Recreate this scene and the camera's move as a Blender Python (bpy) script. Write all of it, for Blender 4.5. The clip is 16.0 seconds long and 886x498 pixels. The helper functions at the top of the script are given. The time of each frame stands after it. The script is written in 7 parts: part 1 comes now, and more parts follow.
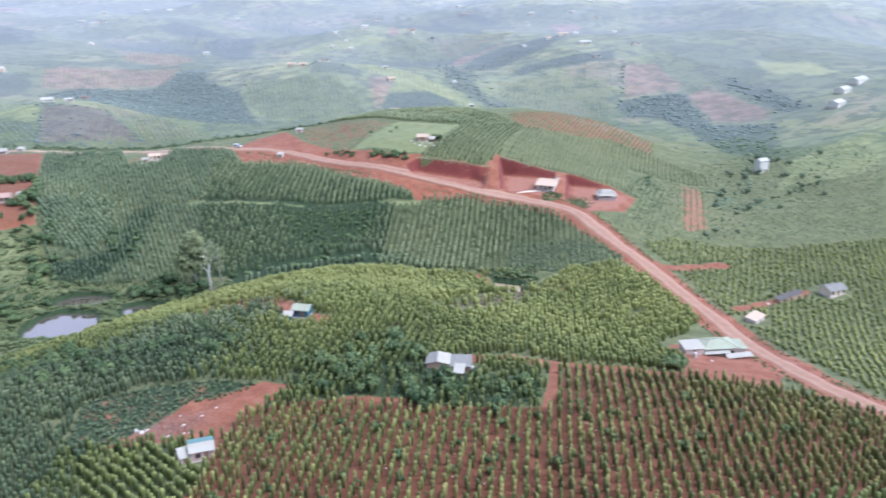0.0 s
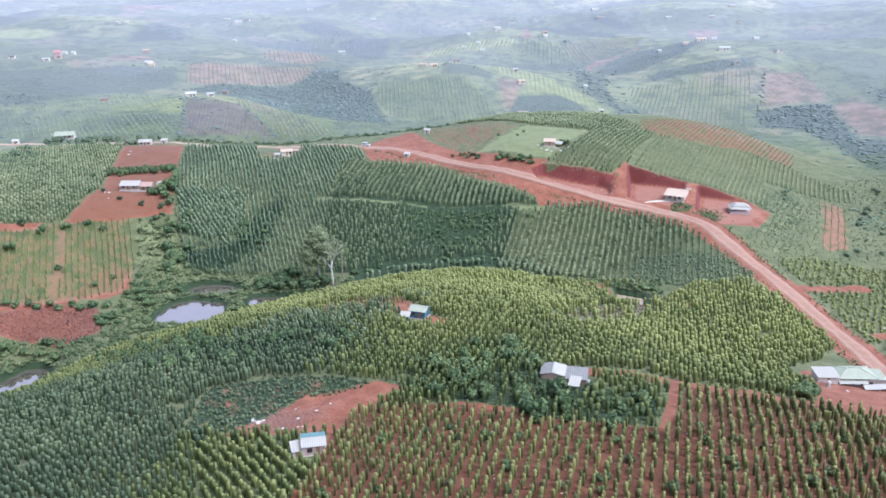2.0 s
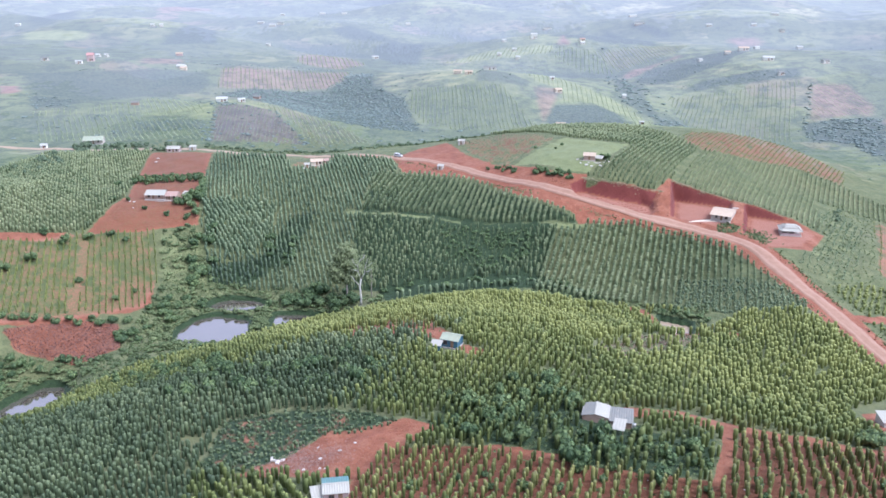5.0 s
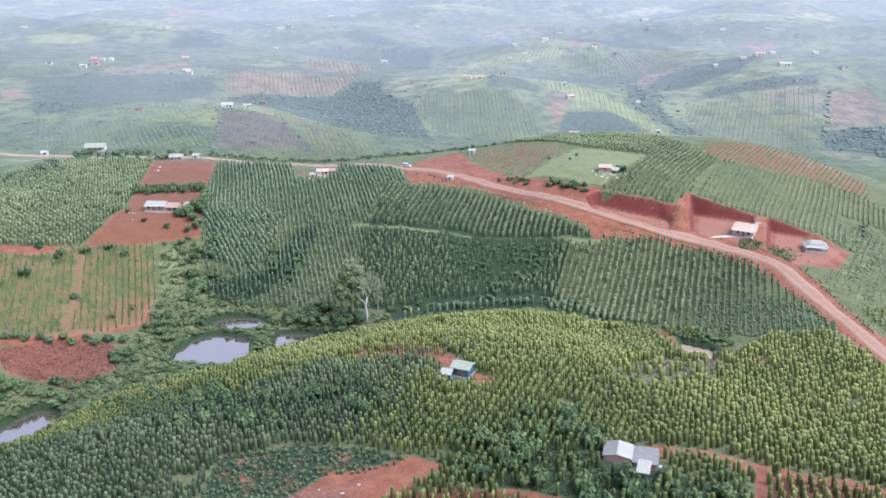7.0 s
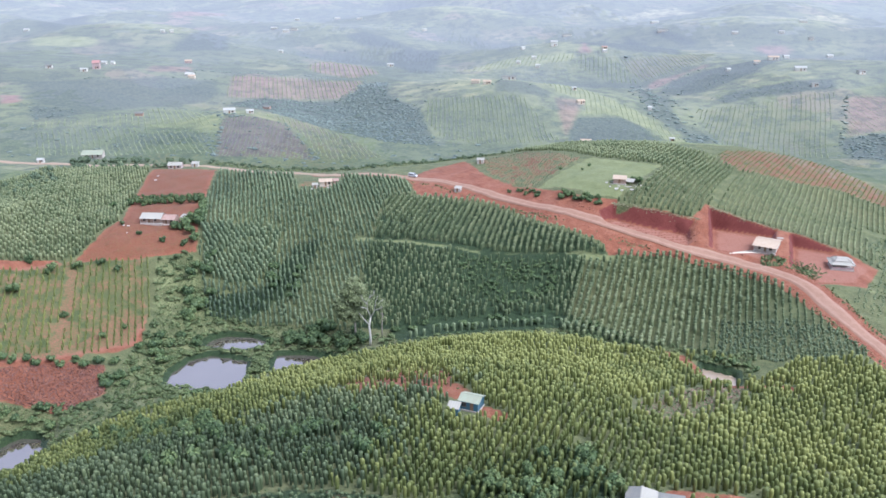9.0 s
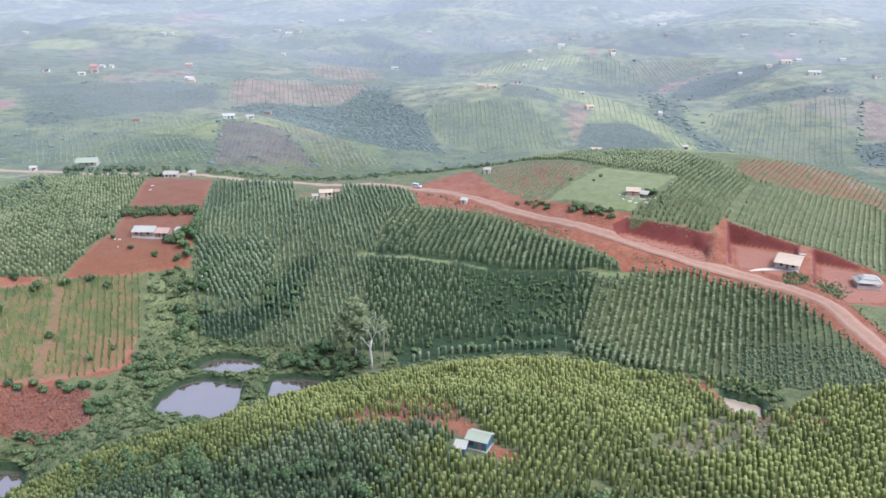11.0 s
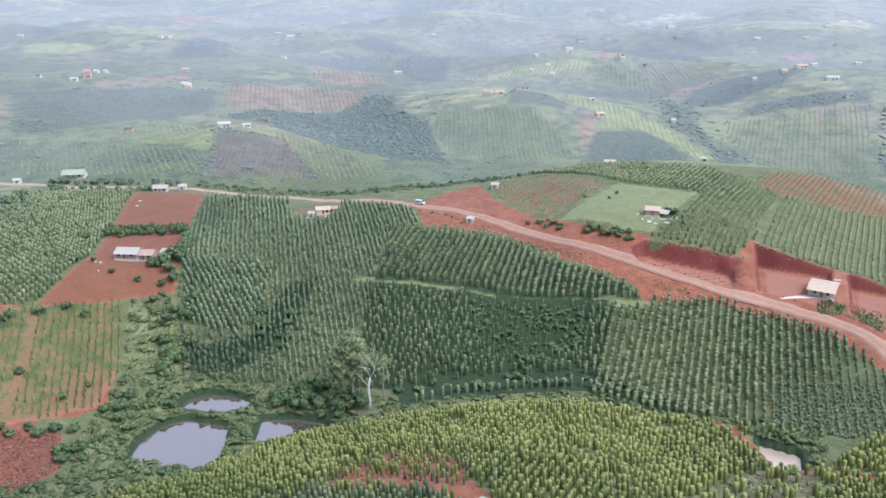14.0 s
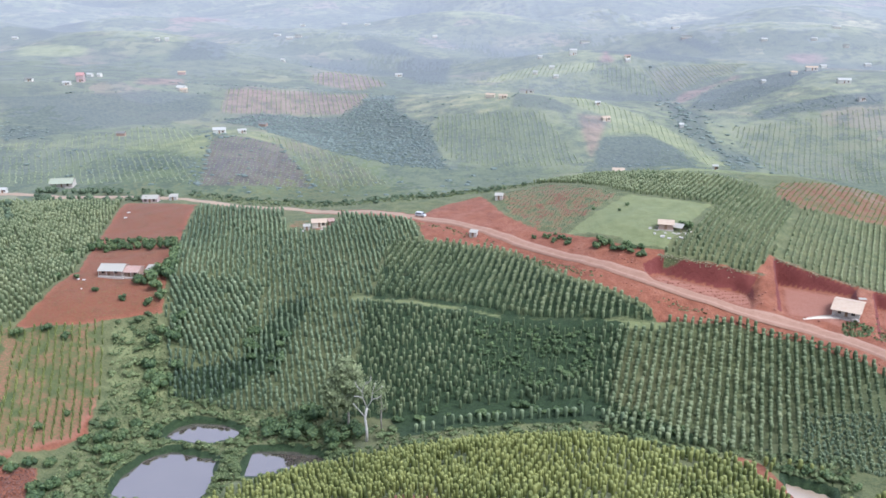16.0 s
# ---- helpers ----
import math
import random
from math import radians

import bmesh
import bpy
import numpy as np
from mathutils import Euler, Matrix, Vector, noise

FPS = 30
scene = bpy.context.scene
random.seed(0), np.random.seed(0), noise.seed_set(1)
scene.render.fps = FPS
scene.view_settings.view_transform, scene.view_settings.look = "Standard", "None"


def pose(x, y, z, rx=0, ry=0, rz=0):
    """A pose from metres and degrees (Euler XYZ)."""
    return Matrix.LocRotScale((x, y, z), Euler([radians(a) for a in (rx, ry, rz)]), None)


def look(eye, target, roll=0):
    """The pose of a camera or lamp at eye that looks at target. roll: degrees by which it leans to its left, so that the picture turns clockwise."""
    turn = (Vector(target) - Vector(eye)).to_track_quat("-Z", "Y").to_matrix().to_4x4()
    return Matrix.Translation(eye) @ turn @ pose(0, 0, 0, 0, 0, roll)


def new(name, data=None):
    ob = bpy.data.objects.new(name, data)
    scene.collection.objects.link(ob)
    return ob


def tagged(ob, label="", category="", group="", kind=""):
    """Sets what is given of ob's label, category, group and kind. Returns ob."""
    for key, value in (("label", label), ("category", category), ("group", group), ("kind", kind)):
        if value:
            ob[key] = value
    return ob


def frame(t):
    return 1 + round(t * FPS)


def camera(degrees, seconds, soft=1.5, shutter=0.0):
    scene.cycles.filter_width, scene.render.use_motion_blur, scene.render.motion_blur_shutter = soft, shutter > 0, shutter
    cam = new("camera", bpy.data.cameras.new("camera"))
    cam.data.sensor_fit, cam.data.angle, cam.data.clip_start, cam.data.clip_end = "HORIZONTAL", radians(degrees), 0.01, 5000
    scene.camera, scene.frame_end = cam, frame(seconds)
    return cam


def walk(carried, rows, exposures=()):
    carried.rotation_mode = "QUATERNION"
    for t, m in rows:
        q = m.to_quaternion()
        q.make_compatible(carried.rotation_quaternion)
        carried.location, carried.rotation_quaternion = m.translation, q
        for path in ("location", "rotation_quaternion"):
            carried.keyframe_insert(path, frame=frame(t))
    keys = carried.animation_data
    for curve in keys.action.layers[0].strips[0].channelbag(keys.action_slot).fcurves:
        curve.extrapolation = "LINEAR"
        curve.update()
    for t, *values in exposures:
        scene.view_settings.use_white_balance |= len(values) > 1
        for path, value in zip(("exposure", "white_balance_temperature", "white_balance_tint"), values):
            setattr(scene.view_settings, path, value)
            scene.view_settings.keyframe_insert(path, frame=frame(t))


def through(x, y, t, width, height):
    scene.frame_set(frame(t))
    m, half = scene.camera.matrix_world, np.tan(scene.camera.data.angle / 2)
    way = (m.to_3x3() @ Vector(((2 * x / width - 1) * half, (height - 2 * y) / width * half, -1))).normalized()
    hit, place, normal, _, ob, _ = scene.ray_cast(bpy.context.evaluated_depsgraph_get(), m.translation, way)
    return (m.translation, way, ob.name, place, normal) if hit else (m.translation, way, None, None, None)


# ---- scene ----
PATH = [
    (0, look((0.10, 0.00, 150.80), (25.49, 119.63, 106.70), -0.30)),
    (0.5, look((0.90, 0.07, 150.72), (17.20, 121.26, 106.63), -0.42)),
    (1, look((0.91, 0.48, 150.68), (12.51, 122.28, 106.72), -0.39)),
    (1.5, look((1.13, 1.43, 150.70), (10.22, 123.47, 106.86), -0.40)),
    (2, look((1.16, 3.02, 150.79), (8.88, 125.18, 107.03), -0.29)),
    (2.5, look((1.00, 4.88, 150.79), (7.67, 127.14, 107.11), -0.19)),
    (3, look((0.96, 7.37, 150.80), (6.67, 129.71, 107.20), -0.10)),
    (3.5, look((0.92, 10.32, 150.79), (5.84, 132.72, 107.26), -0.04)),
    (4, look((0.85, 13.27, 150.87), (5.15, 135.72, 107.42), 0.01)),
    (6.5, look((0.45, 31.15, 151.16), (2.86, 153.82, 108.17), 0.16)),
    (7, look((0.38, 35.13, 151.27), (2.55, 157.81, 108.33), 0.18)),
    (7.5, look((0.45, 38.96, 151.39), (2.35, 161.67, 108.50), 0.18)),
    (8, look((0.43, 43.04, 151.36), (2.03, 165.78, 108.54), 0.20)),
    (8.5, look((0.34, 47.22, 151.39), (1.74, 169.95, 108.58), 0.19)),
    (9, look((0.38, 51.75, 151.40), (1.59, 174.51, 108.61), 0.17)),
    (11.5, look((0.17, 73.26, 151.20), (0.56, 196.08, 108.63), 0.15)),
    (12, look((0.35, 77.58, 151.19), (0.59, 200.42, 108.64), 0.12)),
    (12.5, look((0.21, 81.90, 151.20), (0.40, 204.74, 108.67), 0.14)),
    (13, look((0.14, 86.25, 151.22), (0.25, 209.10, 108.69), 0.14)),
    (13.5, look((0.09, 90.67, 151.15), (0.10, 213.54, 108.64), 0.14)),
    (14, look((-0.00, 95.17, 151.02), (-0.04, 218.04, 108.55), 0.13)),
    (14.5, look((-0.00, 99.74, 150.98), (-0.10, 222.60, 108.49), 0.08)),
    (15, look((0.03, 104.25, 150.94), (-0.12, 227.11, 108.46), 0.05)),
    (15.5, look((-0.05, 108.67, 150.85), (-0.27, 231.53, 108.38), 0.04)),
    (16, look((-0.00, 113.10, 150.83), (-0.31, 235.98, 108.37), 0.02)),
]
cam = camera(53, 16.0, soft=1.6, shutter=0.6)
walk(cam, PATH, [(0.0, 1.06, 5230, 14), (4.0, 1.09, 5240, 15), (7.5, 1.00, 5350, 13), (16.0, 0.90, 5440, 12)])

# ---- light ----
SUN_EL, SUN_AZ = radians(56), radians(118)   # azimuth from +y towards +x
world = bpy.data.worlds.new("overcast_sky")
scene.world = world
world.use_nodes = True
wn = world.node_tree.nodes
sky = wn.new("ShaderNodeTexSky")
sky.sky_type = "NISHITA"
sky.sun_disc = False
sky.sun_elevation = SUN_EL
sky.sun_rotation = SUN_AZ
sky.altitude = 600
sky.air_density = 1.0
sky.dust_density = 6.0
sky.ozone_density = 1.0
wn["Background"].inputs["Strength"].default_value = 0.15
cloud = wn.new("ShaderNodeHueSaturation")   # a thin overcast takes most of the blue out of the sky
cloud.inputs["Saturation"].default_value = 0.45
world.node_tree.links.new(sky.outputs["Color"], cloud.inputs["Color"])
world.node_tree.links.new(cloud.outputs["Color"], wn["Background"].inputs["Color"])
sun_data = bpy.data.lights.new("sun", "SUN")
sun_data.energy = 1.1
sun_data.angle = radians(32)
sun_data.color = (1.0, 0.97, 0.93)
sun = new("sun", sun_data)
sun.matrix_world = look((0, 0, 0), (-math.sin(SUN_AZ) * math.cos(SUN_EL), -math.cos(SUN_AZ) * math.cos(SUN_EL), -math.sin(SUN_EL)))

# ---- materials ----


def nodes_of(name):
    m = bpy.data.materials.new(name)
    m.use_nodes = True
    t = m.node_tree
    return m, t, t.nodes["Principled BSDF"]


def add_node(t, kind, **inputs):
    n = t.nodes.new(kind)
    for key, value in inputs.items():
        n.inputs[key.replace("_", " ")].default_value = value
    return n


def noise_node(t, scale, detail=4.0, rough=0.6, coord=None):
    n = add_node(t, "ShaderNodeTexNoise", Scale=scale, Detail=detail, Roughness=rough)
    if coord is not None:
        t.links.new(coord, n.inputs["Vector"])
    return n.outputs["Fac"]


def ramp(t, fac, *stops):
    n = t.nodes.new("ShaderNodeValToRGB")
    e = n.color_ramp.elements
    while len(e) < len(stops):
        e.new(0.5)
    for k, (p, c) in enumerate(stops):
        e[k].position, e[k].color = p, (*c, 1)
    t.links.new(fac, n.inputs["Fac"])
    return n.outputs["Color"]


def mixc(t, fac, a, b, blend="MIX"):
    n = t.nodes.new("ShaderNodeMix")
    n.data_type, n.blend_type = "RGBA", blend
    for sock, v in ((n.inputs[0], fac), (n.inputs[6], a), (n.inputs[7], b)):
        if hasattr(v, "links"):
            t.links.new(v, sock)
        elif isinstance(v, tuple):
            sock.default_value = (*v, 1)
        else:
            sock.default_value = v
    return n.outputs[2]


def mathn(t, op, a, b=0.0, clamp=False):
    n = t.nodes.new("ShaderNodeMath")
    n.operation, n.use_clamp = op, clamp
    for sock, v in ((n.inputs[0], a), (n.inputs[1], b)):
        if hasattr(v, "links"):
            t.links.new(v, sock)
        else:
            sock.default_value = v
    return n.outputs[0]


def bump(t, bsdf, height, strength, distance):
    n = add_node(t, "ShaderNodeBump", Strength=strength, Distance=distance)
    t.links.new(height, n.inputs["Height"])
    t.links.new(n.outputs["Normal"], bsdf.inputs["Normal"])


def attr(t, name):
    n = t.nodes.new("ShaderNodeAttribute")
    n.attribute_name = name
    return n.outputs["Fac"]


def world_coord(t):
    return t.nodes.new("ShaderNodeNewGeometry").outputs["Position"]


def edge(t, value, wobble, lo=0.4, hi=0.6):
    """A cover's weight with a ragged border."""
    n = t.nodes.new("ShaderNodeMapRange")
    n.interpolation_type = "SMOOTHSTEP"
    n.inputs["From Min"].default_value, n.inputs["From Max"].default_value = lo, hi
    t.links.new(mathn(t, "ADD", value, mathn(t, "MULTIPLY", mathn(t, "SUBTRACT", wobble, 0.5), 0.9)), n.inputs["Value"])
    return n.outputs["Result"]


def ground_material(name):
    """Grass, bare soil, pale grass and dark scrub by their covers; the scrub cover also carries shade painted between
    vines.
    """
    m, t, b = nodes_of(name)

    p = world_coord(t)
    fine, mid, broad = noise_node(t, 1.6, 5, 0.7, p), noise_node(t, 0.22, 5, 0.65, p), noise_node(t, 0.03, 3, 0.5, p)
    green = ramp(t, mid, (0.34, (0.046, 0.064, 0.024)), (0.5, (0.098, 0.112, 0.046)), (0.66, (0.160, 0.165, 0.072)))
    green = mixc(t, ramp(t, fine, (0.42, (0, 0, 0)), (0.62, (0.75, 0.75, 0.75))), green, (0.165, 0.172, 0.076))
    green = mixc(t, ramp(t, broad, (0.45, (0, 0, 0)), (0.7, (0.5, 0.5, 0.5))), green, (0.150, 0.142, 0.066))
    soil = ramp(t, mid, (0.25, (0.168, 0.056, 0.029)), (0.5, (0.268, 0.098, 0.053)), (0.78, (0.345, 0.158, 0.096)))
    soil = mixc(t, ramp(t, fine, (0.3, (0.55, 0.55, 0.55)), (0.6, (0, 0, 0))), soil, (0.125, 0.046, 0.028))
    soil = mixc(t, edge(t, attr(t, "dust"), mid, 0.3, 0.8), soil, mixc(t, fine, (0.262, 0.108, 0.069), (0.325, 0.153, 0.104)))
    soil = mixc(t, edge(t, attr(t, "umber"), mid, 0.3, 0.8), soil, mixc(t, fine, (0.100, 0.038, 0.019), (0.190, 0.074, 0.038)))
    soil = mixc(t, edge(t, attr(t, "raw"), fine, 0.3, 0.7), soil, mixc(t, mid, (0.120, 0.030, 0.026), (0.200, 0.058, 0.044)))
    pale = ramp(t, mid, (0.3, (0.140, 0.165, 0.066)), (0.7, (0.215, 0.230, 0.102)))
    pale = mixc(t, ramp(t, fine, (0.4, (0, 0, 0)), (0.8, (0.6, 0.6, 0.6))), pale, (0.20, 0.19, 0.09))
    dark = ramp(t, fine, (0.3, (0.014, 0.026, 0.012)), (0.7, (0.045, 0.070, 0.026)))
    c = mixc(t, edge(t, attr(t, "pale"), mid), green, pale)
    c = mixc(t, edge(t, attr(t, "shrub"), mid), c, dark)
    c = mixc(t, edge(t, attr(t, "soil"), mid), c, soil)
    weeds = mathn(t, "MULTIPLY", edge(t, attr(t, "weeds"), fine, 0.55, 0.75), 0.85)
    c = mixc(t, weeds, c, mixc(t, mid, (0.060, 0.090, 0.028), (0.130, 0.150, 0.050)))
    t.links.new(c, b.inputs["Base Color"])
    b.inputs["Roughness"].default_value = 0.95
    b.inputs["Specular IOR Level"].default_value = 0.2
    # bluish sheen at grazing angles stands in for haze
    b.inputs["Sheen Weight"].default_value = 0.08
    b.inputs["Sheen Tint"].default_value = (0.8, 0.9, 1.0, 1)
    bump(t, b, mathn(t, "ADD", fine, mathn(t, "MULTIPLY", mid, 2.0)), 0.7, 0.35)
    return m


def upland_material(name, haze_mix, haze_glow=0.0):
    """Hill country further off: a patchwork of grass, plots, bare earth and woods; haze is painted in, as a paler,
    bluer colour than the near fields and as glow.
    """
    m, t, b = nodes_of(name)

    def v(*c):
        return tuple(p + (q - p) * haze_mix for p, q in zip(c, (0.316, 0.306, 0.366)))

    p = world_coord(t)
    warp = t.nodes.new("ShaderNodeVectorMath")
    warp.operation = "MULTIPLY_ADD"
    nz = add_node(t, "ShaderNodeTexNoise", Scale=0.012, Detail=3)
    t.links.new(p, nz.inputs["Vector"])
    t.links.new(nz.outputs["Color"], warp.inputs[0])
    warp.inputs[1].default_value = (90, 90, 0)
    t.links.new(p, warp.inputs[2])
    cells = add_node(t, "ShaderNodeTexVoronoi", Scale=0.021)
    cells.distance = "CHEBYCHEV"
    t.links.new(warp.outputs[0], cells.inputs["Vector"])
    pick = t.nodes.new("ShaderNodeSeparateColor")
    t.links.new(cells.outputs["Color"], pick.inputs[0])
    fine, mid, broad = noise_node(t, 0.45, 4, 0.7, p), noise_node(t, 0.07, 6, 0.7, p), noise_node(t, 0.009, 4, 0.6, p)
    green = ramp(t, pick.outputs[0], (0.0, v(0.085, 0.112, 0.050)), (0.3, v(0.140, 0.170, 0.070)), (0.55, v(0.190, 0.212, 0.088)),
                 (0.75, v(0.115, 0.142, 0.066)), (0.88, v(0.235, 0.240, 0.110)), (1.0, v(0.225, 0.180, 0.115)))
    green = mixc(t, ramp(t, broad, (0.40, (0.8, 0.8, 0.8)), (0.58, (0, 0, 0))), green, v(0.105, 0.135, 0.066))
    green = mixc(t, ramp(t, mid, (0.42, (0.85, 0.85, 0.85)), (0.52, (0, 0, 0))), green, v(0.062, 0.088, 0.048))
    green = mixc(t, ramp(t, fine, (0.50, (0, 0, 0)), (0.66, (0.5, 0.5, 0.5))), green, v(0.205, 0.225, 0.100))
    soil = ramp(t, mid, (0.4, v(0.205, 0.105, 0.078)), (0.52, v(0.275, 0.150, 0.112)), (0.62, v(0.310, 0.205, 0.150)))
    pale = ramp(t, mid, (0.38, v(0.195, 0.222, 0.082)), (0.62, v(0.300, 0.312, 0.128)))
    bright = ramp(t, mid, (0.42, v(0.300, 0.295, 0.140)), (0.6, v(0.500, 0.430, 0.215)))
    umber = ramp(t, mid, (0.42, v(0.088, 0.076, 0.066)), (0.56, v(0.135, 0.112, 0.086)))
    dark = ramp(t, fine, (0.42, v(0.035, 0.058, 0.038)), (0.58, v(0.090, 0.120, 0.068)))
    c = mixc(t, mathn(t, "MULTIPLY", edge(t, attr(t, "pale"), mid, 0.2, 0.9), 0.85), green, pale)
    c = mixc(t, mathn(t, "MULTIPLY", edge(t, attr(t, "shrub"), mid, 0.2, 0.9), 0.9), c, dark)
    c = mixc(t, mathn(t, "MULTIPLY", edge(t, attr(t, "umber"), mid, 0.2, 0.9), 0.9), c, umber)
    c = mixc(t, mathn(t, "MULTIPLY", edge(t, attr(t, "soil"), mid, 0.2, 0.9), 0.9), c, soil)
    c = mixc(t, mathn(t, "MULTIPLY", edge(t, attr(t, "bright"), mid, 0.2, 0.9), 0.9), c, bright)
    t.links.new(c, b.inputs["Base Color"])
    b.inputs["Roughness"].default_value = 0.95
    b.inputs["Specular IOR Level"].default_value = 0.2
    if haze_glow:
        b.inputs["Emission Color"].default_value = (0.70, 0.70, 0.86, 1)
        b.inputs["Emission Strength"].default_value = haze_glow
    bump(t, b, mathn(t, "ADD", mid, mathn(t, "MULTIPLY", fine, 0.3)), 0.6, 2.0)
    return m


def leaf_material(name, dark, middle, light, rough=0.6, through=0.10):
    m, t, b = nodes_of(name)
    p = world_coord(t)
    tone = mathn(t, "ADD", attr(t, "tone"), mathn(t, "MULTIPLY", mathn(t, "SUBTRACT", noise_node(t, 0.06, 3, 0.6, p), 0.5), 0.5))
    c = ramp(t, tone, (0.05, dark), (0.5, middle), (0.95, light))
    t.links.new(c, b.inputs["Base Color"])
    b.inputs["Roughness"].default_value = rough
    b.inputs["Specular IOR Level"].default_value = 0.35
    tr = t.nodes.new("ShaderNodeBsdfTranslucent")
    t.links.new(c, tr.inputs["Color"])
    mx = add_node(t, "ShaderNodeMixShader", Fac=through)
    t.links.new(b.outputs[0], mx.inputs[1])
    t.links.new(tr.outputs[0], mx.inputs[2])
    t.links.new(mx.outputs[0], t.nodes["Material Output"].inputs["Surface"])
    return m


def paint_material(name, colour, rough=0.7, dirt=(0.30, 0.14, 0.09), amount=0.35, metal=0.0, scale=0.8):
    """Painted, plastered or sheet-metal surface with stains at two scales."""
    m, t, b = nodes_of(name)
    p = world_coord(t)
    n1, n2 = noise_node(t, scale, 5, 0.7, p), noise_node(t, scale * 7, 4, 0.6, p)
    c = mixc(t, ramp(t, n1, (0.42, (0, 0, 0)), (0.75, (amount, amount, amount))), colour, dirt)
    c = mixc(t, ramp(t, n2, (0.5, (0, 0, 0)), (0.8, (0.25, 0.25, 0.25))), c, tuple(v * 0.6 for v in colour))
    t.links.new(c, b.inputs["Base Color"])
    t.links.new(ramp(t, n1, (0.3, (rough - 0.1,) * 3), (0.7, (min(rough + 0.15, 1),) * 3)), b.inputs["Roughness"])
    b.inputs["Metallic"].default_value = metal
    bump(t, b, n2, 0.25, 0.03)
    return m


def water_material(name, colour, rough):
    m, t, b = nodes_of(name)
    p = world_coord(t)
    murk = noise_node(t, 0.15, 3, 0.5, p)
    t.links.new(mixc(t, murk, colour, tuple(v * 1.7 for v in colour)), b.inputs["Base Color"])
    b.inputs["Roughness"].default_value = rough
    b.inputs["IOR"].default_value = 3.3
    b.inputs["Specular IOR Level"].default_value = 1.0
    b.inputs["Specular Tint"].default_value = (1.0, 0.88, 0.82, 1)
    bump(t, b, noise_node(t, 2.2, 2, 0.5, p), 0.04, 0.05)
    return m


def road_material():
    m, t, b = nodes_of("packed_laterite")
    p = world_coord(t)
    n1, n2 = noise_node(t, 0.35, 5, 0.7, p), noise_node(t, 2.5, 4, 0.7, p)
    c = ramp(t, n1, (0.3, (0.240, 0.112, 0.070)), (0.6, (0.310, 0.165, 0.110)), (0.85, (0.370, 0.220, 0.155)))
    c = mixc(t, edge(t, attr(t, "rut"), n1, 0.35, 0.75), c, (0.355, 0.205, 0.142))
    c = mixc(t, ramp(t, n2, (0.35, (0.5, 0.5, 0.5)), (0.6, (0, 0, 0))), c, (0.22, 0.095, 0.06))
    c = mixc(t, mathn(t, "MULTIPLY", attr(t, "dust"), 0.75), c, mixc(t, n1, (0.33, 0.24, 0.165), (0.44, 0.35, 0.26)))
    t.links.new(c, b.inputs["Base Color"])
    b.inputs["Roughness"].default_value = 0.95
    bump(t, b, n2, 0.5, 0.1)
    return m


def bark_material(name, a, c2):
    m, t, b = nodes_of(name)
    p = world_coord(t)
    t.links.new(ramp(t, noise_node(t, 1.5, 5, 0.7, p), (0.3, a), (0.7, c2)), b.inputs["Base Color"])
    b.inputs["Roughness"].default_value = 0.85
    bump(t, b, noise_node(t, 6, 4, 0.7, p), 0.4, 0.05)
    return m


# distance belts: each mixes in more haze, the outer ones also emit it
GROUND, UPLANDS = ground_material("hill_ground"), [upland_material(n, haze_mix) for n, haze_mix in (("upland_1", 0.08), ("upland_2", 0.16), ("upland_3", 0.23), ("upland_4", 0.29))]
FAR = [upland_material(n, haze_mix, haze_glow) for n, haze_mix, haze_glow in (("farmland_1", 0.30, 0.020), ("farmland_2", 0.32, 0.040), ("farmland_3", 0.34, 0.063), ("farmland_4", 0.36, 0.090), ("farmland_5", 0.38, 0.120))]
ROAD = road_material()
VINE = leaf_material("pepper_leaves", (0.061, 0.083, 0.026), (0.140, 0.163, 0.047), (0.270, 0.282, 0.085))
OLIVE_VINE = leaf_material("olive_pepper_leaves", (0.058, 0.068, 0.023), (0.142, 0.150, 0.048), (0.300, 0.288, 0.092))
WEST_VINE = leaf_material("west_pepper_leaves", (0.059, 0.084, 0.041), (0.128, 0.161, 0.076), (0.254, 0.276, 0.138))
# cooler green of the middle fields, with some haze mixed into the colour
COOL_VINE = leaf_material("cool_pepper_leaves", (0.070, 0.101, 0.063), (0.146, 0.191, 0.103), (0.276, 0.318, 0.174))
# paler, bluer leaf copies: the haze over distance is put into their colour
FAR_LEAF = leaf_material("hazed_far_leaves", (0.215, 0.250, 0.160), (0.270, 0.305, 0.188), (0.345, 0.368, 0.220), 0.9, 0.02)
FAR_WOOD = leaf_material("hazed_wood_leaves", (0.128, 0.162, 0.160), (0.160, 0.197, 0.180), (0.205, 0.242, 0.204), 0.9, 0.02)
MID_SHRUB = leaf_material("hazed_shrub_leaves", (0.080, 0.112, 0.070), (0.140, 0.182, 0.105), (0.225, 0.268, 0.145), 0.8)
DISTANT_LEAF = leaf_material("hazed_distant_leaves", (0.165, 0.200, 0.205), (0.200, 0.238, 0.230), (0.245, 0.280, 0.255), 0.9, 0.02)
SHRUB = leaf_material("shrub_leaves", (0.047, 0.081, 0.034), (0.105, 0.153, 0.058), (0.196, 0.246, 0.095))
GRASS = leaf_material("grass_blades", (0.064, 0.091, 0.036), (0.127, 0.163, 0.063), (0.242, 0.273, 0.120))
DRY_GRASS = leaf_material("dry_grass", (0.170, 0.150, 0.085), (0.270, 0.245, 0.140), (0.380, 0.350, 0.220), 0.8)
TREE_LEAF = leaf_material("tree_leaves", (0.190, 0.220, 0.110), (0.290, 0.330, 0.165), (0.390, 0.420, 0.235), 0.8, 0.4)
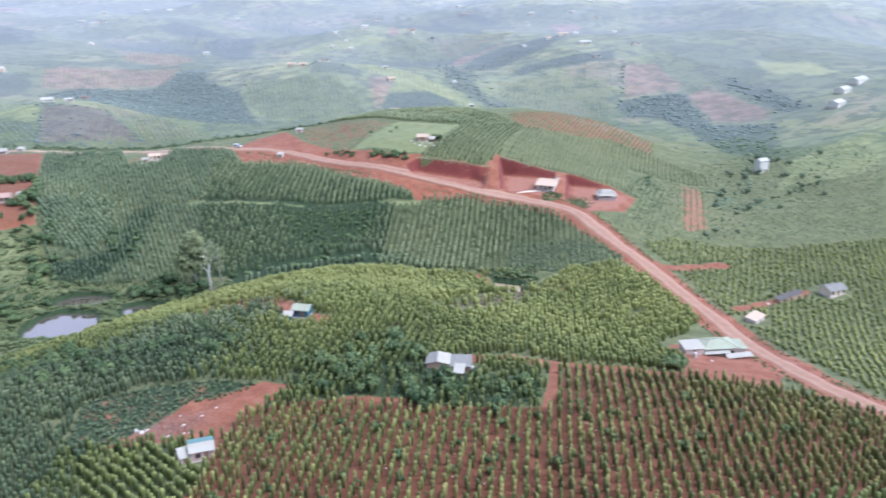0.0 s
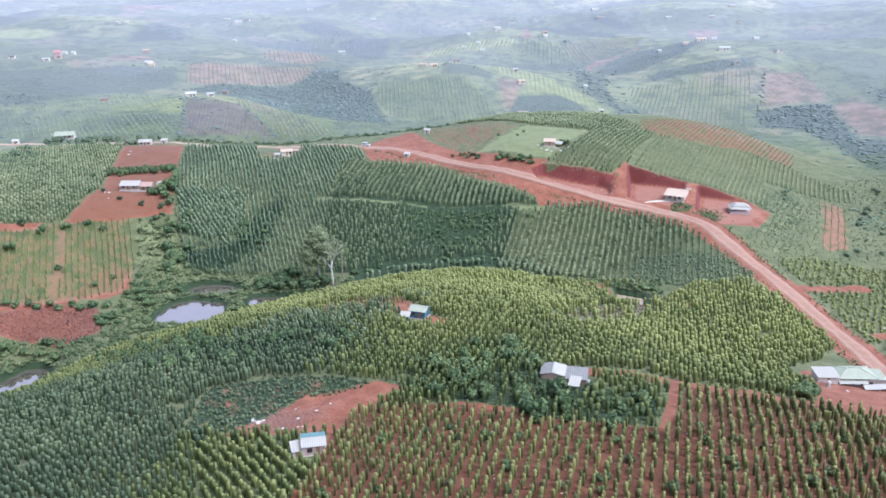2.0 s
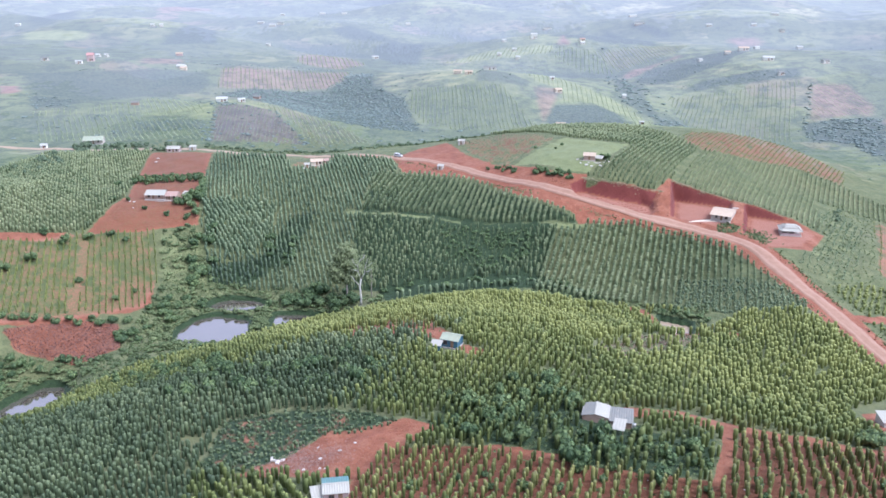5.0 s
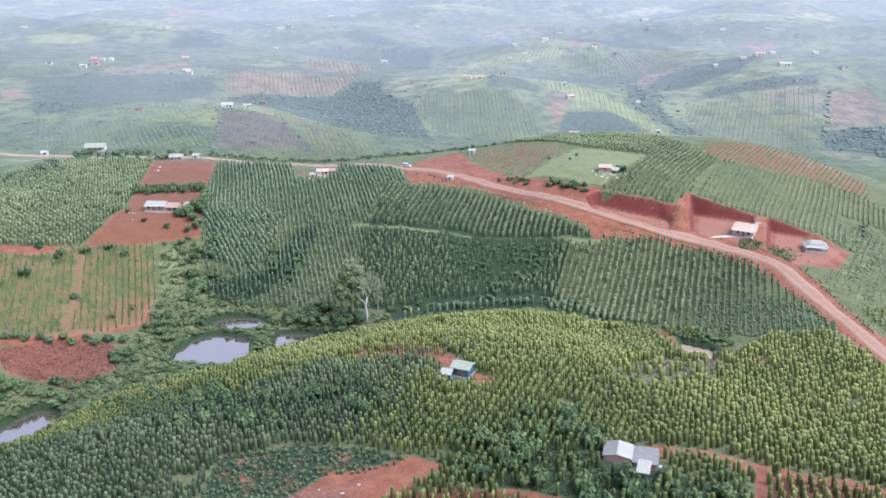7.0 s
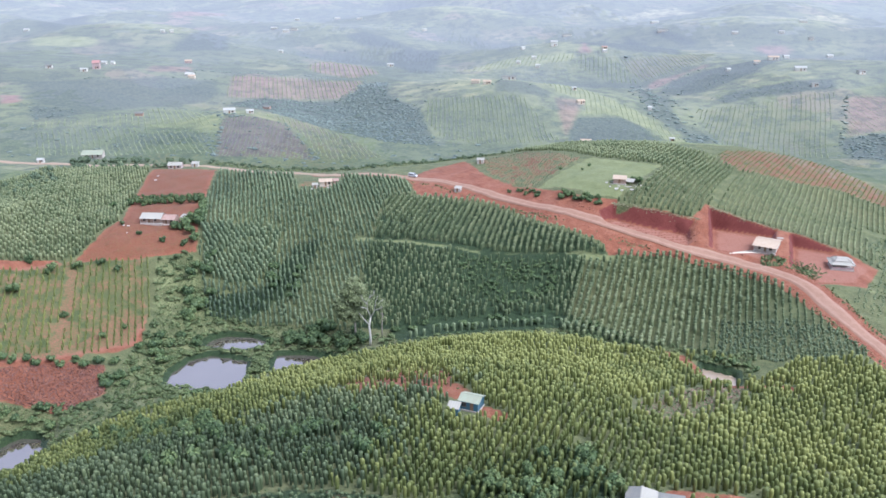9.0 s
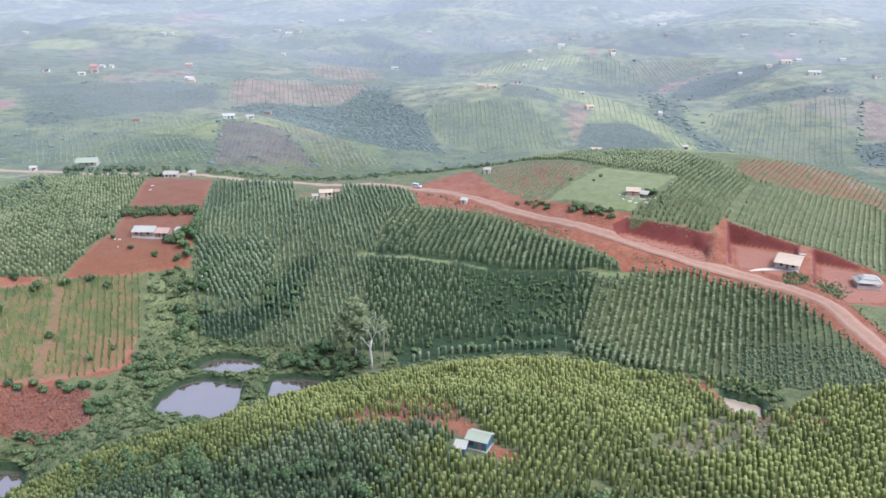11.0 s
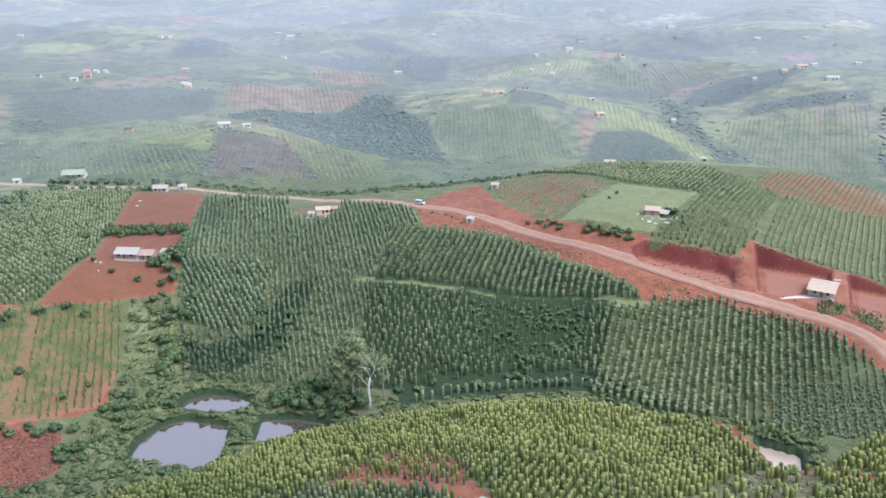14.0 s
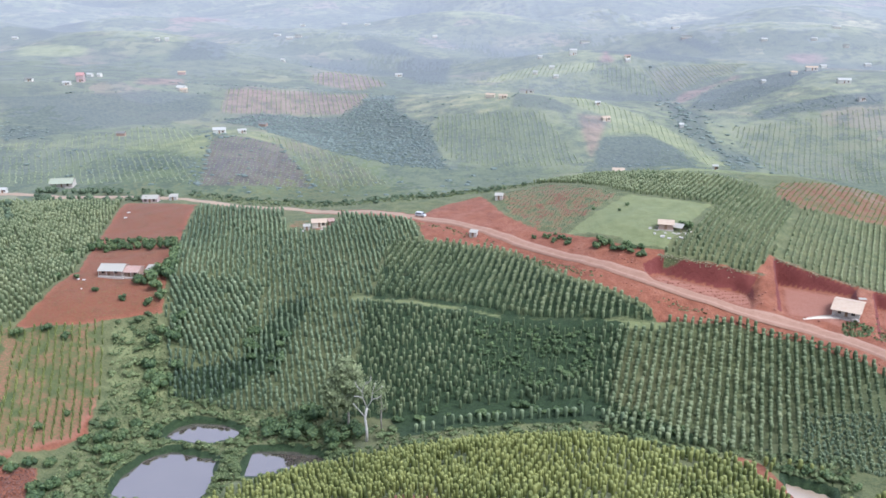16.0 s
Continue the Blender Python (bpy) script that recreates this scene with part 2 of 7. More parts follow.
BARK = bark_material("pale_bark", (0.42, 0.38, 0.33), (0.66, 0.62, 0.56))
DEADWOOD = bark_material("dry_wood", (0.22, 0.18, 0.15), (0.40, 0.35, 0.30))
POST = bark_material("post_wood", (0.16, 0.12, 0.09), (0.30, 0.24, 0.18))
POND_WATER = water_material("pond_water", (0.095, 0.076, 0.066), 0.02)
MUD_WATER = water_material("muddy_water", (0.370, 0.262, 0.165), 0.35)
WHITE_WALL = paint_material("white_render", (0.54, 0.49, 0.43))
LIME_WALL = paint_material("limewash", (0.62, 0.60, 0.54), 0.8, amount=0.15)
LIME_ROOF = paint_material("pale_painted_sheet", (0.46, 0.45, 0.41), 0.8, amount=0.15)
PINK_WALL = paint_material("pink_render", (0.50, 0.38, 0.36))
BLUE_WALL = paint_material("blue_sheet", (0.055, 0.150, 0.210), 0.5, amount=0.2)
CREAM_WALL = paint_material("cream_render", (0.66, 0.58, 0.46))
BRICK_WALL = paint_material("raw_block", (0.40, 0.28, 0.22), 0.9)
ZINC_ROOF = paint_material("zinc_sheet", (0.190, 0.188, 0.172), 0.75, (0.45, 0.36, 0.30), 0.3)
WHITE_ROOF = paint_material("white_sheet", (0.370, 0.345, 0.290), 0.75, (0.5, 0.42, 0.36), 0.25)
TEAL_ROOF = paint_material("teal_sheet", (0.110, 0.220, 0.215), 0.5, amount=0.2)
MINT_ROOF = paint_material("mint_sheet", (0.32, 0.345, 0.25), 0.75, amount=0.25)
DARK_ROOF = paint_material("weathered_dark_sheet", (0.085, 0.085, 0.080), 0.8, amount=0.3)
CREAM_ROOF = paint_material("cream_sheet", (0.50, 0.385, 0.28), 0.6, amount=0.25)
RUST_ROOF = paint_material("rusted_sheet", (0.40, 0.27, 0.22), 0.7, amount=0.5)
RED_ROOF = paint_material("red_tiles", (0.44, 0.24, 0.22), 0.7)
CONCRETE = paint_material("concrete", (0.46, 0.41, 0.36), 0.9)
DARK_GLASS = paint_material("dark_pane", (0.03, 0.035, 0.04), 0.25, amount=0.1)
TIMBER = paint_material("timber", (0.24, 0.15, 0.09), 0.85)
CAR_PAINT = paint_material("white_car_paint", (0.62, 0.62, 0.62), 0.35, amount=0.2)
RUBBER = paint_material("rubber", (0.03, 0.03, 0.03), 0.85, amount=0.15)
SACK = paint_material("white_sacking", (0.56, 0.52, 0.48), 0.8)
CLOD = paint_material("red_clods", (0.25, 0.092, 0.055), 0.95, (0.34, 0.20, 0.14), 0.5)
DRY_BRUSH = paint_material("dry_brush", (0.175, 0.088, 0.068), 0.95, (0.25, 0.145, 0.115), 0.5)
STRAW = paint_material("cleared_brush", (0.30, 0.19, 0.16), 0.95)

# ---- the lie of the land ----
# each knoll or hollow: x, y, reach along x, reach along y, height
LAND_SOUTH = [
    (-433.4, -32.2, 250.6, 132.7, 5.3),
    (161.2, 91.8, 93.7, 95.7, 9.4),
    (-33.9, 94.9, 65.1, 180.8, -3),
    (171.7, 110.9, 322.5, 276.4, 17),
    (-81.5, 207.6, 46.7, 59.9, 3.1),
    (-126.1, 269.1, 42.6, 34.7, -9.2),
    (85, 275.3, 94, 49.4, 35.8),
    (106.2, 286.8, 84.6, 62.3, -77),
    (127.3, 300.7, 54.1, 57.3, 30.8),
    (27, 307, 32, 11, 4.4),
    (-133.5, 338.9, 129.9, 151.5, -57.3),
    (-47.7, 344.4, 78.1, 67, -30.8),
    (102, 360.8, 40.2, 33.7, -8.8),
    (-149, 365.6, 123.1, 108.6, 40.4),
    (-17.7, 370.2, 41.2, 41.5, 10.7),
    (16.8, 387, 54.1, 110.9, -13.3),
]
LAND_MIDDLE = [
    (-101.5, 394.7, 39.6, 27.7, 2.9),
    (-205.9, 395.7, 38.6, 49, 3),
    (220.1, 399.2, 52.9, 55, -5.5),
    (133.1, 399.4, 31.2, 22.9, -1.6),
    (199.7, 399.6, 297.7, 227.1, 78.3),
    (79.6, 412.8, 20.4, 24.2, 1.6),
    (229.8, 441.5, 187.6, 365.8, -90.4),
    (-136.1, 441.5, 29.8, 30.8, -2.1),
    (251.9, 489.6, 75.5, 46.3, -4.2),
    (-102, 500.2, 48.1, 31.6, 1.6),
    (203, 503, 52, 46, 10.5),
    (-66.2, 536.5, 56, 97.9, -9.4),
    (85.3, 552.8, 141.3, 104.1, 58.4),
    (-208.6, 568.2, 165.4, 58.9, -8.3),
    (43, 573, 117, 104.3, -65.8),
    (299.5, 664, 33.3, 412.6, 1.8),
]
LAND_NORTH = [
    (-123.6, 666.9, 44.1, 90.1, 10.4),
    (-94.5, 735.7, 142.2, 103.2, -34.2),
    (52.8, 797.6, 85.3, 81.5, 11.7),
    (102.6, 808.9, 404.3, 189.9, 39.8),
    (305.9, 831.1, 107.5, 133.5, 18.6),
    (-380.9, 840.2, 278.6, 219.4, 8.5),
    (107.4, 878.5, 215.2, 117.6, -41.6),
    (-128.6, 974.9, 137.9, 294.3, -10.1),
    (147.6, 998.5, 111, 174.2, 16.6),
    (-503, 1091.7, 134.8, 515.3, 8.8),
    (477.6, 1125, 48, 389.7, 2.3),
    (15.7, 1327.3, 199.2, 318.9, 5.1),
    (-123.4, 1650.9, 226.1, 276.9, -11.4),
    (533.6, 1767.1, 330.5, 520, 24),
]
POND_BIG = [(-87.1, 309.4), (-87.1, 319.8), (-83.2, 328.9), (-76.7, 332.2), (-63.7, 327.6), (-61.8, 313.3), (-65, 302.9), (-76.7, 305.5)]
POND_SMALL = [(-81.5, 338.8), (-80, 344.5), (-75, 347.5), (-66, 346.5), (-58.5, 342), (-61, 338), (-66.5, 335.6), (-75, 336.4)]
POND_SIDE = [(-54.6, 317.2), (-54.6, 331.5), (-45.5, 332.5), (-36, 330), (-31, 326.8), (-37, 323), (-43.5, 319.5)]
POND_WEST = [(-135.2, 263.9), (-130, 276), (-124.5, 285.5), (-117.5, 285.5), (-112.5, 275), (-115.5, 262), (-119.5, 255), (-127.4, 250.5)]
POND_MUD = [(83.2, 297.7), (84.5, 302.9), (93.6, 297.1), (91, 289.2), (85.2, 287.9)]
PONDS = {"pond_1": (POND_BIG, 14.3), "pond_2": (POND_SMALL, 14.5), "pond_3": (POND_SIDE, 14.5), "pond_4": (POND_WEST, 9.6), "pond_5": (POND_MUD, 23.9)}
# benches cut into the hillside: outline, floor height at x = 104, fall of the floor per metre of x
CUTS = [
    ([(66.5, 394), (72.4, 397.6), (90.2, 392.3), (105, 390.6), (103, 378.6), (97.5, 374.4), (67.6, 386.1)], 38.5, -0.15),
    ([(106.6, 375.7), (113.8, 401.7), (137.8, 390.7), (129.3, 367.9), (123.5, 365.3)], 37.6, 0.0),
    ([(133.2, 362.7), (143, 388.7), (159.9, 379.6), (169, 365.3), (154.7, 348.4), (139.1, 348.4)], 34.8, 0.0),
]


def signed(poly, x, y):
    """Distance to the outline, positive inside."""
    x, y = np.asarray(x, float), np.asarray(y, float)
    best, ins = np.full(x.shape, 1e9), np.zeros(x.shape, bool)
    for (x0, y0), (x1, y1) in zip(poly, poly[1:] + poly[:1]):
        dx, dy = x1 - x0, y1 - y0
        s = np.clip(((x - x0) * dx + (y - y0) * dy) / (dx * dx + dy * dy), 0, 1)
        best = np.minimum(best, np.hypot(x - x0 - s * dx, y - y0 - s * dy))
        cross = (y0 > y) != (y1 > y)
        ins ^= cross & (x < x0 + (y - y0) * dx / (dy if dy else 1e-9))
    return np.where(ins, best, -best)


def smooth(v, lo, hi):
    v = np.clip((v - lo) / (hi - lo), 0, 1)
    return v * v * (3 - 2 * v)


def height(x, y):
    x, y = np.asarray(x, float), np.asarray(y, float)
    z = np.full(x.shape, 32.5)
    for a, b, c, d, h in LAND_SOUTH + LAND_MIDDLE + LAND_NORTH:
        z = z + h * np.exp(-((x - a) / c) ** 2 - ((y - b) / d) ** 2)
    far = smooth(np.hypot(x, y), 830, 1170)
    roll = 9 * np.sin(x / 80 + 1.3 * np.sin(y / 195)) * np.sin(y / 72 + 0.7 * np.sin(x / 156)) + 8 * np.sin(x / 180 + y / 270) * np.sin(y / 136 - 0.5)
    z = z + far * (1.7 * roll + smooth(np.hypot(x, y), 1300, 2200) * 24 * np.sin(x / 300 + 0.6 * np.sin(y / 340)) * np.sin(y / 250 + 1.1))
    z = z + 0.28 * np.sin(x / 3.1 + np.sin(y / 4.7)) * np.sin(y / 3.7 + 0.8 * np.sin(x / 5.3)) + 0.5 * np.sin(x / 11 + y / 17) * np.sin(y / 13 - x / 23)
    for poly, floor, fall in CUTS:
        m = smooth(signed(poly, x, y) + 0.10 * np.sin(x * 0.9 + y * 0.7) + 0.12 * np.sin(x * 0.37 - y * 0.21), -0.6, 1.7 + 4.5 * smooth(x, 97, 102) * (x < 106))
        low = floor + fall * (x - 104) + 0.05 * (y - 374)
        z = z * (1 - m) + np.minimum(z, low) * m
    for poly, level in PONDS.values():
        d = signed(poly, x, y)
        z = np.where(d > -7, z + (np.clip(z, level + 1.3, level + 1.9) - z) * smooth(d, -7, -1.5), z)
        z = z + (level - 1.2 - z) * smooth(d, -0.7, 0.7)
    return z


def ground_at(x, y):
    return float(height(np.array([x]), np.array([y]))[0])


# ---- covers ----
ROAD_LINE = [(-338, 566.8), (-241.8, 546), (-208, 536.9), (-169, 522.6), (-130, 512.2), (-101.4, 501.8), (-67.6, 490.1), (-42.9, 473.2), (-10.4, 455), (13, 436.8), (41.6, 406.9), (68.9, 385.4), (92.3, 375.1),
             (115.7, 366.6), (131.3, 352.9), (136.5, 332.8), (140.4, 312), (145, 286), (147.6, 257.4), (146.9, 227.5), (145, 196.3), (146.9, 178.1), (153.4, 161.2), (169, 130), (195, 78)]
NEAR_HILL = [(-150, 150), (-60, 138), (31, 134), (143, 120), (128.7, 180.7), (109.2, 195), (119.6, 226.2), (140.5, 247), (140.5, 262.6), (138, 284.7), (130, 297), (109.2, 297.7), (96.2, 286), (93.6, 304.2), (76, 311), (60, 313.5), (45.5, 317), (28, 319), (12, 318.5), (-3, 317), (-20.8, 316), (-44.2, 312), (-57.2, 301.6), (-61.1, 287.3), (-75.4, 286), (-89.7, 282.1), (-100.1, 274.3), (-111.8, 263.9), (-123.5, 252.2), (-169, 234)]
RED_FIELD = [(-13.3, 181), (-6, 193.5), (15.6, 190.5), (29.9, 183.3), (62.4, 175.5), (68.9, 184.6), (76, 201.5), (106.6, 197.6), (128.7, 183.3), (146.9, 165.1), (143, 130), (-34, 132), (-18, 163)]
SOIL_YARD = [(-41, 186.8), (-31, 191), (-22.1, 200.2), (-2.6, 204.8), (6.5, 199.6), (-2.6, 195), (-10.4, 180.7), (-15.6, 163.8), (-26, 143), (-28.6, 143), (-16.9, 166.4), (-13.7, 182)]
SCRUB = [(-49, 190), (-48, 213), (-30, 214.5), (-12, 209), (-3, 203.5), (-11, 200), (-22, 199.5), (-30, 191.5), (-38, 188)]
DARK_BELT = [(-98.8, 279.5), (-70.2, 267.8), (-48.1, 241.8), (-19.5, 243.1), (-2.6, 226.2), (-29.9, 221), (-65, 228.8), (-93.6, 260)]
GROVE = [(18.2, 191.1), (28.6, 205.4), (40.3, 205.4), (50.7, 197.6), (70.2, 202.8), (66.3, 185.9), (61.1, 176.8), (29.9, 184.6)]
RIGHT_FIELD = [(54.2, 368), (91, 369.5), (114, 361.5), (130, 349), (135, 328), (139, 305), (131, 295), (104, 301), (78, 312), (42, 325)]
DARK_FIELD = [(-26, 388.5), (13, 378), (57.5, 368.3), (46.5, 336), (18.2, 338.5), (-15.6, 336), (-28.6, 340.6), (-27.3, 361.4)]
WEDGE_FIELD = [(-25, 388.2), (-22, 427.2), (-7.8, 430.3), (23.4, 416), (42.9, 391.3), (65, 373.1), (68, 367.5), (37.7, 370), (13, 377), (-6.5, 383.6)]
LEFT_FIELD = [(-109.2, 494), (-70.2, 486.2), (-66.3, 460.2), (-46.8, 449.8), (-42.9, 465.4), (-13, 448.5), (-9.1, 431.6), (-20.8, 427.7), (-24.7, 388.7), (-27.3, 361.4), (-31.2, 339.5), (-58.5, 350), (-84.5, 356), (-93.6, 386.1), (-101.4, 427.7)]
WEST_FIELD = [(-214.5, 442), (-205.4, 513.5), (-145.6, 500.5), (-139.1, 452.4), (-128.5, 392), (-134, 376.5), (-166.4, 362.7), (-214.5, 377)]
FARMYARD = [(-145.6, 503.1), (-111.8, 496.6), (-101.4, 421.2), (-94.9, 387.4), (-112, 381), (-138, 372), (-131.3, 410.8), (-140.4, 465.4)]
YOUNG_PLOT = [(-195, 357.5), (-165.1, 360.1), (-140.4, 373.1), (-111.8, 380.9), (-102.7, 348.4), (-104, 331.5), (-119.6, 321.1), (-145.6, 309.4), (-182, 305.5)]
RED_BANK = [(-145.6, 306.8), (-122.2, 317.2), (-109.2, 318.5), (-102.7, 300.3), (-114.4, 291.2), (-137.8, 297.7)]
ROADSIDE_SOIL = [(-11.7, 451.1), (-7.8, 431.6), (23.4, 417.3), (42.9, 392.6), (65, 374.4), (66.3, 367.9), (97.5, 369.2), (75.4, 380.9)]
BANK_SOIL = [(-10.4, 457.6), (-2.6, 470.6), (15.6, 479.7), (23.4, 449.8), (35.1, 429), (58.5, 409.5), (68.9, 397.2), (104, 391.9), (112.5, 403.7), (139.8, 391.9), (144.3, 390), (159.9, 380.9), (169, 366.6), (156, 348.4), (135.2, 348.4), (117, 367.9), (71.5, 386.1), (42.9, 408.2)]
LAWN = [(44.2, 421.2), (72.8, 455), (102.7, 443.3), (85.8, 416), (75.4, 401.7), (65, 404.3), (61.1, 412.1), (49.4, 419.9)]
STUBBLE = [(19.5, 478.4), (44.2, 503.1), (70.2, 456.3), (44.2, 422.5), (33.8, 432.9), (24.7, 451.1)]
TOP_FIELD = [(77, 402.5), (88.4, 416), (105.3, 443.3), (72.8, 457.6), (46, 506), (39, 518), (78, 512), (120, 500), (146, 475), (174, 465), (216, 467), (238, 430), (230, 408), (188.5, 422.5), (171, 368), (160.5, 381), (143.6, 390.2), (138, 392), (113.6, 403.2), (104, 391.5), (88, 393.6), (73.5, 398.9)]
RED_PLOT = [(139, 474), (143, 490), (151, 503), (180, 512), (212, 508), (238, 494), (222, 461), (197, 466), (170, 464), (146, 463)]
STRIP_PLOT = [(212, 410), (222, 402), (192, 338), (177, 330), (179, 340)]
EAST_FIELD = [(152.1, 319.8), (166.4, 326.3), (205.4, 317.2), (260, 306.8), (279.5, 234), (195, 156), (158.6, 156), (154.7, 208), (156, 279.5)]
EAST_SLOPE = [(145.6, 335.4), (153.4, 325), (166.4, 328.9), (197.6, 390), (195, 413.4), (169, 390), (163.8, 366.6)]
HOUSE_YARD = [(118.3, 226.2), (141.7, 234), (140.4, 198.9), (130, 184.6), (109.2, 193.7)]
TRACKS = [([(50.7, 208.8), (65, 208.6), (74.1, 203.6)], 2.0), ([(74.1, 204.1), (68.9, 189.8), (62.4, 175.5)], 0.5), ([(74.1, 204.1), (94.9, 200.8), (117, 195)], 1.8), ([(15, 190), (21, 188), (29, 185)], 0.7),
          ([(-27, 264), (-13, 260), (-1, 254.5), (8, 250.2)], 1.1), ([(13, 241.5), (16, 239.5)], 1.2), ([(76, 311), (79, 308), (81, 300), (83, 291), (91, 286), (104, 282)], 0.8), ([(153.4, 296.4), (179.4, 302.9)], 2), ([(161.2, 260), (182, 267.8), (197.6, 274.3)], 1.3), ([(-120, 322), (-130, 316), (-148.2, 311)], 2.0),
          ([(-136, 367), (-131, 348), (-128, 328), (-126, 316)], 0.5), ([(-145.6, 369.2), (-182, 361.4)], 2.6)]
GRASS_PATH = [(-29.9, 390), (-5.2, 382.9), (13, 377.7), (37.7, 370.5), (55.9, 367.2), (67.6, 366.6)]
BARE = [(52, 256), (70, 277), (82, 285), (89, 282), (90, 275), (73, 257), (59, 248), (52, 249)]
DRY_PATCH = [(-24, 273), (-10, 283), (5, 272), (6, 259), (12, 250), (-9, 256), (-25, 262)]
HUT_ROWS = [(-44, 182), (-28, 182.5), (-22.5, 177), (-14.5, 170), (-22, 150), (-38, 150)]
ORCHARD = [(-1, 199), (4, 210), (15, 222), (30, 225), (40, 213), (40, 194), (64, 182), (61, 177), (48, 175), (34, 179), (22, 187), (9, 194)]
COOL_CLUMP = [(48, 289), (62, 294), (82, 291), (86, 283), (70, 278), (52, 280)]
LEFT_BLOCK = [(-98, 406), (-75, 409.5), (-62, 405), (-62, 386), (-70, 370), (-87, 373)]
LEFT_DARK = [(-88, 366), (-66, 372), (-56, 396), (-44, 396), (-50, 366), (-70, 354), (-86, 354)]
DARK_PATCH = [(8, 376), (30, 371), (46, 366), (44, 350), (30, 344), (12, 352)]
TOP_EAST = [(115.5, 403), (130, 433), (144, 462), (170, 464), (197, 466), (216, 467), (238, 430), (230, 408), (188.5, 422.5), (171, 368), (160.5, 381), (143.6, 390.2), (138, 392)]
ROWS_FOOT = [(98, 330), (122, 326), (133, 316), (138, 303), (130, 296), (108, 299), (90, 309)]
HILL_FOOT = [(-16, 337), (18, 339.5), (46, 338), (64, 326), (72, 319), (60, 319.5), (44, 328), (20, 330), (-12, 327)]
HOUSE_CLEARING = [(-63, 448), (-64, 466), (-45, 466), (-42, 455), (-48, 445)]
SOIL_STREAK = [(13, 192), (22, 186), (34, 182)]
# far plots: outline, cover, vine rows (angle, gap, height, tone)
PLOTS_WEST_1 = {
    "striped_soil": ([(-169, 770), (-177, 836), (-144, 849), (-89, 856), (-63, 862), (-66, 818), (-77, 789), (-123, 783)], "soil2", (-11, 3.7, 2.4, 0.02)),
    "wood": ([(-163, 751), (-144, 780), (-77, 785), (-60, 847), (-42, 858), (-38, 786), (-11, 734), (-6, 683), (2, 635), (-23, 638), (-52, 651), (-82, 665), (-104, 671), (-136, 738)], "shrub", None),
    "dark": ([(-124, 546), (-137, 616), (-138, 646), (-119, 643), (-100, 638), (-81, 605), (-71, 577)], "umber", (84, 3.4, 1.5, -0.34)),
    "striped": ([(-118, 655), (-95, 663), (-66, 652), (-46, 626), (-31, 599), (-60, 578), (-73, 587), (-85, 622), (-101, 639)], "umber2", (-14, 3.4, 2.4, 0.12)),
    "west": ([(-253, 607), (-226, 620), (-195, 624), (-142, 601), (-131, 554), (-178, 560), (-233, 563)], "", (-24, 3.2, 2.0, -0.02)),
}
PLOTS_WEST_2 = {
    "west_crest": ([(-263, 629), (-234, 640), (-211, 670), (-204, 704), (-170, 703), (-141, 614), (-157, 610), (-196, 627), (-228, 623), (-254, 610)], "pale2", (-20, 3.8, 1.6, 0.14)),
    "west_dark": ([(-185, 586), (-190, 612), (-141, 598), (-134, 578), (-159, 575)], "shrub2", None),
    "west_thicket": ([(-283, 673), (-258, 664), (-234, 656), (-248, 641), (-266, 636)], "shrub", None),
    "grey_slope": ([(-313, 738), (-275, 760), (-232, 794), (-184, 815), (-175, 773), (-178, 746), (-208, 703), (-233, 653), (-285, 676)], "shrub2", None),
    "red_a": ([(-313, 696), (-297, 695), (-289, 672), (-301, 670)], "soil", None),
    "red_b": ([(-245, 807), (-249, 840), (-214, 852), (-206, 825)], "soil2", None),
    "brown": ([(-124, 919), (-119, 1100), (-50, 917), (-71, 868), (-112, 886)], "soil2", (-8, 4.6, 2.0, 0.0)),
}
PLOTS_WEST_FAR_1 = {
    "hollow_a": ([(-117, 1226), (-91, 1256), (-61, 1221), (-30, 1166), (-58, 1166), (-92, 1182)], "shrub", None),
    "hollow_d": ([(-57, 1139), (-32, 1160), (8, 1132), (1, 937), (-25, 932), (-52, 1045)], "shrub", None),
    "hollow_b": ([(-265, 959), (-268, 995), (-261, 1229), (-214, 991)], "shrub", None),
    "pale_a": ([(-438, 1035), (-348, 1001), (-340, 959), (-398, 950)], "pale", None),
    "pink_a": ([(-412, 1463), (-400, 1873), (-342, 1556), (-398, 1431)], "soil2", None),
    "hollow_c": ([(-467, 1113), (-620, 1626), (-487, 1364), (-400, 1036)], "shrub2", None),
}
PLOTS_EAST_1 = {
    "knoll_crest": ([(-39, 852), (-13, 863), (32, 919), (60, 916), (48, 766), (41, 735), (5, 745), (-35, 769)], "straw", None),
    "knoll": ([(-7, 752), (45, 739), (69, 739), (86, 639), (59, 640), (28, 642), (4, 658), (-6, 695)], "shrub3", (0, 3.2, 2.5, 0.0)),
    "knoll_top": ([(51, 791), (74, 789), (93, 754), (89, 732), (69, 741), (45, 743)], "shrub2", None),
    "bare_strip": ([(92, 737), (113, 740), (113, 726), (100, 677), (89, 646), (90, 694)], "soil2", None),
    "green_band": ([(89, 906), (122, 815), (137, 759), (155, 731), (167, 697), (175, 645), (160, 640), (152, 685), (134, 707), (110, 704), (114, 741), (95, 755)], "pale", (6, 3.8, 1.8, 0.08)),
    "thicket": ([(105, 697), (138, 704), (152, 683), (152, 620), (89, 629), (94, 665)], "shrub", None),
}
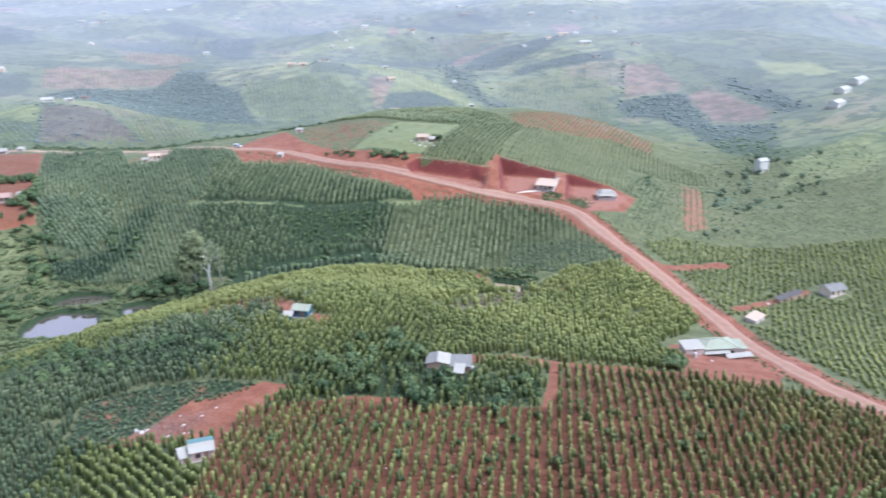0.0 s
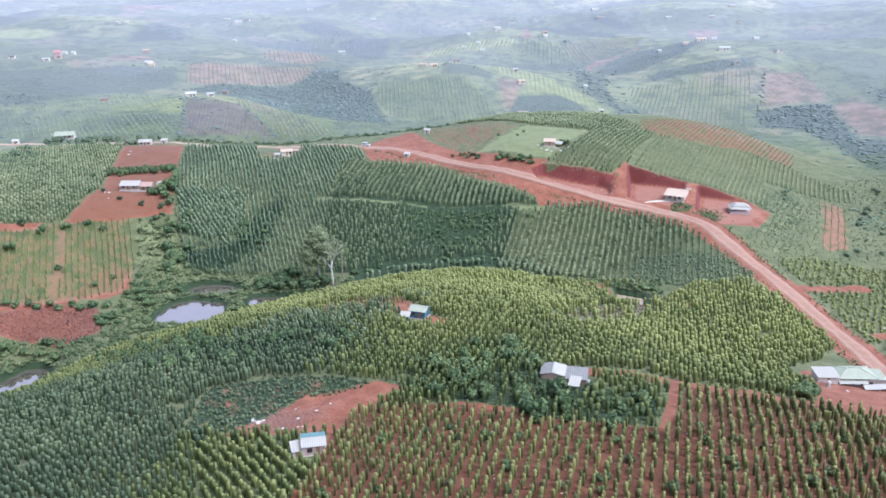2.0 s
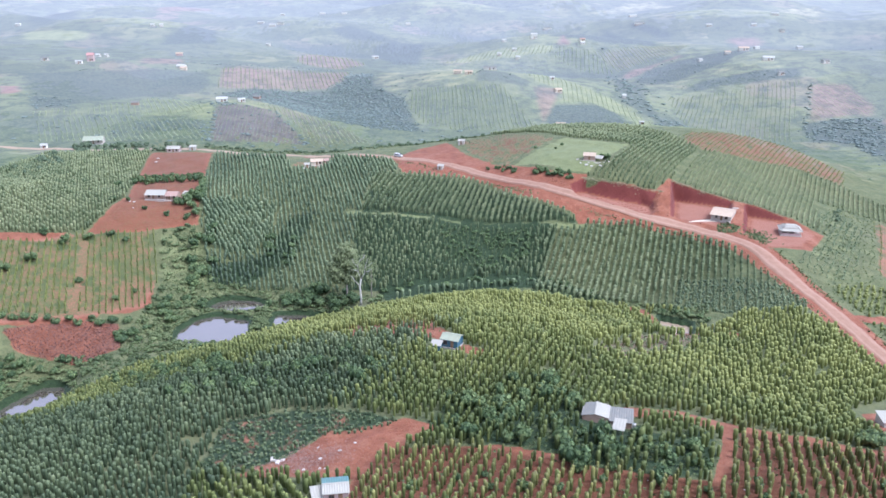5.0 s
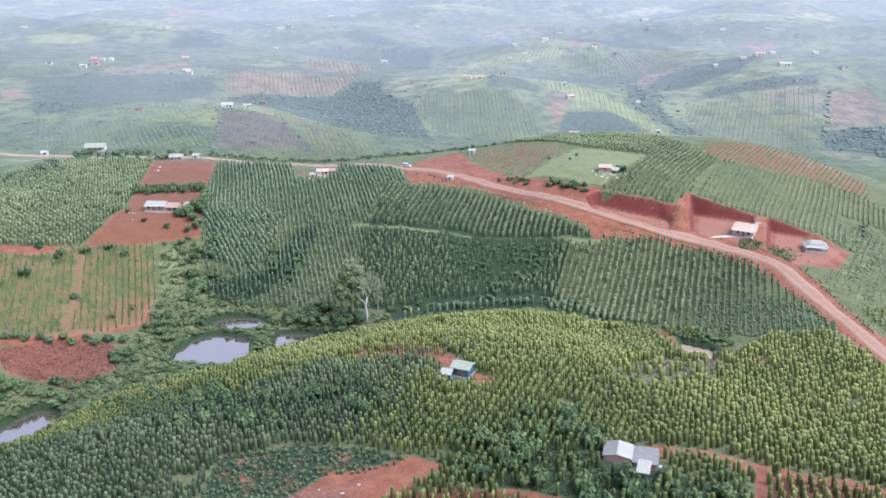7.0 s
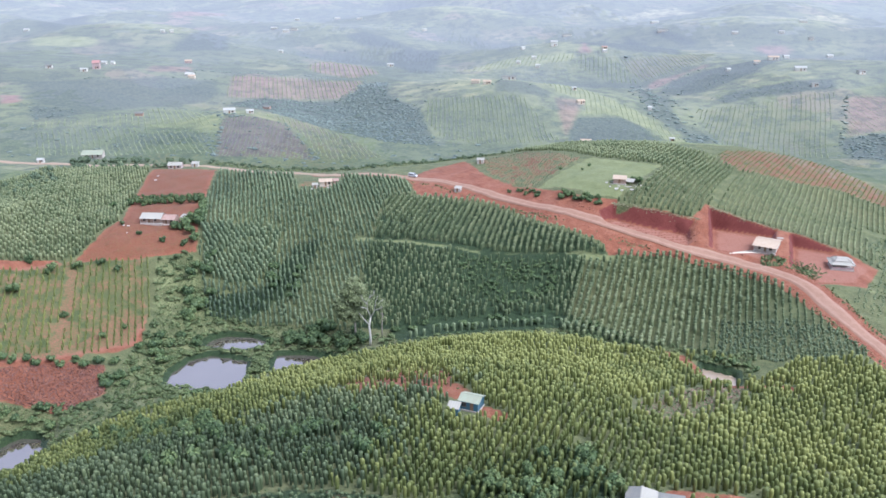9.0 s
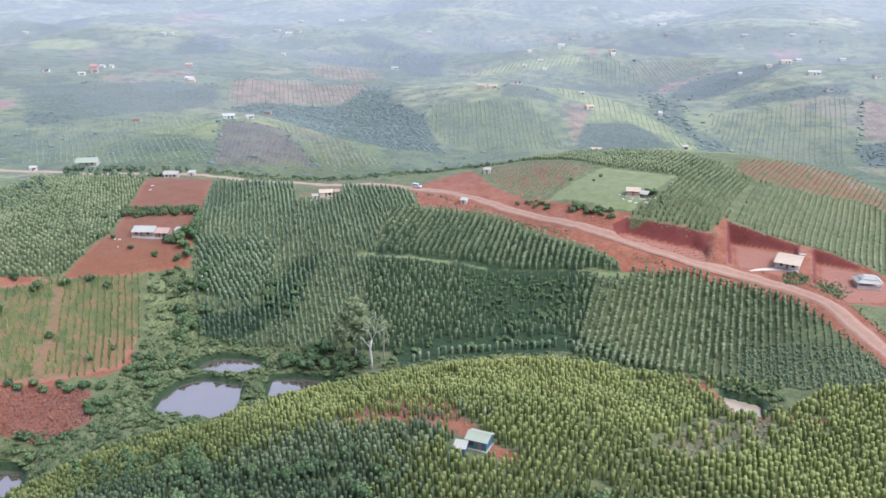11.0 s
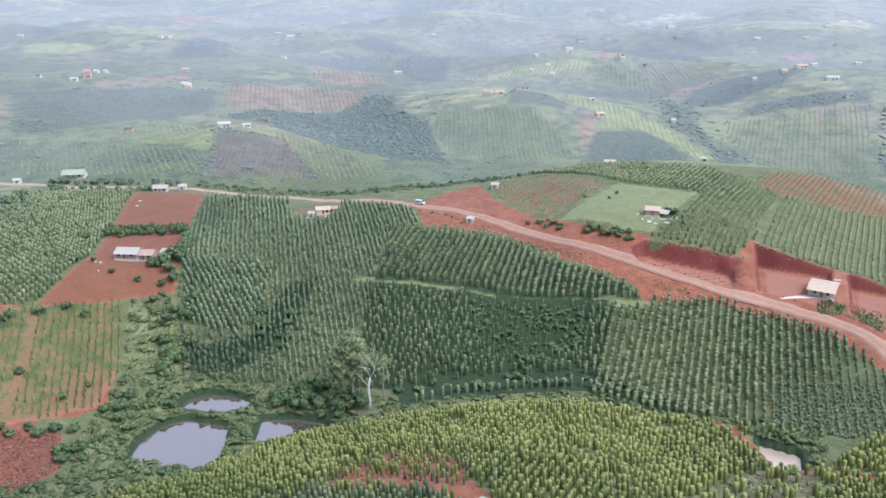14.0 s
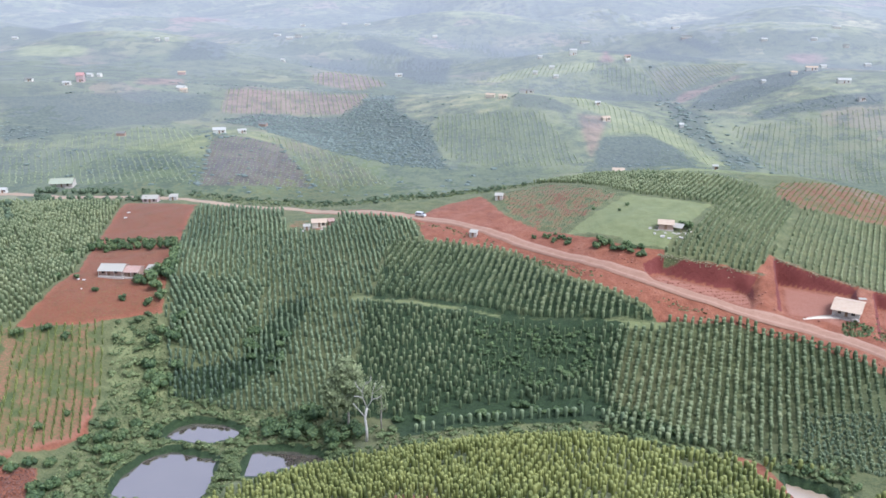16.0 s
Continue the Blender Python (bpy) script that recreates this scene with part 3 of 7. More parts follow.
PLOTS_EAST_2 = {
    "stream_wood": ([(185, 877), (188, 830), (193, 781), (184, 725), (185, 689), (196, 678), (193, 639), (172, 630), (176, 679), (166, 708), (164, 750)], "shrub2", None),
    "soil_strip": ([(184, 841), (201, 881), (223, 894), (265, 919), (265, 901), (237, 891), (196, 840)], "soil2", None),
    "striped_c": ([(180, 951), (224, 961), (290, 966), (262, 926), (220, 900), (192, 880), (188, 915)], "umber2", (-4, 4.0, 2.4, 0.05)),
    "dark_c": ([(189, 807), (217, 870), (251, 890), (301, 896), (344, 905), (278, 833), (239, 806), (207, 787)], "shrub", None),
    "crest_line": ([(196, 770), (238, 803), (272, 816), (298, 805), (316, 786), (305, 779), (276, 792), (248, 794), (216, 773)], "straw", None),
    "east_dark": ([(226, 764), (243, 780), (274, 784), (301, 779), (328, 779), (317, 753), (290, 753), (252, 759), (230, 753)], "shrub", None),
    "east": ([(202, 738), (240, 746), (288, 749), (314, 746), (263, 629), (226, 636), (200, 644), (198, 684)], "umber3", (20, 3.4, 2.5, 0.0)),
}
PLOTS_EAST_3 = {
    "mid_rows": ([(23, 944), (61, 981), (95, 990), (148, 975), (136, 952), (75, 950)], "pale", (14, 4.4, 2.2, 0.05)),
    "mid_slope": ([(150, 974), (178, 954), (188, 915), (190, 874), (167, 883), (149, 920), (137, 946)], "shrub3", (8, 4.2, 2.0, -0.1)),
    "east_red": ([(289, 667), (319, 738), (352, 735), (349, 685), (340, 666), (320, 670)], "soil2", (-8, 4.0, 1.6, 0.0)),
    "east_red_slope": ([(338, 657), (364, 671), (369, 624), (367, 578), (354, 553), (337, 560), (322, 579)], "soil2", None),
    "hollow_wood": ([(381, 694), (394, 653), (398, 603), (387, 563), (369, 563), (374, 609), (376, 665)], "shrub", None),
    "valley_wood": ([(303, 595), (315, 567), (347, 541), (322, 493), (290, 448), (280, 487), (288, 531)], "shrub", None),
    "dry_slope": ([(211, 458), (257, 501), (268, 433), (253, 402), (231, 415), (220, 440)], "straw", None),
    "east_wood": ([(280, 651), (288, 665), (319, 668), (343, 662), (329, 615), (315, 571), (294, 570), (298, 610), (275, 626)], "shrub", None),
}
PLOTS_EAST_4 = {
    "pale_slope": ([(427, 720), (474, 682), (467, 642), (443, 644), (422, 683)], "pale", None),
    # cream_a and cream_b: sunlit land at the horizon, its light put into the colour
    "cream_a": ([(270, 1511), (353, 1576), (413, 1598), (428, 1496), (382, 1514), (338, 1510)], "cream", None),
    "cream_b": ([(426, 1203), (548, 1398), (627, 1417), (606, 1371), (428, 1175)], "cream", None),
    "dark_ridge": ([(143, 1022), (249, 1217), (268, 1153), (252, 962), (196, 980)], "shrub", None),
    "dark_slope": ([(273, 1234), (299, 1201), (321, 1133), (300, 1128)], "shrub", None),
    "red_d": ([(148, 978), (162, 1028), (161, 976)], "soil", None),
    "pink_b": ([(365, 1101), (408, 1101), (411, 1072), (370, 1047), (364, 1075)], "soil2", None),
}
FAR_PLOTS = {**PLOTS_WEST_1, **PLOTS_WEST_2, **PLOTS_WEST_FAR_1, **PLOTS_EAST_1, **PLOTS_EAST_2, **PLOTS_EAST_3, **PLOTS_EAST_4}


def near_line(line, x, y):
    d = np.full(np.shape(x), 1e9)
    for (x0, y0), (x1, y1) in zip(line, line[1:]):
        dx, dy = x1 - x0, y1 - y0
        s = np.clip(((x - x0) * dx + (y - y0) * dy) / (dx * dx + dy * dy), 0, 1)
        d = np.minimum(d, np.hypot(x - x0 - s * dx, y - y0 - s * dy))
    return d


def raw_mesh(name, verts, faces, material, attrs=None, face_slots=None, materials=None, flat=False):
    """A mesh from arrays; all faces have the same number of corners."""
    me = bpy.data.meshes.new(name)
    n, k = len(faces), faces.shape[1]
    me.vertices.add(len(verts))
    me.vertices.foreach_set("co", np.ascontiguousarray(verts, np.float32).ravel())
    me.loops.add(n * k)
    me.loops.foreach_set("vertex_index", np.ascontiguousarray(faces, np.int32).ravel())
    me.polygons.add(n)
    me.polygons.foreach_set("loop_start", np.arange(0, n * k, k, dtype=np.int32))
    if not flat:
        me.polygons.foreach_set("use_smooth", np.ones(n, bool))
    for m in materials or [material]:
        me.materials.append(m)
    if face_slots is not None:
        me.polygons.foreach_set("material_index", face_slots.astype(np.int32))
    for key, values in (attrs or {}).items():
        a = me.attributes.new(key, "FLOAT", "POINT")
        a.data.foreach_set("value", np.ascontiguousarray(values, np.float32).ravel())
    me.update()
    return me


def steps(start, stop, first, grow, most):
    out, s = [start], first
    sign = 1 if stop > start else -1
    while abs(out[-1] - start) < abs(stop - start):
        out.append(out[-1] + sign * s)
        s = min(s * grow, most)
    return out[1:]


def build_ground():
    xs = np.array(sorted(steps(-170, -4600, 1.7, 1.045, 260)) + list(np.arange(-170, 60, 1.6)) + list(np.arange(60, 172, 0.7)) + steps(172, 4600, 1.7, 1.045, 260))
    ys = np.array(sorted(steps(128, -1500, 1.8, 1.13, 260)) + list(np.arange(128, 345, 1.6)) + list(np.arange(345, 408, 0.75)) + steps(408, 4800, 1.6, 1.0155, 240))
    X, Y = np.meshgrid(xs, ys)
    x, y = X.ravel(), Y.ravel()
    z = height(x, y)
    soil, pale, shrub, weeds, bright, raw, dust, umber = (np.zeros(x.shape) for _ in range(8))

    def cover(target, poly, amount=1.0, soft=2.4):
        lo = np.array(poly).min(0) - 16
        hi = np.array(poly).max(0) + 16
        k = np.nonzero((x > lo[0]) & (x < hi[0]) & (y > lo[1]) & (y < hi[1]))[0]
        target[k] = np.maximum(target[k], amount * smooth(signed(poly, x[k], y[k]), -soft, soft))

    for poly in (RED_FIELD, SOIL_YARD, FARMYARD, RED_BANK, ROADSIDE_SOIL, BANK_SOIL, HOUSE_YARD, [(56, 400), (66, 392), (74, 396), (75, 401), (64, 403)]):
        cover(soil, poly)
    for poly, amount in ((YOUNG_PLOT, 0.48), (RED_PLOT, 0.53), (STRIP_PLOT, 0.55), (BARE, 0.32), (DRY_PATCH, 0.7), (SCRUB, 0.4), (STUBBLE, 0.50), (WEST_FIELD, 0.15)):
        cover(soil, poly, amount)
    cover(soil, HOUSE_CLEARING, 0.45)
    for poly in (LAWN,):
        cover(pale, poly, 1.0, 1.2)
    cover(pale, STUBBLE, 0.55)
    cover(weeds, STUBBLE, 0.56)
    cover(umber, STUBBLE, 0.5)
    cover(dust, STUBBLE, 0.5)
    cover(pale, TOP_FIELD, 0.35)
    cover(pale, STRIP_PLOT, 0.5)
    cover(dust, STRIP_PLOT, 0.9)
    cover(pale, EAST_SLOPE, 0.4)
    cover(shrub, DARK_FIELD, 0.8)
    # ground darkened for the shadow below the staggered block
    cover(shrub, LEFT_DARK, 0.6)
    cover(shrub, ORCHARD, 0.6)
    cover(shrub, GROVE, 0.6)
    cover(weeds, RED_FIELD, 0.5)
    for poly in (STRIP_PLOT, RED_PLOT):
        cover(weeds, poly, 0.57)
    cover(weeds, YOUNG_PLOT, 0.66)
    cover(umber, FARMYARD, 0.52)
    # dark weeds under the vines, with the shade between rows coloured in
    for poly, amount in ((RIGHT_FIELD, 0.38), (WEDGE_FIELD, 0.6), (LEFT_FIELD, 0.30), (LEFT_BLOCK, 0.5), (WEST_FIELD, 0.4), (TOP_FIELD, 0.15)):
        cover(shrub, poly, amount)
    cover(shrub, NEAR_HILL, 0.22)
    cover(weeds, NEAR_HILL, 0.5)
    cover(weeds, BARE, 0.6)
    # shadow under the trees at the hill's foot, painted as dark ground
    cover(shrub, HILL_FOOT, 0.95)
    # darker tilled soil, with the vines' shade on it coloured in
    cover(umber, RED_FIELD, 1.0)
    cover(shrub, SCRUB, 0.75)
    # this cover pales the upper plot's soil, partly for the haze over it
    cover(dust, RED_PLOT, 0.9)
    cover(dust, YOUNG_PLOT, 0.9)
    cover(pale, [(-110, 379), (-93, 382), (-85, 356), (-90, 344), (-105, 351)], 0.5)
    cover(soil, [(-118, 323), (-121, 330), (-115, 346), (-104, 352), (-101, 334), (-107, 326)], 0.75)
    cover(weeds, RIGHT_FIELD, 0.55)
    cover(pale, EAST_FIELD, 0.4)
    cover(pale, RED_PLOT, 0.45)
    cover(umber, RED_PLOT, 0.5)
    cover(weeds, ROADSIDE_SOIL, 0.25)
    cover(weeds, FARMYARD, 0.55)
    cover(weeds, SOIL_YARD, 0.2)
    cover(weeds, BANK_SOIL, 0.18)
    for poly, kind, rows in FAR_PLOTS.values():
        if kind:
            target, amount = {"soil": (soil, 1.0), "soil2": (soil, 0.6), "pale": (pale, 1.0), "pale2": (pale, 0.5), "shrub": (shrub, 1.0), "shrub2": (shrub, 0.72), "shrub3": (shrub, 0.42), "cream": (bright, 0.55), "straw": (bright, 0.36), "umber": (umber, 1.0), "umber2": (umber, 0.5), "umber3": (umber, 0.36)}[kind]
            cover(target, poly, amount, 9.0 if poly[0][1] > 900 else 4.5)
    cover(pale, [(-40, 640), (-40, 900), (60, 1010), (330, 1010), (380, 760), (330, 640), (200, 620)], 0.42, 20.0)
    cover(shrub, [(-284, 655), (-227, 655), (-213, 722), (-150, 690), (-144, 655), (-157, 632), (-200, 630), (-262, 624)], 0.40, 10.0)
    cover(pale, [(286, 430), (325, 452), (381, 475), (313, 384), (286, 385), (265, 391), (254, 389)], 0.6)
    for line, wide in TRACKS:
        soil = np.maximum(soil, 1 - smooth(near_line(line, x, y), wide, wide + 1.6))
    d = near_line(ROAD_LINE, x, y)
    soil = np.maximum(soil, np.where(y < 390, 1 - smooth(d, 5.8, 9), np.where(x > -60, 0.8, 0.35) * (1 - smooth(d, 3.2, 5.8))))
    pale = np.maximum(pale, 0.8 * (1 - smooth(near_line(GRASS_PATH, x, y), 1.0, 2.0)))
    pale = np.maximum(pale, np.where(signed([(-97.5, 293.8), (-57.2, 299), (-26, 319.8), (-39, 340.6), (-78, 357.5), (-106.6, 340.6)], x, y) > 0, 0.42, 0))
    for poly, _ in PONDS.values():   # wet dark banks
        shrub = np.maximum(shrub, 0.9 * (1 - smooth(np.abs(signed(poly, x, y) + 0.3), 0.9, 2.0)))
    # raw clay and painted shade on the cuttings' steep faces, trampled dust on their floors
    steep = np.hypot(height(x + 0.6, y) - height(x - 0.6, y), height(x, y + 0.6) - height(x, y - 0.6)) / 1.2
    raw = np.maximum(raw, smooth(steep, 0.75, 1.3) * (signed(BANK_SOIL, x, y) > -3))
    for poly, _, _ in CUTS:
        dust = np.maximum(dust, 0.85 * smooth(signed(poly, x, y), 1.5, 5.0))
    cover(dust, HOUSE_YARD, 0.3)
    cover(dust, FARMYARD, 0.12)
    cover(dust, SOIL_YARD, 0.15)
    dust = dust * (1 - raw)
    nx, ny = len(xs), len(ys)
    i = (np.arange(ny - 1)[:, None] * nx + np.arange(nx - 1)[None]).ravel()
    faces = np.stack([i, i + 1, i + nx + 1, i + nx], 1)
    cx, cy = x[faces].mean(1), y[faces].mean(1)
    wob = 32 * np.sin(cx / 48) + 23 * np.sin(cx / 17 + 2)
    slots = (np.hypot(cx, cy) + wob > 850).astype(int)
    far = slots == 1
    Zg = z.reshape(ny, nx)
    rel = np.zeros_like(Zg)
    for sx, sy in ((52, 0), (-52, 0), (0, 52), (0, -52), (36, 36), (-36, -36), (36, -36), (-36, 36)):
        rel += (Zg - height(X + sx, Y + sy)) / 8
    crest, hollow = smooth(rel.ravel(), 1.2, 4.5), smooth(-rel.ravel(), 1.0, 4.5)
    # faces take their belt by distance, so the painted haze grows outward
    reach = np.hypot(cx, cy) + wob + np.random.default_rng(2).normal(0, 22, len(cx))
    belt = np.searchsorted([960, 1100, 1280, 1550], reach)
    # relief shading coloured in: hollows darker, crests paler, besides woods and grass there
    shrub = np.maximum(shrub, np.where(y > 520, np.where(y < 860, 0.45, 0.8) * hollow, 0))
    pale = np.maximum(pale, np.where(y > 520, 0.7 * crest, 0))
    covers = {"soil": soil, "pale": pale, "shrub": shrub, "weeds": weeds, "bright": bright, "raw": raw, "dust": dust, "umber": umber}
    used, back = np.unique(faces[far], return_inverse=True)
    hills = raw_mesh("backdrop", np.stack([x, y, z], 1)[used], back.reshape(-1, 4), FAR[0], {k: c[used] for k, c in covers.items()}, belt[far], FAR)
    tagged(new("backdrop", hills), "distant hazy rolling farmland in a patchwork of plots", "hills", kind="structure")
    used, back = np.unique(faces[~far], return_inverse=True)
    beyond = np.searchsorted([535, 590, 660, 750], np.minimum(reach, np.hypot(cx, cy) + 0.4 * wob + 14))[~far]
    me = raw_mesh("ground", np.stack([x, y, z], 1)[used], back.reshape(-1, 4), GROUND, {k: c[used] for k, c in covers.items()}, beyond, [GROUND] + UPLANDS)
    tagged(new("ground", me), "rolling farmland with red earth, grass and planted plots", "ground", kind="structure")


build_ground()


def spline(line, gap):
    pts = np.array(line, float)
    out = []
    for k in range(len(pts) - 1):
        p0, p1, p2, p3 = pts[max(k - 1, 0)], pts[k], pts[k + 1], pts[min(k + 2, len(pts) - 1)]
        n = max(2, int(np.linalg.norm(p2 - p1) / gap))
        for s in np.arange(n) / n:
            out.append(0.5 * (2 * p1 + (p2 - p0) * s + (2 * p0 - 5 * p1 + 4 * p2 - p3) * s**2 + (3 * p1 - p0 - 3 * p2 + p3) * s**3))
    return np.array(out + [pts[-1]])


def build_road():
    c = spline(ROAD_LINE, 1.5)
    d = np.gradient(c, axis=0)
    d /= np.linalg.norm(d, axis=1)[:, None]
    side = np.stack([-d[:, 1], d[:, 0]], 1)
    offs = np.array([-1.0, -0.8, -0.55, -0.3, 0.0, 0.3, 0.55, 0.8, 1.0])
    rut = np.array([0, 0.35, 0.8, 0.4, 0.15, 0.4, 0.8, 0.35, 0])
    lift = np.array([-0.25, 0.22, 0.26, 0.3, 0.36, 0.3, 0.26, 0.22, -0.25])
    half = 2.6 + 0.9 * smooth(-c[:, 1], -390, -325) + 0.25 * np.sin(np.arange(len(c)) / 5.0)
    p = c[:, None] + side[:, None] * (offs[None] * half[:, None])[..., None]
    mid = height(c[:, 0], c[:, 1])
    z = 0.5 * height(p[..., 0], p[..., 1]) + 0.5 * mid[:, None]
    z = np.maximum(z, height(p[..., 0], p[..., 1])) + lift
    n, k = len(c), len(offs)
    i = (np.arange(n - 1)[:, None] * k + np.arange(k - 1)[None]).ravel()
    me = raw_mesh("road", np.concatenate([p, z[..., None]], 2).reshape(-1, 3), np.stack([i, i + k, i + k + 1, i + 1], 1), ROAD, {"rut": np.tile(rut, n), "dust": np.repeat(0.25 + 0.75 * smooth(-c[:, 0], -20, 60), k)})
    tagged(new("road", me), "unpaved red laterite road winding along the hillside", "road", kind="structure")


build_road()


def build_ponds():
    for name, (poly, level) in PONDS.items():
        c = np.mean(poly, axis=0)
        bm = bmesh.new()
        ring = [bm.verts.new((c[0] + (px - c[0]) * 1.12, c[1] + (py - c[1]) * 1.12, level)) for px, py in poly]
        face = bm.faces.new(ring)
        if face.normal.z < 0:
            bmesh.ops.reverse_faces(bm, faces=[face])
        me = bpy.data.meshes.new(name)
        bm.normal_update()
        for f in bm.faces:
            if f.normal.z < 0:
                f.normal_flip()
        bm.to_mesh(me)
        bm.free()
        muddy = name == "pond_5"
        me.materials.append(MUD_WATER if muddy else POND_WATER)
        tagged(new(name, me), "small pond of pale muddy water" if muddy else "still dark farm pond reflecting the sky", "pond", kind="structure")


build_ponds()

# ---- foliage ----


def leaf_cards(centre, normal, size, rnd, long=1.5):
    """Diamond leaves, slightly folded: four corners each."""
    n = len(centre)
    normal = normal / np.maximum(np.linalg.norm(normal, axis=1), 1e-6)[:, None]
    a = np.cross(normal, rnd.normal(size=(n, 3)))
    a /= np.maximum(np.linalg.norm(a, axis=1), 1e-6)[:, None]
    b = np.cross(normal, a)
    s = size[:, None]
    v = np.stack([centre - a * s * long * 0.5, centre + b * s * 0.5 - normal * s * 0.12, centre + a * s * long * 0.5, centre - b * s * 0.5 - normal * s * 0.12], 1)
    return v.reshape(-1, 3), np.arange(4 * n).reshape(n, 4)


def tube_rings(rings, sides):
    """Closed column from rings of (x, y, z, radius)."""
    ang = np.arange(sides) / sides * 2 * np.pi
    v = np.concatenate([np.stack([r[0] + r[3] * np.cos(ang), r[1] + r[3] * np.sin(ang), np.full(sides, r[2])], 1) for r in rings])
    f = []
    for k in range(len(rings) - 1):
        for j in range(sides):
            f.append((k * sides + j, k * sides + (j + 1) % sides, (k + 1) * sides + (j + 1) % sides, (k + 1) * sides + j))
    return v, np.array(f)


def vine_profile(h, wave):
    """Radius of a vine's column: nearly straight, a little narrower at the foot, with a domed top."""
    return 0.47 * (1 + 0.06 * np.sin(h * 8 + wave)) * (0.78 + 0.22 * smooth(h, 0.0, 0.5)) * np.sqrt(np.clip(1.0 - np.clip((h - 0.84) / 0.16, 0, 1) ** 2, 0.015, 1))


def vine_shape(seed, leaves, size, sides=7, rings=(0.0, 0.5, 0.86, 0.96, 1.0)):
    """One pepper vine, a leafy column 3.1 m high round its post, fresher and painted lighter, as if lit, towards the
    domed top.
    """
    r = np.random.default_rng(seed)
    lean = r.normal(0, 0.07, 2)
    wave = r.uniform(0, 6.28)
    hs = np.array(rings)
    cv, cf = tube_rings([(lean[0] * h, lean[1] * h, 3.05 * h, q) for h, q in zip(hs, vine_profile(hs, wave))], sides)
    cv += r.normal(0, 0.035, cv.shape)
    # tone climbs to the top: young leaves, and light from above painted in
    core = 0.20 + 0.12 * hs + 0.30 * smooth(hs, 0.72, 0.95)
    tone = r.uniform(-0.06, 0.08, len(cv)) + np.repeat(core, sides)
    if not leaves:
        return cv, cf, tone
    h = r.uniform(0.03, 1.0, leaves) ** 0.75
    ang = r.uniform(0, 2 * np.pi, leaves)
    top = smooth(h, 0.84, 1.0)
    q = vine_profile(h, wave) * r.uniform(0.98, 1.12, leaves)
    c = np.stack([q * np.cos(ang) + lean[0] * h, q * np.sin(ang) + lean[1] * h, 3.05 * h + 0.05 * top], 1)
    nrm = np.stack([np.cos(ang), np.sin(ang), 0.3 + 2.4 * top], 1) + r.normal(0, 0.3, (leaves, 3))
    lv, lf = leaf_cards(c, nrm, r.uniform(0.75, 1.3, leaves) * size, r, 1.25)
    fresh_lit = 0.20 + 0.13 * h + 0.30 * smooth(h, 0.72, 0.95)
    return np.concatenate([cv, lv]), np.concatenate([cf, lf + len(cv)]), np.concatenate([tone, np.repeat(r.uniform(-0.30, 0.32, leaves) + fresh_lit, 4)])


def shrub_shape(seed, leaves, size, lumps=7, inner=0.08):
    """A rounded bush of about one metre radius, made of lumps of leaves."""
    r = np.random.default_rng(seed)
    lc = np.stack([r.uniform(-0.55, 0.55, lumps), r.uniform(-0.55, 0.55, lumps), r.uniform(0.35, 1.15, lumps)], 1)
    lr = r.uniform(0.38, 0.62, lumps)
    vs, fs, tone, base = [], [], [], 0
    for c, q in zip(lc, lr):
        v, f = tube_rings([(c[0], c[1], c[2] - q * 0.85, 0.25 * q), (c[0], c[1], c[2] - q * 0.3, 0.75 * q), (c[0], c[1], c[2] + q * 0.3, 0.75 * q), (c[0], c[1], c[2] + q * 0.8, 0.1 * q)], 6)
        # inner hull toned dark, painting the shade between the leaves
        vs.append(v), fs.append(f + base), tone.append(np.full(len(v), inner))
        base += len(v)
    k = r.integers(0, lumps, leaves)
    d = r.normal(size=(leaves, 3))
    d /= np.linalg.norm(d, axis=1)[:, None]
    d[:, 2] = np.where(d[:, 2] < -0.5, -d[:, 2], d[:, 2])
    c = lc[k] + d * lr[k][:, None] * r.uniform(0.8, 1.12, leaves)[:, None]
    v, f = leaf_cards(c, d + r.normal(0, 0.4, (leaves, 3)), r.uniform(0.7, 1.3, leaves) * size, r)
    vs.append(v), fs.append(f + base), tone.append(np.repeat(np.clip(0.3 + 0.4 * r.uniform(-0.5, 1, leaves), 0, 1), 4))
    v = np.concatenate(vs)
    v[:, 2] = np.maximum(v[:, 2], -0.1)
    return v, np.concatenate(fs), np.concatenate(tone)


def tuft_shape(seed, blades=7):
    r = np.random.default_rng(seed)
    ang = r.uniform(0, 2 * np.pi, blades)
    c = np.stack([0.25 * np.cos(ang), 0.25 * np.sin(ang), r.uniform(0.15, 0.4, blades)], 1)
    v, f = leaf_cards(c, np.stack([np.cos(ang), np.sin(ang), r.uniform(0.2, 0.9, blades)], 1), r.uniform(0.25, 0.45, blades), r, 2.0)
    return v, f, np.repeat(r.uniform(0.2, 0.9, blades), 4)


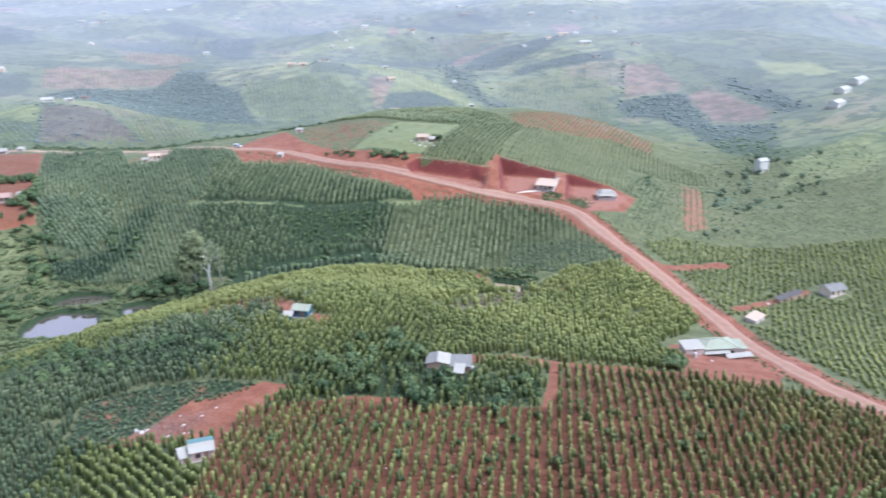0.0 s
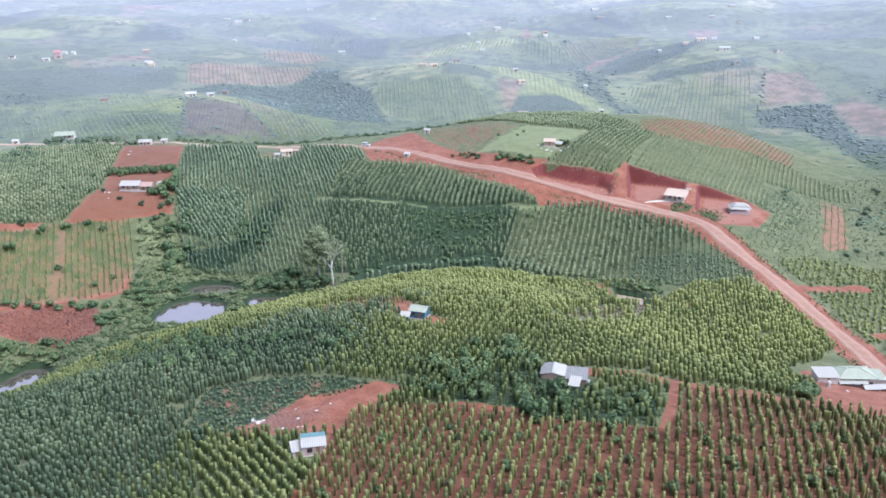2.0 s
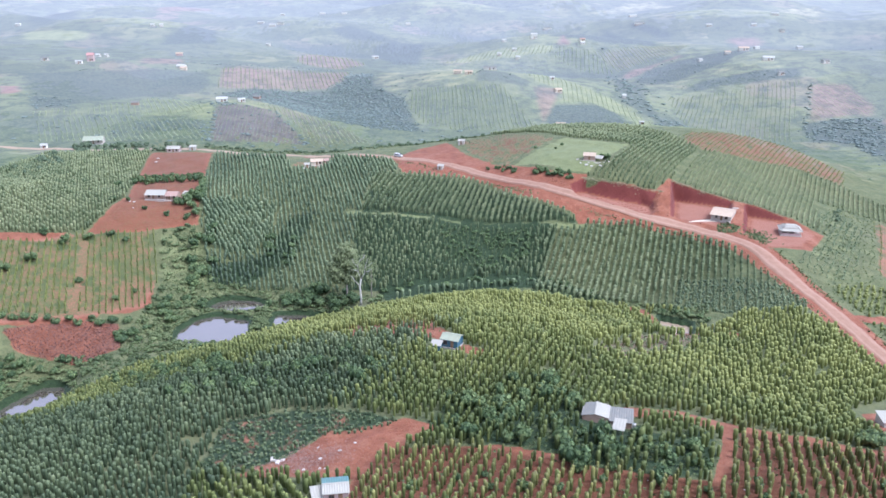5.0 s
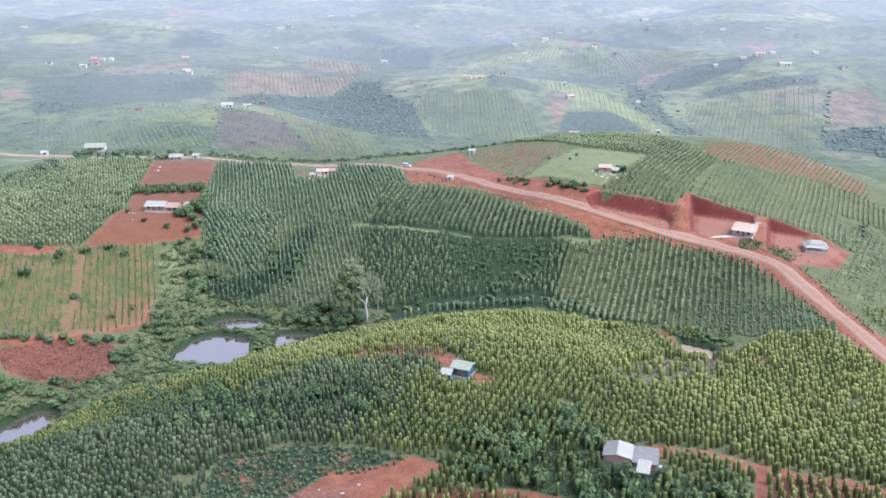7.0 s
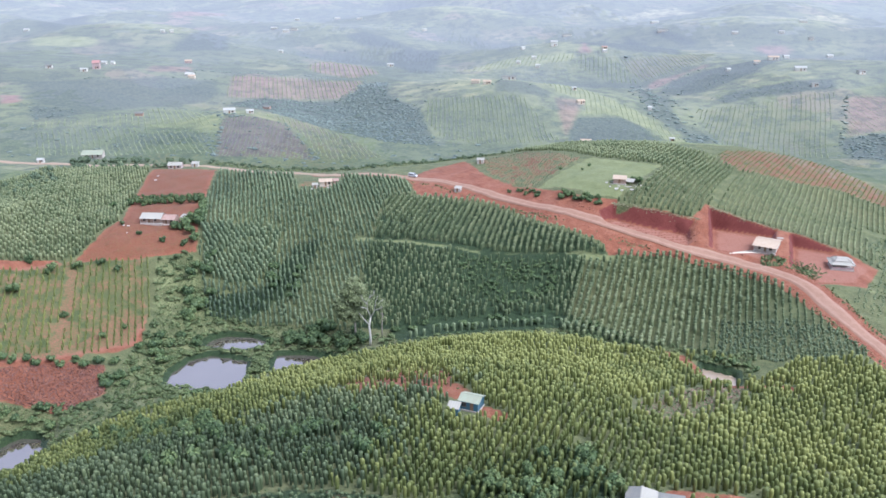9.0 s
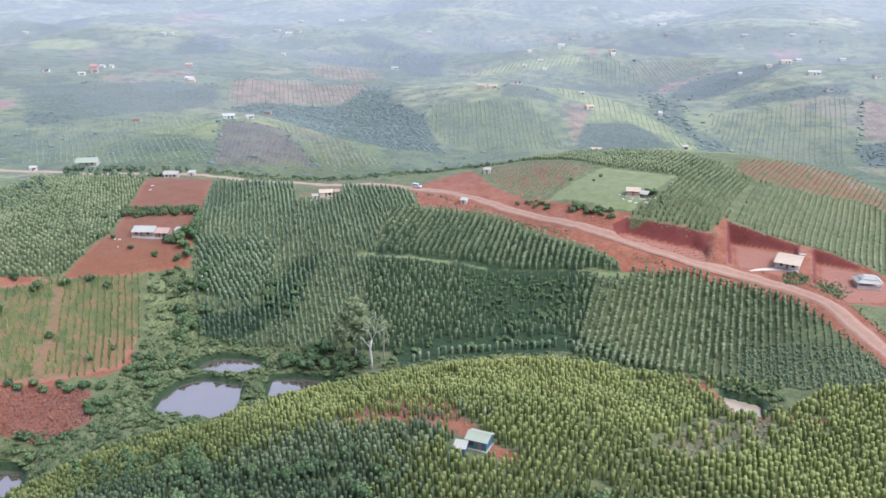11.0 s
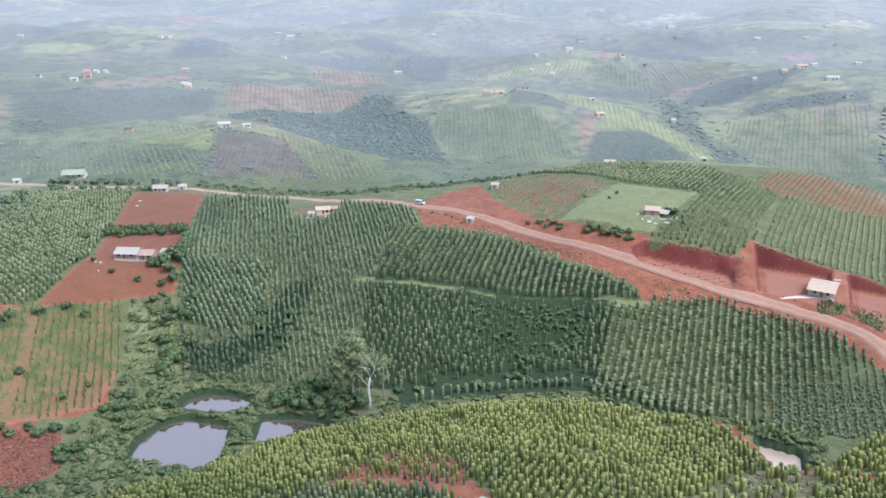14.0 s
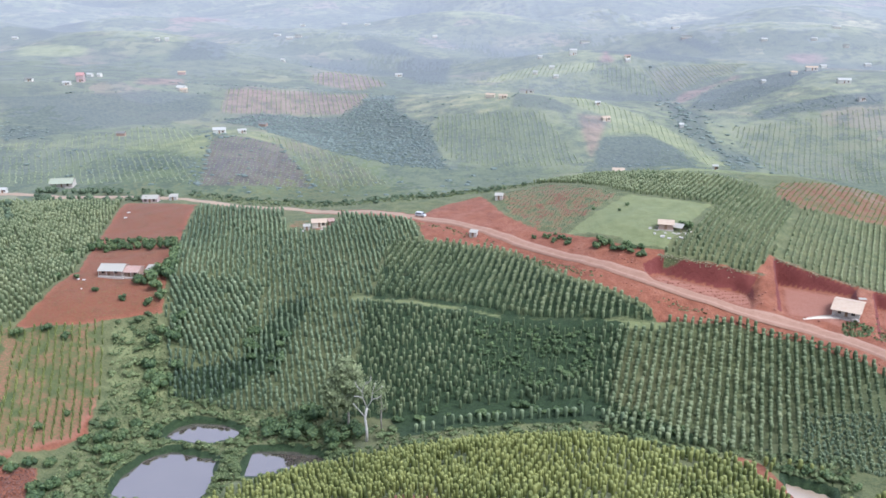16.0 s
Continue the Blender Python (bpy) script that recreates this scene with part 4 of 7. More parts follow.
def scatter(shapes, x, y, z, wide, tall, tone, rnd):
    """Copies of the shapes joined into arrays."""
    pick, turn = rnd.integers(0, len(shapes), len(x)), rnd.uniform(0, 2 * np.pi, len(x))
    vs, fs, ts, base = [], [], [], 0
    for s, (v, f, t) in enumerate(shapes):
        k = np.nonzero(pick == s)[0]
        if not len(k):
            continue
        c, sn = np.cos(turn[k])[:, None], np.sin(turn[k])[:, None]
        vx = x[k][:, None] + (v[:, 0] * c - v[:, 1] * sn) * wide[k][:, None]
        vy = y[k][:, None] + (v[:, 0] * sn + v[:, 1] * c) * wide[k][:, None]
        vz = z[k][:, None] + v[:, 2] * tall[k][:, None]
        vs.append(np.stack([vx, vy, vz], 2).reshape(-1, 3))
        fs.append((f[None] + (np.arange(len(k)) * len(v))[:, None, None] + base).reshape(-1, f.shape[1]))
        ts.append(np.clip(0.55 * t[None] + 0.22 + tone[k][:, None], 0, 1).ravel())
        base += len(k) * len(v)
    return np.concatenate(vs), np.concatenate(fs), np.concatenate(ts)


def lattice(poly, angle, row_gap, plant_gap, rnd, jitter=0.2, drop=0.04, stagger=0.5):
    """Plants in rows inside an outline."""
    p = np.array(poly)
    c, rad = p.mean(0), np.linalg.norm(p - p.mean(0), axis=1).max() + 5
    a = radians(angle)
    u, v = np.arange(-rad, rad, row_gap), np.arange(-rad, rad, plant_gap)
    U, V = np.meshgrid(u, v)
    V = V + (np.arange(len(u)) % 2)[None] * plant_gap * stagger
    U, V = U.ravel() + rnd.normal(0, jitter, U.size), V.ravel() + rnd.normal(0, jitter, V.size)
    U = U + 0.5 * np.sin(V / 23)
    x, y = c[0] + U * math.cos(a) + V * math.sin(a), c[1] - U * math.sin(a) + V * math.cos(a)
    k = (signed(poly, x, y) > 0.3) & (rnd.uniform(size=x.size) > drop)
    return x[k], y[k]


HOUSES_KEEP = [(-17.8, 175.2, 4.9), (44.9, 201.2, 7.6), (7.8, 243.1, 5.9), (128.7, 218.4, 15.6), (130, 374.4, 9.1), (153.4, 365.3, 7.8), (159.9, 248.3, 6.5), (205.4, 270.4, 7.8), (-113.1, 409.5, 11.7), (-52, 449.8, 7.8), (79.3, 412.1, 6.5), (10.4, 430.3, 3.9), (-21.4, 327.6, 3.2)]


def clear(x, y, road=6.5):
    """Where planting may stand: off the road, tracks, ponds and houses."""
    k = near_line(ROAD_LINE, x, y) > road
    for line, wide in TRACKS:
        k &= near_line(line, x, y) > wide + 0.9
    for poly, _ in PONDS.values():
        k &= signed(poly, x, y) < -1.6
    for hx, hy, rad in HOUSES_KEEP:
        k &= np.hypot(x - hx, y - hy) > rad
    for poly, _, _ in CUTS:
        k &= signed(poly, x, y) < -1.2
    return k


def outside(x, y, *polys):
    k = np.ones(x.shape, bool)
    for poly in polys:
        k &= signed(poly, x, y) < 0
    return k


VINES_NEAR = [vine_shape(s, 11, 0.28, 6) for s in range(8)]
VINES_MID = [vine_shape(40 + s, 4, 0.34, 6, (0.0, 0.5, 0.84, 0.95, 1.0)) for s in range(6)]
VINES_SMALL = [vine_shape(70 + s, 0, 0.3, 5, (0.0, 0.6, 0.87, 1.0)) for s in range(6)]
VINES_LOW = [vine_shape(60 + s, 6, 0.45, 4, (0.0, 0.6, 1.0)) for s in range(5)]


def far_vine_shape(seed):
    r = np.random.default_rng(seed)
    v, f = tube_rings([(0, 0, 0, 0.36), (0, 0, 1.6, 0.5), (0, 0, 2.7, 0.42), (0, 0, 3.1, 0.08)], 4)
    return v + r.normal(0, 0.07, v.shape), f, r.uniform(0.2, 0.75, len(v))


VINES_FAR = [far_vine_shape(80 + s) for s in range(5)]


def plant(name, label, shapes, x, y, tall, tone, wide=None, material=VINE, category="pepper vines", seed=3, spread=0.09):
    r = np.random.default_rng(seed)
    n = len(x)
    t = tall * r.normal(1, 0.11, n).clip(0.6, 1.3)
    w = (tall if wide is None else wide) * r.normal(1, 0.14, n).clip(0.6, 1.4)
    v, f, c = scatter(shapes, x, y, height(x, y) - 0.06, w, t, tone + r.normal(0, spread, n), r)
    return tagged(new(name, raw_mesh(name, v, f, material, {"tone": c})), label, category, kind="stuff")


def plant_fields():
    r = np.random.default_rng(11)
    # the near hill, planted in two directions
    parts = []
    for angle, row, gap, keep in ((22, 1.9, 1.72, lambda u, v: u + 0.25 * (v - 250) < 38), (56, 2.25, 1.95, lambda u, v: u + 0.25 * (v - 250) >= 38)):
        x, y = lattice(NEAR_HILL, angle, row, gap, r, 0.17, 0.03)
        k = keep(x, y)
        parts.append((x[k], y[k]))
    x, y = (np.concatenate(q) for q in zip(*parts))
    k = clear(x, y) & outside(x, y, RED_FIELD, SOIL_YARD, HOUSE_YARD, SCRUB, HUT_ROWS) & ((signed(BARE, x, y) < r.uniform(-3.5, 0.5, x.size)) | (r.uniform(size=x.size) < 0.2)) & (signed(POND_MUD, x, y) < -3.2) & ((signed(GROVE, x, y) < 0) | (r.uniform(size=x.size) < 0.5))
    k &= (signed(DRY_PATCH, x, y) < 0) | (r.uniform(size=x.size) < 0.75)
    k &= (np.sin(x / 9.1 + 1.1) * np.sin(y / 7.7 + 0.4 * np.sin(x / 13)) < 0.93) | (r.uniform(size=x.size) < 0.25)   # thin spots
    x, y = x[k], y[k]
    # tone differs by plot; light on the crest and western shade are painted in
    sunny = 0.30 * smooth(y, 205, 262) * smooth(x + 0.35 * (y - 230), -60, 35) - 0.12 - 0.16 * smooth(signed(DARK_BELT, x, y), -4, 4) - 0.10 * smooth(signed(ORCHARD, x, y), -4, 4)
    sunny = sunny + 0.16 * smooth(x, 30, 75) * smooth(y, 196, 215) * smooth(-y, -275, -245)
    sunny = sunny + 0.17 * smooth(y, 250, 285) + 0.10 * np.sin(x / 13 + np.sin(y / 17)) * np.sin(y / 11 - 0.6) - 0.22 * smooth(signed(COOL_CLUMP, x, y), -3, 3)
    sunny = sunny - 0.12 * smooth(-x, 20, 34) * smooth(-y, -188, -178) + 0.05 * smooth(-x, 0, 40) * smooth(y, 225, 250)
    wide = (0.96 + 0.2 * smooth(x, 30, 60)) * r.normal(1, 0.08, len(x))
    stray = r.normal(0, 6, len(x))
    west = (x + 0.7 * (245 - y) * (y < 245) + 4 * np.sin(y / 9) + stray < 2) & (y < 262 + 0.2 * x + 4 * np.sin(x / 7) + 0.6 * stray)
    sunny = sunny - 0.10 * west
    for k, label, leaf, seed in ((west, "dense pepper vines, coloured darker as in shade, on the west slope", WEST_VINE, 21), (~west, "dense yellow-green pepper vines covering the rounded near hill", VINE, 23)):
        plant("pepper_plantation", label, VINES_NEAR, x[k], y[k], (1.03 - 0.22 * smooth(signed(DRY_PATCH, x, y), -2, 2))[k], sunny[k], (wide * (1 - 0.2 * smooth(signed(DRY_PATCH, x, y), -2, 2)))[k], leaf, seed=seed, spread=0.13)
    x, y = lattice(HUT_ROWS, -33, 2.3, 1.35, r, 0.18, 0.05, 0.0)
    k = clear(x, y)
    plant("pepper_rows", "yellow-green pepper vines in rows beside the small hut", VINES_NEAR, x[k], y[k], 0.95, np.full(k.sum(), 0.02), 0.98, seed=25, spread=0.12)
    x, y = lattice(SCRUB, 30, 1.35, 1.35, r, 0.4, 0.1)
    low = r.uniform(0.12, 0.40, len(x))
    plant("young_rows", "low dark young vines beside the cleared soil", VINES_MID, x, y, low, np.full(len(x), -0.18), 0.68, material=WEST_VINE, seed=24)
    # red field: the front stretch as single vines, the rest joined
    x, y = lattice(RED_FIELD, 18, 2.3, 1.5, r, 0.22, 0.10, 0.0)
    k = clear(x, y, 7.5) & (near_line(SOIL_STREAK, x, y) > 1.0)
    x, y = x[k], y[k]
    front = np.nonzero((x > -18) & (x < 73) & (y > 153))[0]
    front = front[np.argsort(np.abs(y[front] - 172))][:290]
    rest = np.setdiff1d(np.arange(len(x)), front)
    plant("pepper_rows", "spaced pepper vines in rows on bare red soil", VINES_NEAR, x[rest], y[rest], 0.98, np.full(len(rest), 0.07), 0.76, material=OLIVE_VINE, seed=22, spread=0.2)
    meshes = []
    for v, f, t in VINES_NEAR:
        for q, leaf in ((-0.04, VINE), (0.05, OLIVE_VINE), (0.15, OLIVE_VINE), (0.26, OLIVE_VINE)):
            meshes.append(raw_mesh("foliage", v, f, leaf, {"tone": np.clip(0.55 * t + 0.22 + q, 0, 1)}))
    pv, pf = tube_rings([(0, 0, -0.3, 0.09), (0, 0, 1.6, 0.08), (0, 0, 3.18, 0.07), (0, 0, 3.2, 0.01)], 6)
    post_mesh = raw_mesh("support_post", pv, pf, POST)
    z = height(x[front], y[front])
    for n, k in enumerate(front):
        vine = tagged(new("pepper_vine", meshes[r.integers(0, len(meshes))]), "leafy green pepper vine climbing a post on red soil", "pepper vine", "pepper vines in the red field")
        s, w = r.normal(0.98, 0.13), r.normal(0.78, 0.10)
        vine.matrix_world = Matrix.LocRotScale((x[k], y[k], z[n] - 0.05), Euler((0, 0, r.uniform(0, 6.28))), (w, w, s))
        post = new("support_post", post_mesh)
        post.parent = vine
    # mid-distance fields
    for name, label, poly, angle, rows, gap, tall, wide, tone, jit, stagger in (
        ("pepper_rows", "pale green pepper vines in straight rows above the valley", RIGHT_FIELD, 17, 2.35, 1.65, 0.90, 1.12, 0.07, 0.10, 0.0),
        ("pepper_rows", "pale pepper vines standing over dark ground on the slope", DARK_FIELD, 16, 2.3, 2.3, 0.94, 1.0, 0.08, 0.34, 0.5),
        ("pepper_rows", "green pepper vines in close rows below the road", WEDGE_FIELD, 14, 2.45, 1.85, 0.88, 1.10, 0.13, 0.10, 0.0),
        ("pepper_rows", "yellow-green pepper vines on the long slope", LEFT_FIELD, -12, 1.8, 1.65, 0.80, 0.94, 0.02, 0.2, 0.5),
        ("pepper_rows", "round-topped pepper vines in a staggered block by the farmyard", LEFT_BLOCK, 30, 1.9, 2.13, 0.94, 1.12, 0.06, 0.09, 0.5),
        ("pepper_rows", "green pepper vines in the field beyond the farmyard", WEST_FIELD, 15, 2.35, 2.3, 0.88, 1.26, 0.22, 0.10, 0.5),
        ("pepper_rows", "young yellow-green pepper plants on red soil", YOUNG_PLOT, -17, 2.3, 1.55, 0.66, 0.62, 0.20, 0.14, 0.5),
        ("pepper_rows", "green pepper vines in diagonal rows on the upper hill", TOP_FIELD, 27, 2.15, 1.9, 0.62, 1.08, 0.27, 0.10, 0.5),
        ("pepper_rows", "young green pepper vines on the further half of the upper hill", TOP_EAST, 25, 2.3, 1.6, 0.38, 0.92, 0.32, 0.10, 0.5),
        ("pepper_rows", "newly planted low vines and weeds at the foot of the rows", ROWS_FOOT, 17, 1.5, 1.25, 0.34, 0.85, 0.02, 0.35, 0.5),
        ("low_rows", "low green seedlings in rows on the stubble field", STUBBLE, 22, 1.9, 1.3, 0.14, 0.5, 0.1, 0.3, 0.5),
        ("pepper_rows", "young plants in rows on a red upper plot", RED_PLOT, 30, 2.2, 1.5, 0.20, 0.5, 0.2, 0.16, 0.5),
        ("pepper_rows", "young plants in rows on a brown strip", STRIP_PLOT, 26, 2.8, 1.3, 0.2, 0.5, 0.2, 0.2, 0.0),
        ("pepper_rows", "green pepper vines in the field past the road", EAST_FIELD, 30, 2.3, 1.7, 0.44, 1.1, 0.22, 0.3, 0.5),
        ("pepper_rows", "low green plants on the slope past the road", EAST_SLOPE, 30, 2.6, 1.5, 0.2, 0.7, 0.12, 0.3, 0.0),
    ):
        x, y = lattice(poly, angle, rows, gap, r, jit, 0.05, stagger)
        k = clear(x, y, 6.5) & outside(x, y, LAWN, FARMYARD, HOUSE_CLEARING)
        if poly is not STUBBLE:
            k &= outside(x, y, STUBBLE) & ((poly not in (TOP_FIELD, TOP_EAST)) | outside(x, y, RED_PLOT))
        k &= near_line(GRASS_PATH, x, y) > 2.0
        if poly is TOP_FIELD:   # a bare strip parts the two halves
            k &= outside(x, y, TOP_EAST)
        if poly in (TOP_FIELD, TOP_EAST):
            k &= near_line([(115.5, 403), (130, 433), (144, 462)], x, y) > 1.7
        x, y = x[k], y[k]
        if poly is RIGHT_FIELD:   # the lower corner is newly planted
            tall = tall * (1 - 0.45 * smooth(0.6 * (x - 90) - (y - 322), -6, 12))
            wide = wide * tall / 0.92 + 0.1
        if poly is DARK_FIELD:   # thin young vines among dark bushes
            young = smooth(signed(DARK_PATCH, x, y), -3, 3)
            tall, wide, tone = tall * (1 - 0.3 * young), wide * (1 - 0.5 * young), tone - 0.05 * young
        if poly is LEFT_FIELD:   # the shadow below the staggered block is put into the tone
            k = outside(x, y, LEFT_BLOCK)
            x, y = x[k], y[k]
            tone = tone - 0.18 * smooth(signed(LEFT_DARK, x, y), -5, 5) + 0.12 * np.sin(x / 11 + y / 31) * np.sin(y / 14 + 0.8)
        tones = tone + 0.14 * np.sin(x / 17 + np.sin(y / 23)) * np.sin(y / 19 - 0.5)
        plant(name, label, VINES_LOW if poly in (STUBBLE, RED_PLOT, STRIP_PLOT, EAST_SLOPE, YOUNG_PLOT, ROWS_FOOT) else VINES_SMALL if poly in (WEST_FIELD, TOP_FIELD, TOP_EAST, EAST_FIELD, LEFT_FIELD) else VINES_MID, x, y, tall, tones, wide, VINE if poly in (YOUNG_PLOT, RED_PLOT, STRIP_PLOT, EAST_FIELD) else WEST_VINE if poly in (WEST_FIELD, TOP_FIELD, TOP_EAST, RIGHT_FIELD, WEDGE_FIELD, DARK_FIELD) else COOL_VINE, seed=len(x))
    line = spline([(-8, 329), (0, 330.2), (12, 331.8), (24, 332), (38, 331.6), (46, 329), (53, 325), (60, 321.5)], 2.3)
    plant("pepper_rows", "single line of pepper vines behind the near hill", VINES_MID, line[:, 0], line[:, 1], 0.98, np.full(len(line), 0.16), 1.2, material=COOL_VINE, seed=9)
    xs, ys, hs, ts = [], [], [], []
    for poly, kind, rows in FAR_PLOTS.values():
        if rows:
            x, y = lattice(poly, rows[0], rows[1], 2.5, r, 0.22, 0.05, 0.0)
            # rows flattened to a fifth and toned pale, for the low contrast of haze
            xs.append(x), ys.append(y), hs.append(np.full(len(x), 0.20 * rows[2] / 3.1)), ts.append(np.full(len(x), rows[3]))
    x, y, h, t = (np.concatenate(q) for q in (xs, ys, hs, ts))
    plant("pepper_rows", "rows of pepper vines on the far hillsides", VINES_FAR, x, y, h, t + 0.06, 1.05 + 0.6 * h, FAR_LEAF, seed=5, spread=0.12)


plant_fields()

# ---- building helpers ----


def part(name, bm, material, parent, label=""):
    me = bpy.data.meshes.new(name)
    bm.to_mesh(me)
    bm.free()
    me.materials.append(material)
    ob = new(name, me)
    ob.parent = parent
    return tagged(ob, label)


def box_into(bm, x0, x1, y0, y1, z0, z1, bevel=0.0):
    v = [bm.verts.new((x, y, z)) for z in (z0, z1) for x, y in ((x0, y0), (x1, y0), (x1, y1), (x0, y1))]
    fs = [bm.faces.new([v[i] for i in q]) for q in ((3, 2, 1, 0), (4, 5, 6, 7), (0, 1, 5, 4), (1, 2, 6, 5), (2, 3, 7, 6), (3, 0, 4, 7))]
    if bevel:
        es = {e for f in fs for e in f.edges}
        bmesh.ops.bevel(bm, geom=list(es), offset=bevel, segments=1, affect="EDGES")
    return bm


def box(x0, x1, y0, y1, z0, z1, bevel=0.02):
    return box_into(bmesh.new(), x0, x1, y0, y1, z0, z1, bevel)


def sheet(p00, p10, p01, p11, ribs, rise=0.035, thick=0.05):
    """A ribbed metal sheet between four corners: p00-p10 along the ribs' row, p00-p01 down the slope."""
    bm = bmesh.new()
    p00, p10, p01, p11 = (Vector(p) for p in (p00, p10, p01, p11))
    nrm = (p10 - p00).cross(p01 - p00).normalized()
    if nrm.z < 0:
        nrm = -nrm
    rows = []
    n = ribs * 4
    for k in range(n + 1):
        s = k / n
        up = rise if k % 4 in (1, 2) else 0.0
        a, b = p00.lerp(p10, s) + nrm * up, p01.lerp(p11, s) + nrm * up
        rows.append([bm.verts.new(q) for q in (a, b, b - nrm * thick, a - nrm * thick)])
    for r0, r1 in zip(rows, rows[1:]):
        for i in range(4):
            j = (i + 1) % 4
            bm.faces.new((r0[i], r1[i], r1[j], r0[j]))
    bm.faces.new(rows[0])
    bm.faces.new(rows[-1][::-1])
    bmesh.ops.recalc_face_normals(bm, faces=bm.faces)
    return bm


def root_at(name, x, y, turn, label, category, group=""):
    """An empty at the ground, at the mean height of its footing."""
    e = new(name)
    e.matrix_world = Matrix.LocRotScale((x, y, ground_at(x, y)), Euler((0, 0, radians(turn))), None)
    return tagged(e, label, category, group)


def window_into(parent, x, z, y, w, h, back=False, side=None):
    """Window with a frame and a pane in the wall that faces -y at y."""
    bm = bmesh.new()
    o = -0.06 if not back else 0.06
    for a, b, c, d in ((x - w / 2 - 0.07, x + w / 2 + 0.07, z + h / 2, z + h / 2 + 0.08), (x - w / 2 - 0.07, x + w / 2 + 0.07, z - h / 2 - 0.08, z - h / 2),
                       (x - w / 2 - 0.08, x - w / 2, z - h / 2, z + h / 2), (x + w / 2, x + w / 2 + 0.08, z - h / 2, z + h / 2), (x - 0.03, x + 0.03, z - h / 2, z + h / 2)):
        box_into(bm, a, b, min(y + o, y + 0.02), max(y + o, y + 0.02), c, d)
    fr = part("window", bm, TIMBER, parent)
    part("pane", box(x - w / 2, x + w / 2, min(y + o * 0.5, y + 0.015), max(y + o * 0.5, y + 0.015), z - h / 2, z + h / 2, 0), DARK_GLASS, fr)


def gable_house(name, label, x, y, turn, w, d, h, rise, wall, roof, roof_back=None, over=0.45, door=0.0, windows=(), veranda=0.0, category="house", lift=0.0, ridge_x=True, group=""):
    """A one-storey house, ridge along its width, front to -y, with a footing, four walls, two ribbed roof slopes and openings."""
    e = root_at(name, x, y, turn, label, category, group)
    e.location.z += lift
    t = 0.18
    part("footing", box(-w / 2 - 0.25, w / 2 + 0.25, -d / 2 - veranda - 0.25, d / 2 + 0.25, -1.6, 0.15, 0.04), CONCRETE, e)
    part("front_wall", box(-w / 2, w / 2, -d / 2, -d / 2 + t, 0.15, h, 0), wall, e)
    part("back_wall", box(-w / 2, w / 2, d / 2 - t, d / 2, 0.15, h, 0), wall, e)
    for side in (-1, 1):
        bm = bmesh.new()
        xa, xb = side * w / 2, side * (w / 2 - t)
        prof = [(-d / 2 + t, 0.15), (d / 2 - t, 0.15), (d / 2 - t, h), (0, h + rise - 0.1), (-d / 2 + t, h)]
        va, vb = [bm.verts.new((xa, p, q)) for p, q in prof], [bm.verts.new((xb, p, q)) for p, q in prof]
        bm.faces.new(va), bm.faces.new(vb[::-1])
        for i in range(5):
            bm.faces.new((va[i], vb[i], vb[(i + 1) % 5], va[(i + 1) % 5]))
        bmesh.ops.recalc_face_normals(bm, faces=bm.faces)
        part("gable_wall", bm, wall, e)
    ribs = max(6, int(w / 0.42))
    slope = rise / (d / 2)
    yo, xo = d / 2 + over, w / 2 + over
    eave = h - over * slope + 0.06
    part("roof_slope", sheet((-xo, 0, h + rise + 0.06), (xo, 0, h + rise + 0.06), (-xo, -yo - veranda, eave - veranda * slope * 0.6), (xo, -yo - veranda, eave - veranda * slope * 0.6), ribs), roof, e)
    part("roof_slope", sheet((-xo, 0, h + rise + 0.06), (xo, 0, h + rise + 0.06), (-xo, yo, eave), (xo, yo, eave), ribs), roof_back or roof, e)
    bm = bmesh.new()
    for s in (-1, 1):
        v = [bm.verts.new(p) for p in ((-xo, 0, h + rise + 0.16), (xo, 0, h + rise + 0.16), (xo, s * 0.25, h + rise + 0.16 - 0.25 * slope), (-xo, s * 0.25, h + rise + 0.16 - 0.25 * slope))]
        bm.faces.new(v)
    part("ridge_cap", bm, roof, e)
    if door is not None:
        dr = part("door", box(door - 0.45, door + 0.45, -d / 2 - 0.04, -d / 2 + 0.02, 0.16, 2.1), TIMBER, e)
        part("handle", box(door + 0.3, door + 0.36, -d / 2 - 0.1, -d / 2 - 0.04, 1.0, 1.12, 0), CONCRETE, dr)
    for wx in windows:
        window_into(e, wx, 1.45, -d / 2, 1.0, 1.0)
    if veranda:
        n = max(2, int(w / 2.6))
        for k in range(n + 1):
            px = -w / 2 + 0.1 + k * (w - 0.2) / n
            part("post", box(px - 0.08, px + 0.08, -d / 2 - veranda, -d / 2 - veranda + 0.16, 0.15, eave - veranda * slope * 0.6 + 0.15, 0.02), WHITE_WALL, e)
    return e


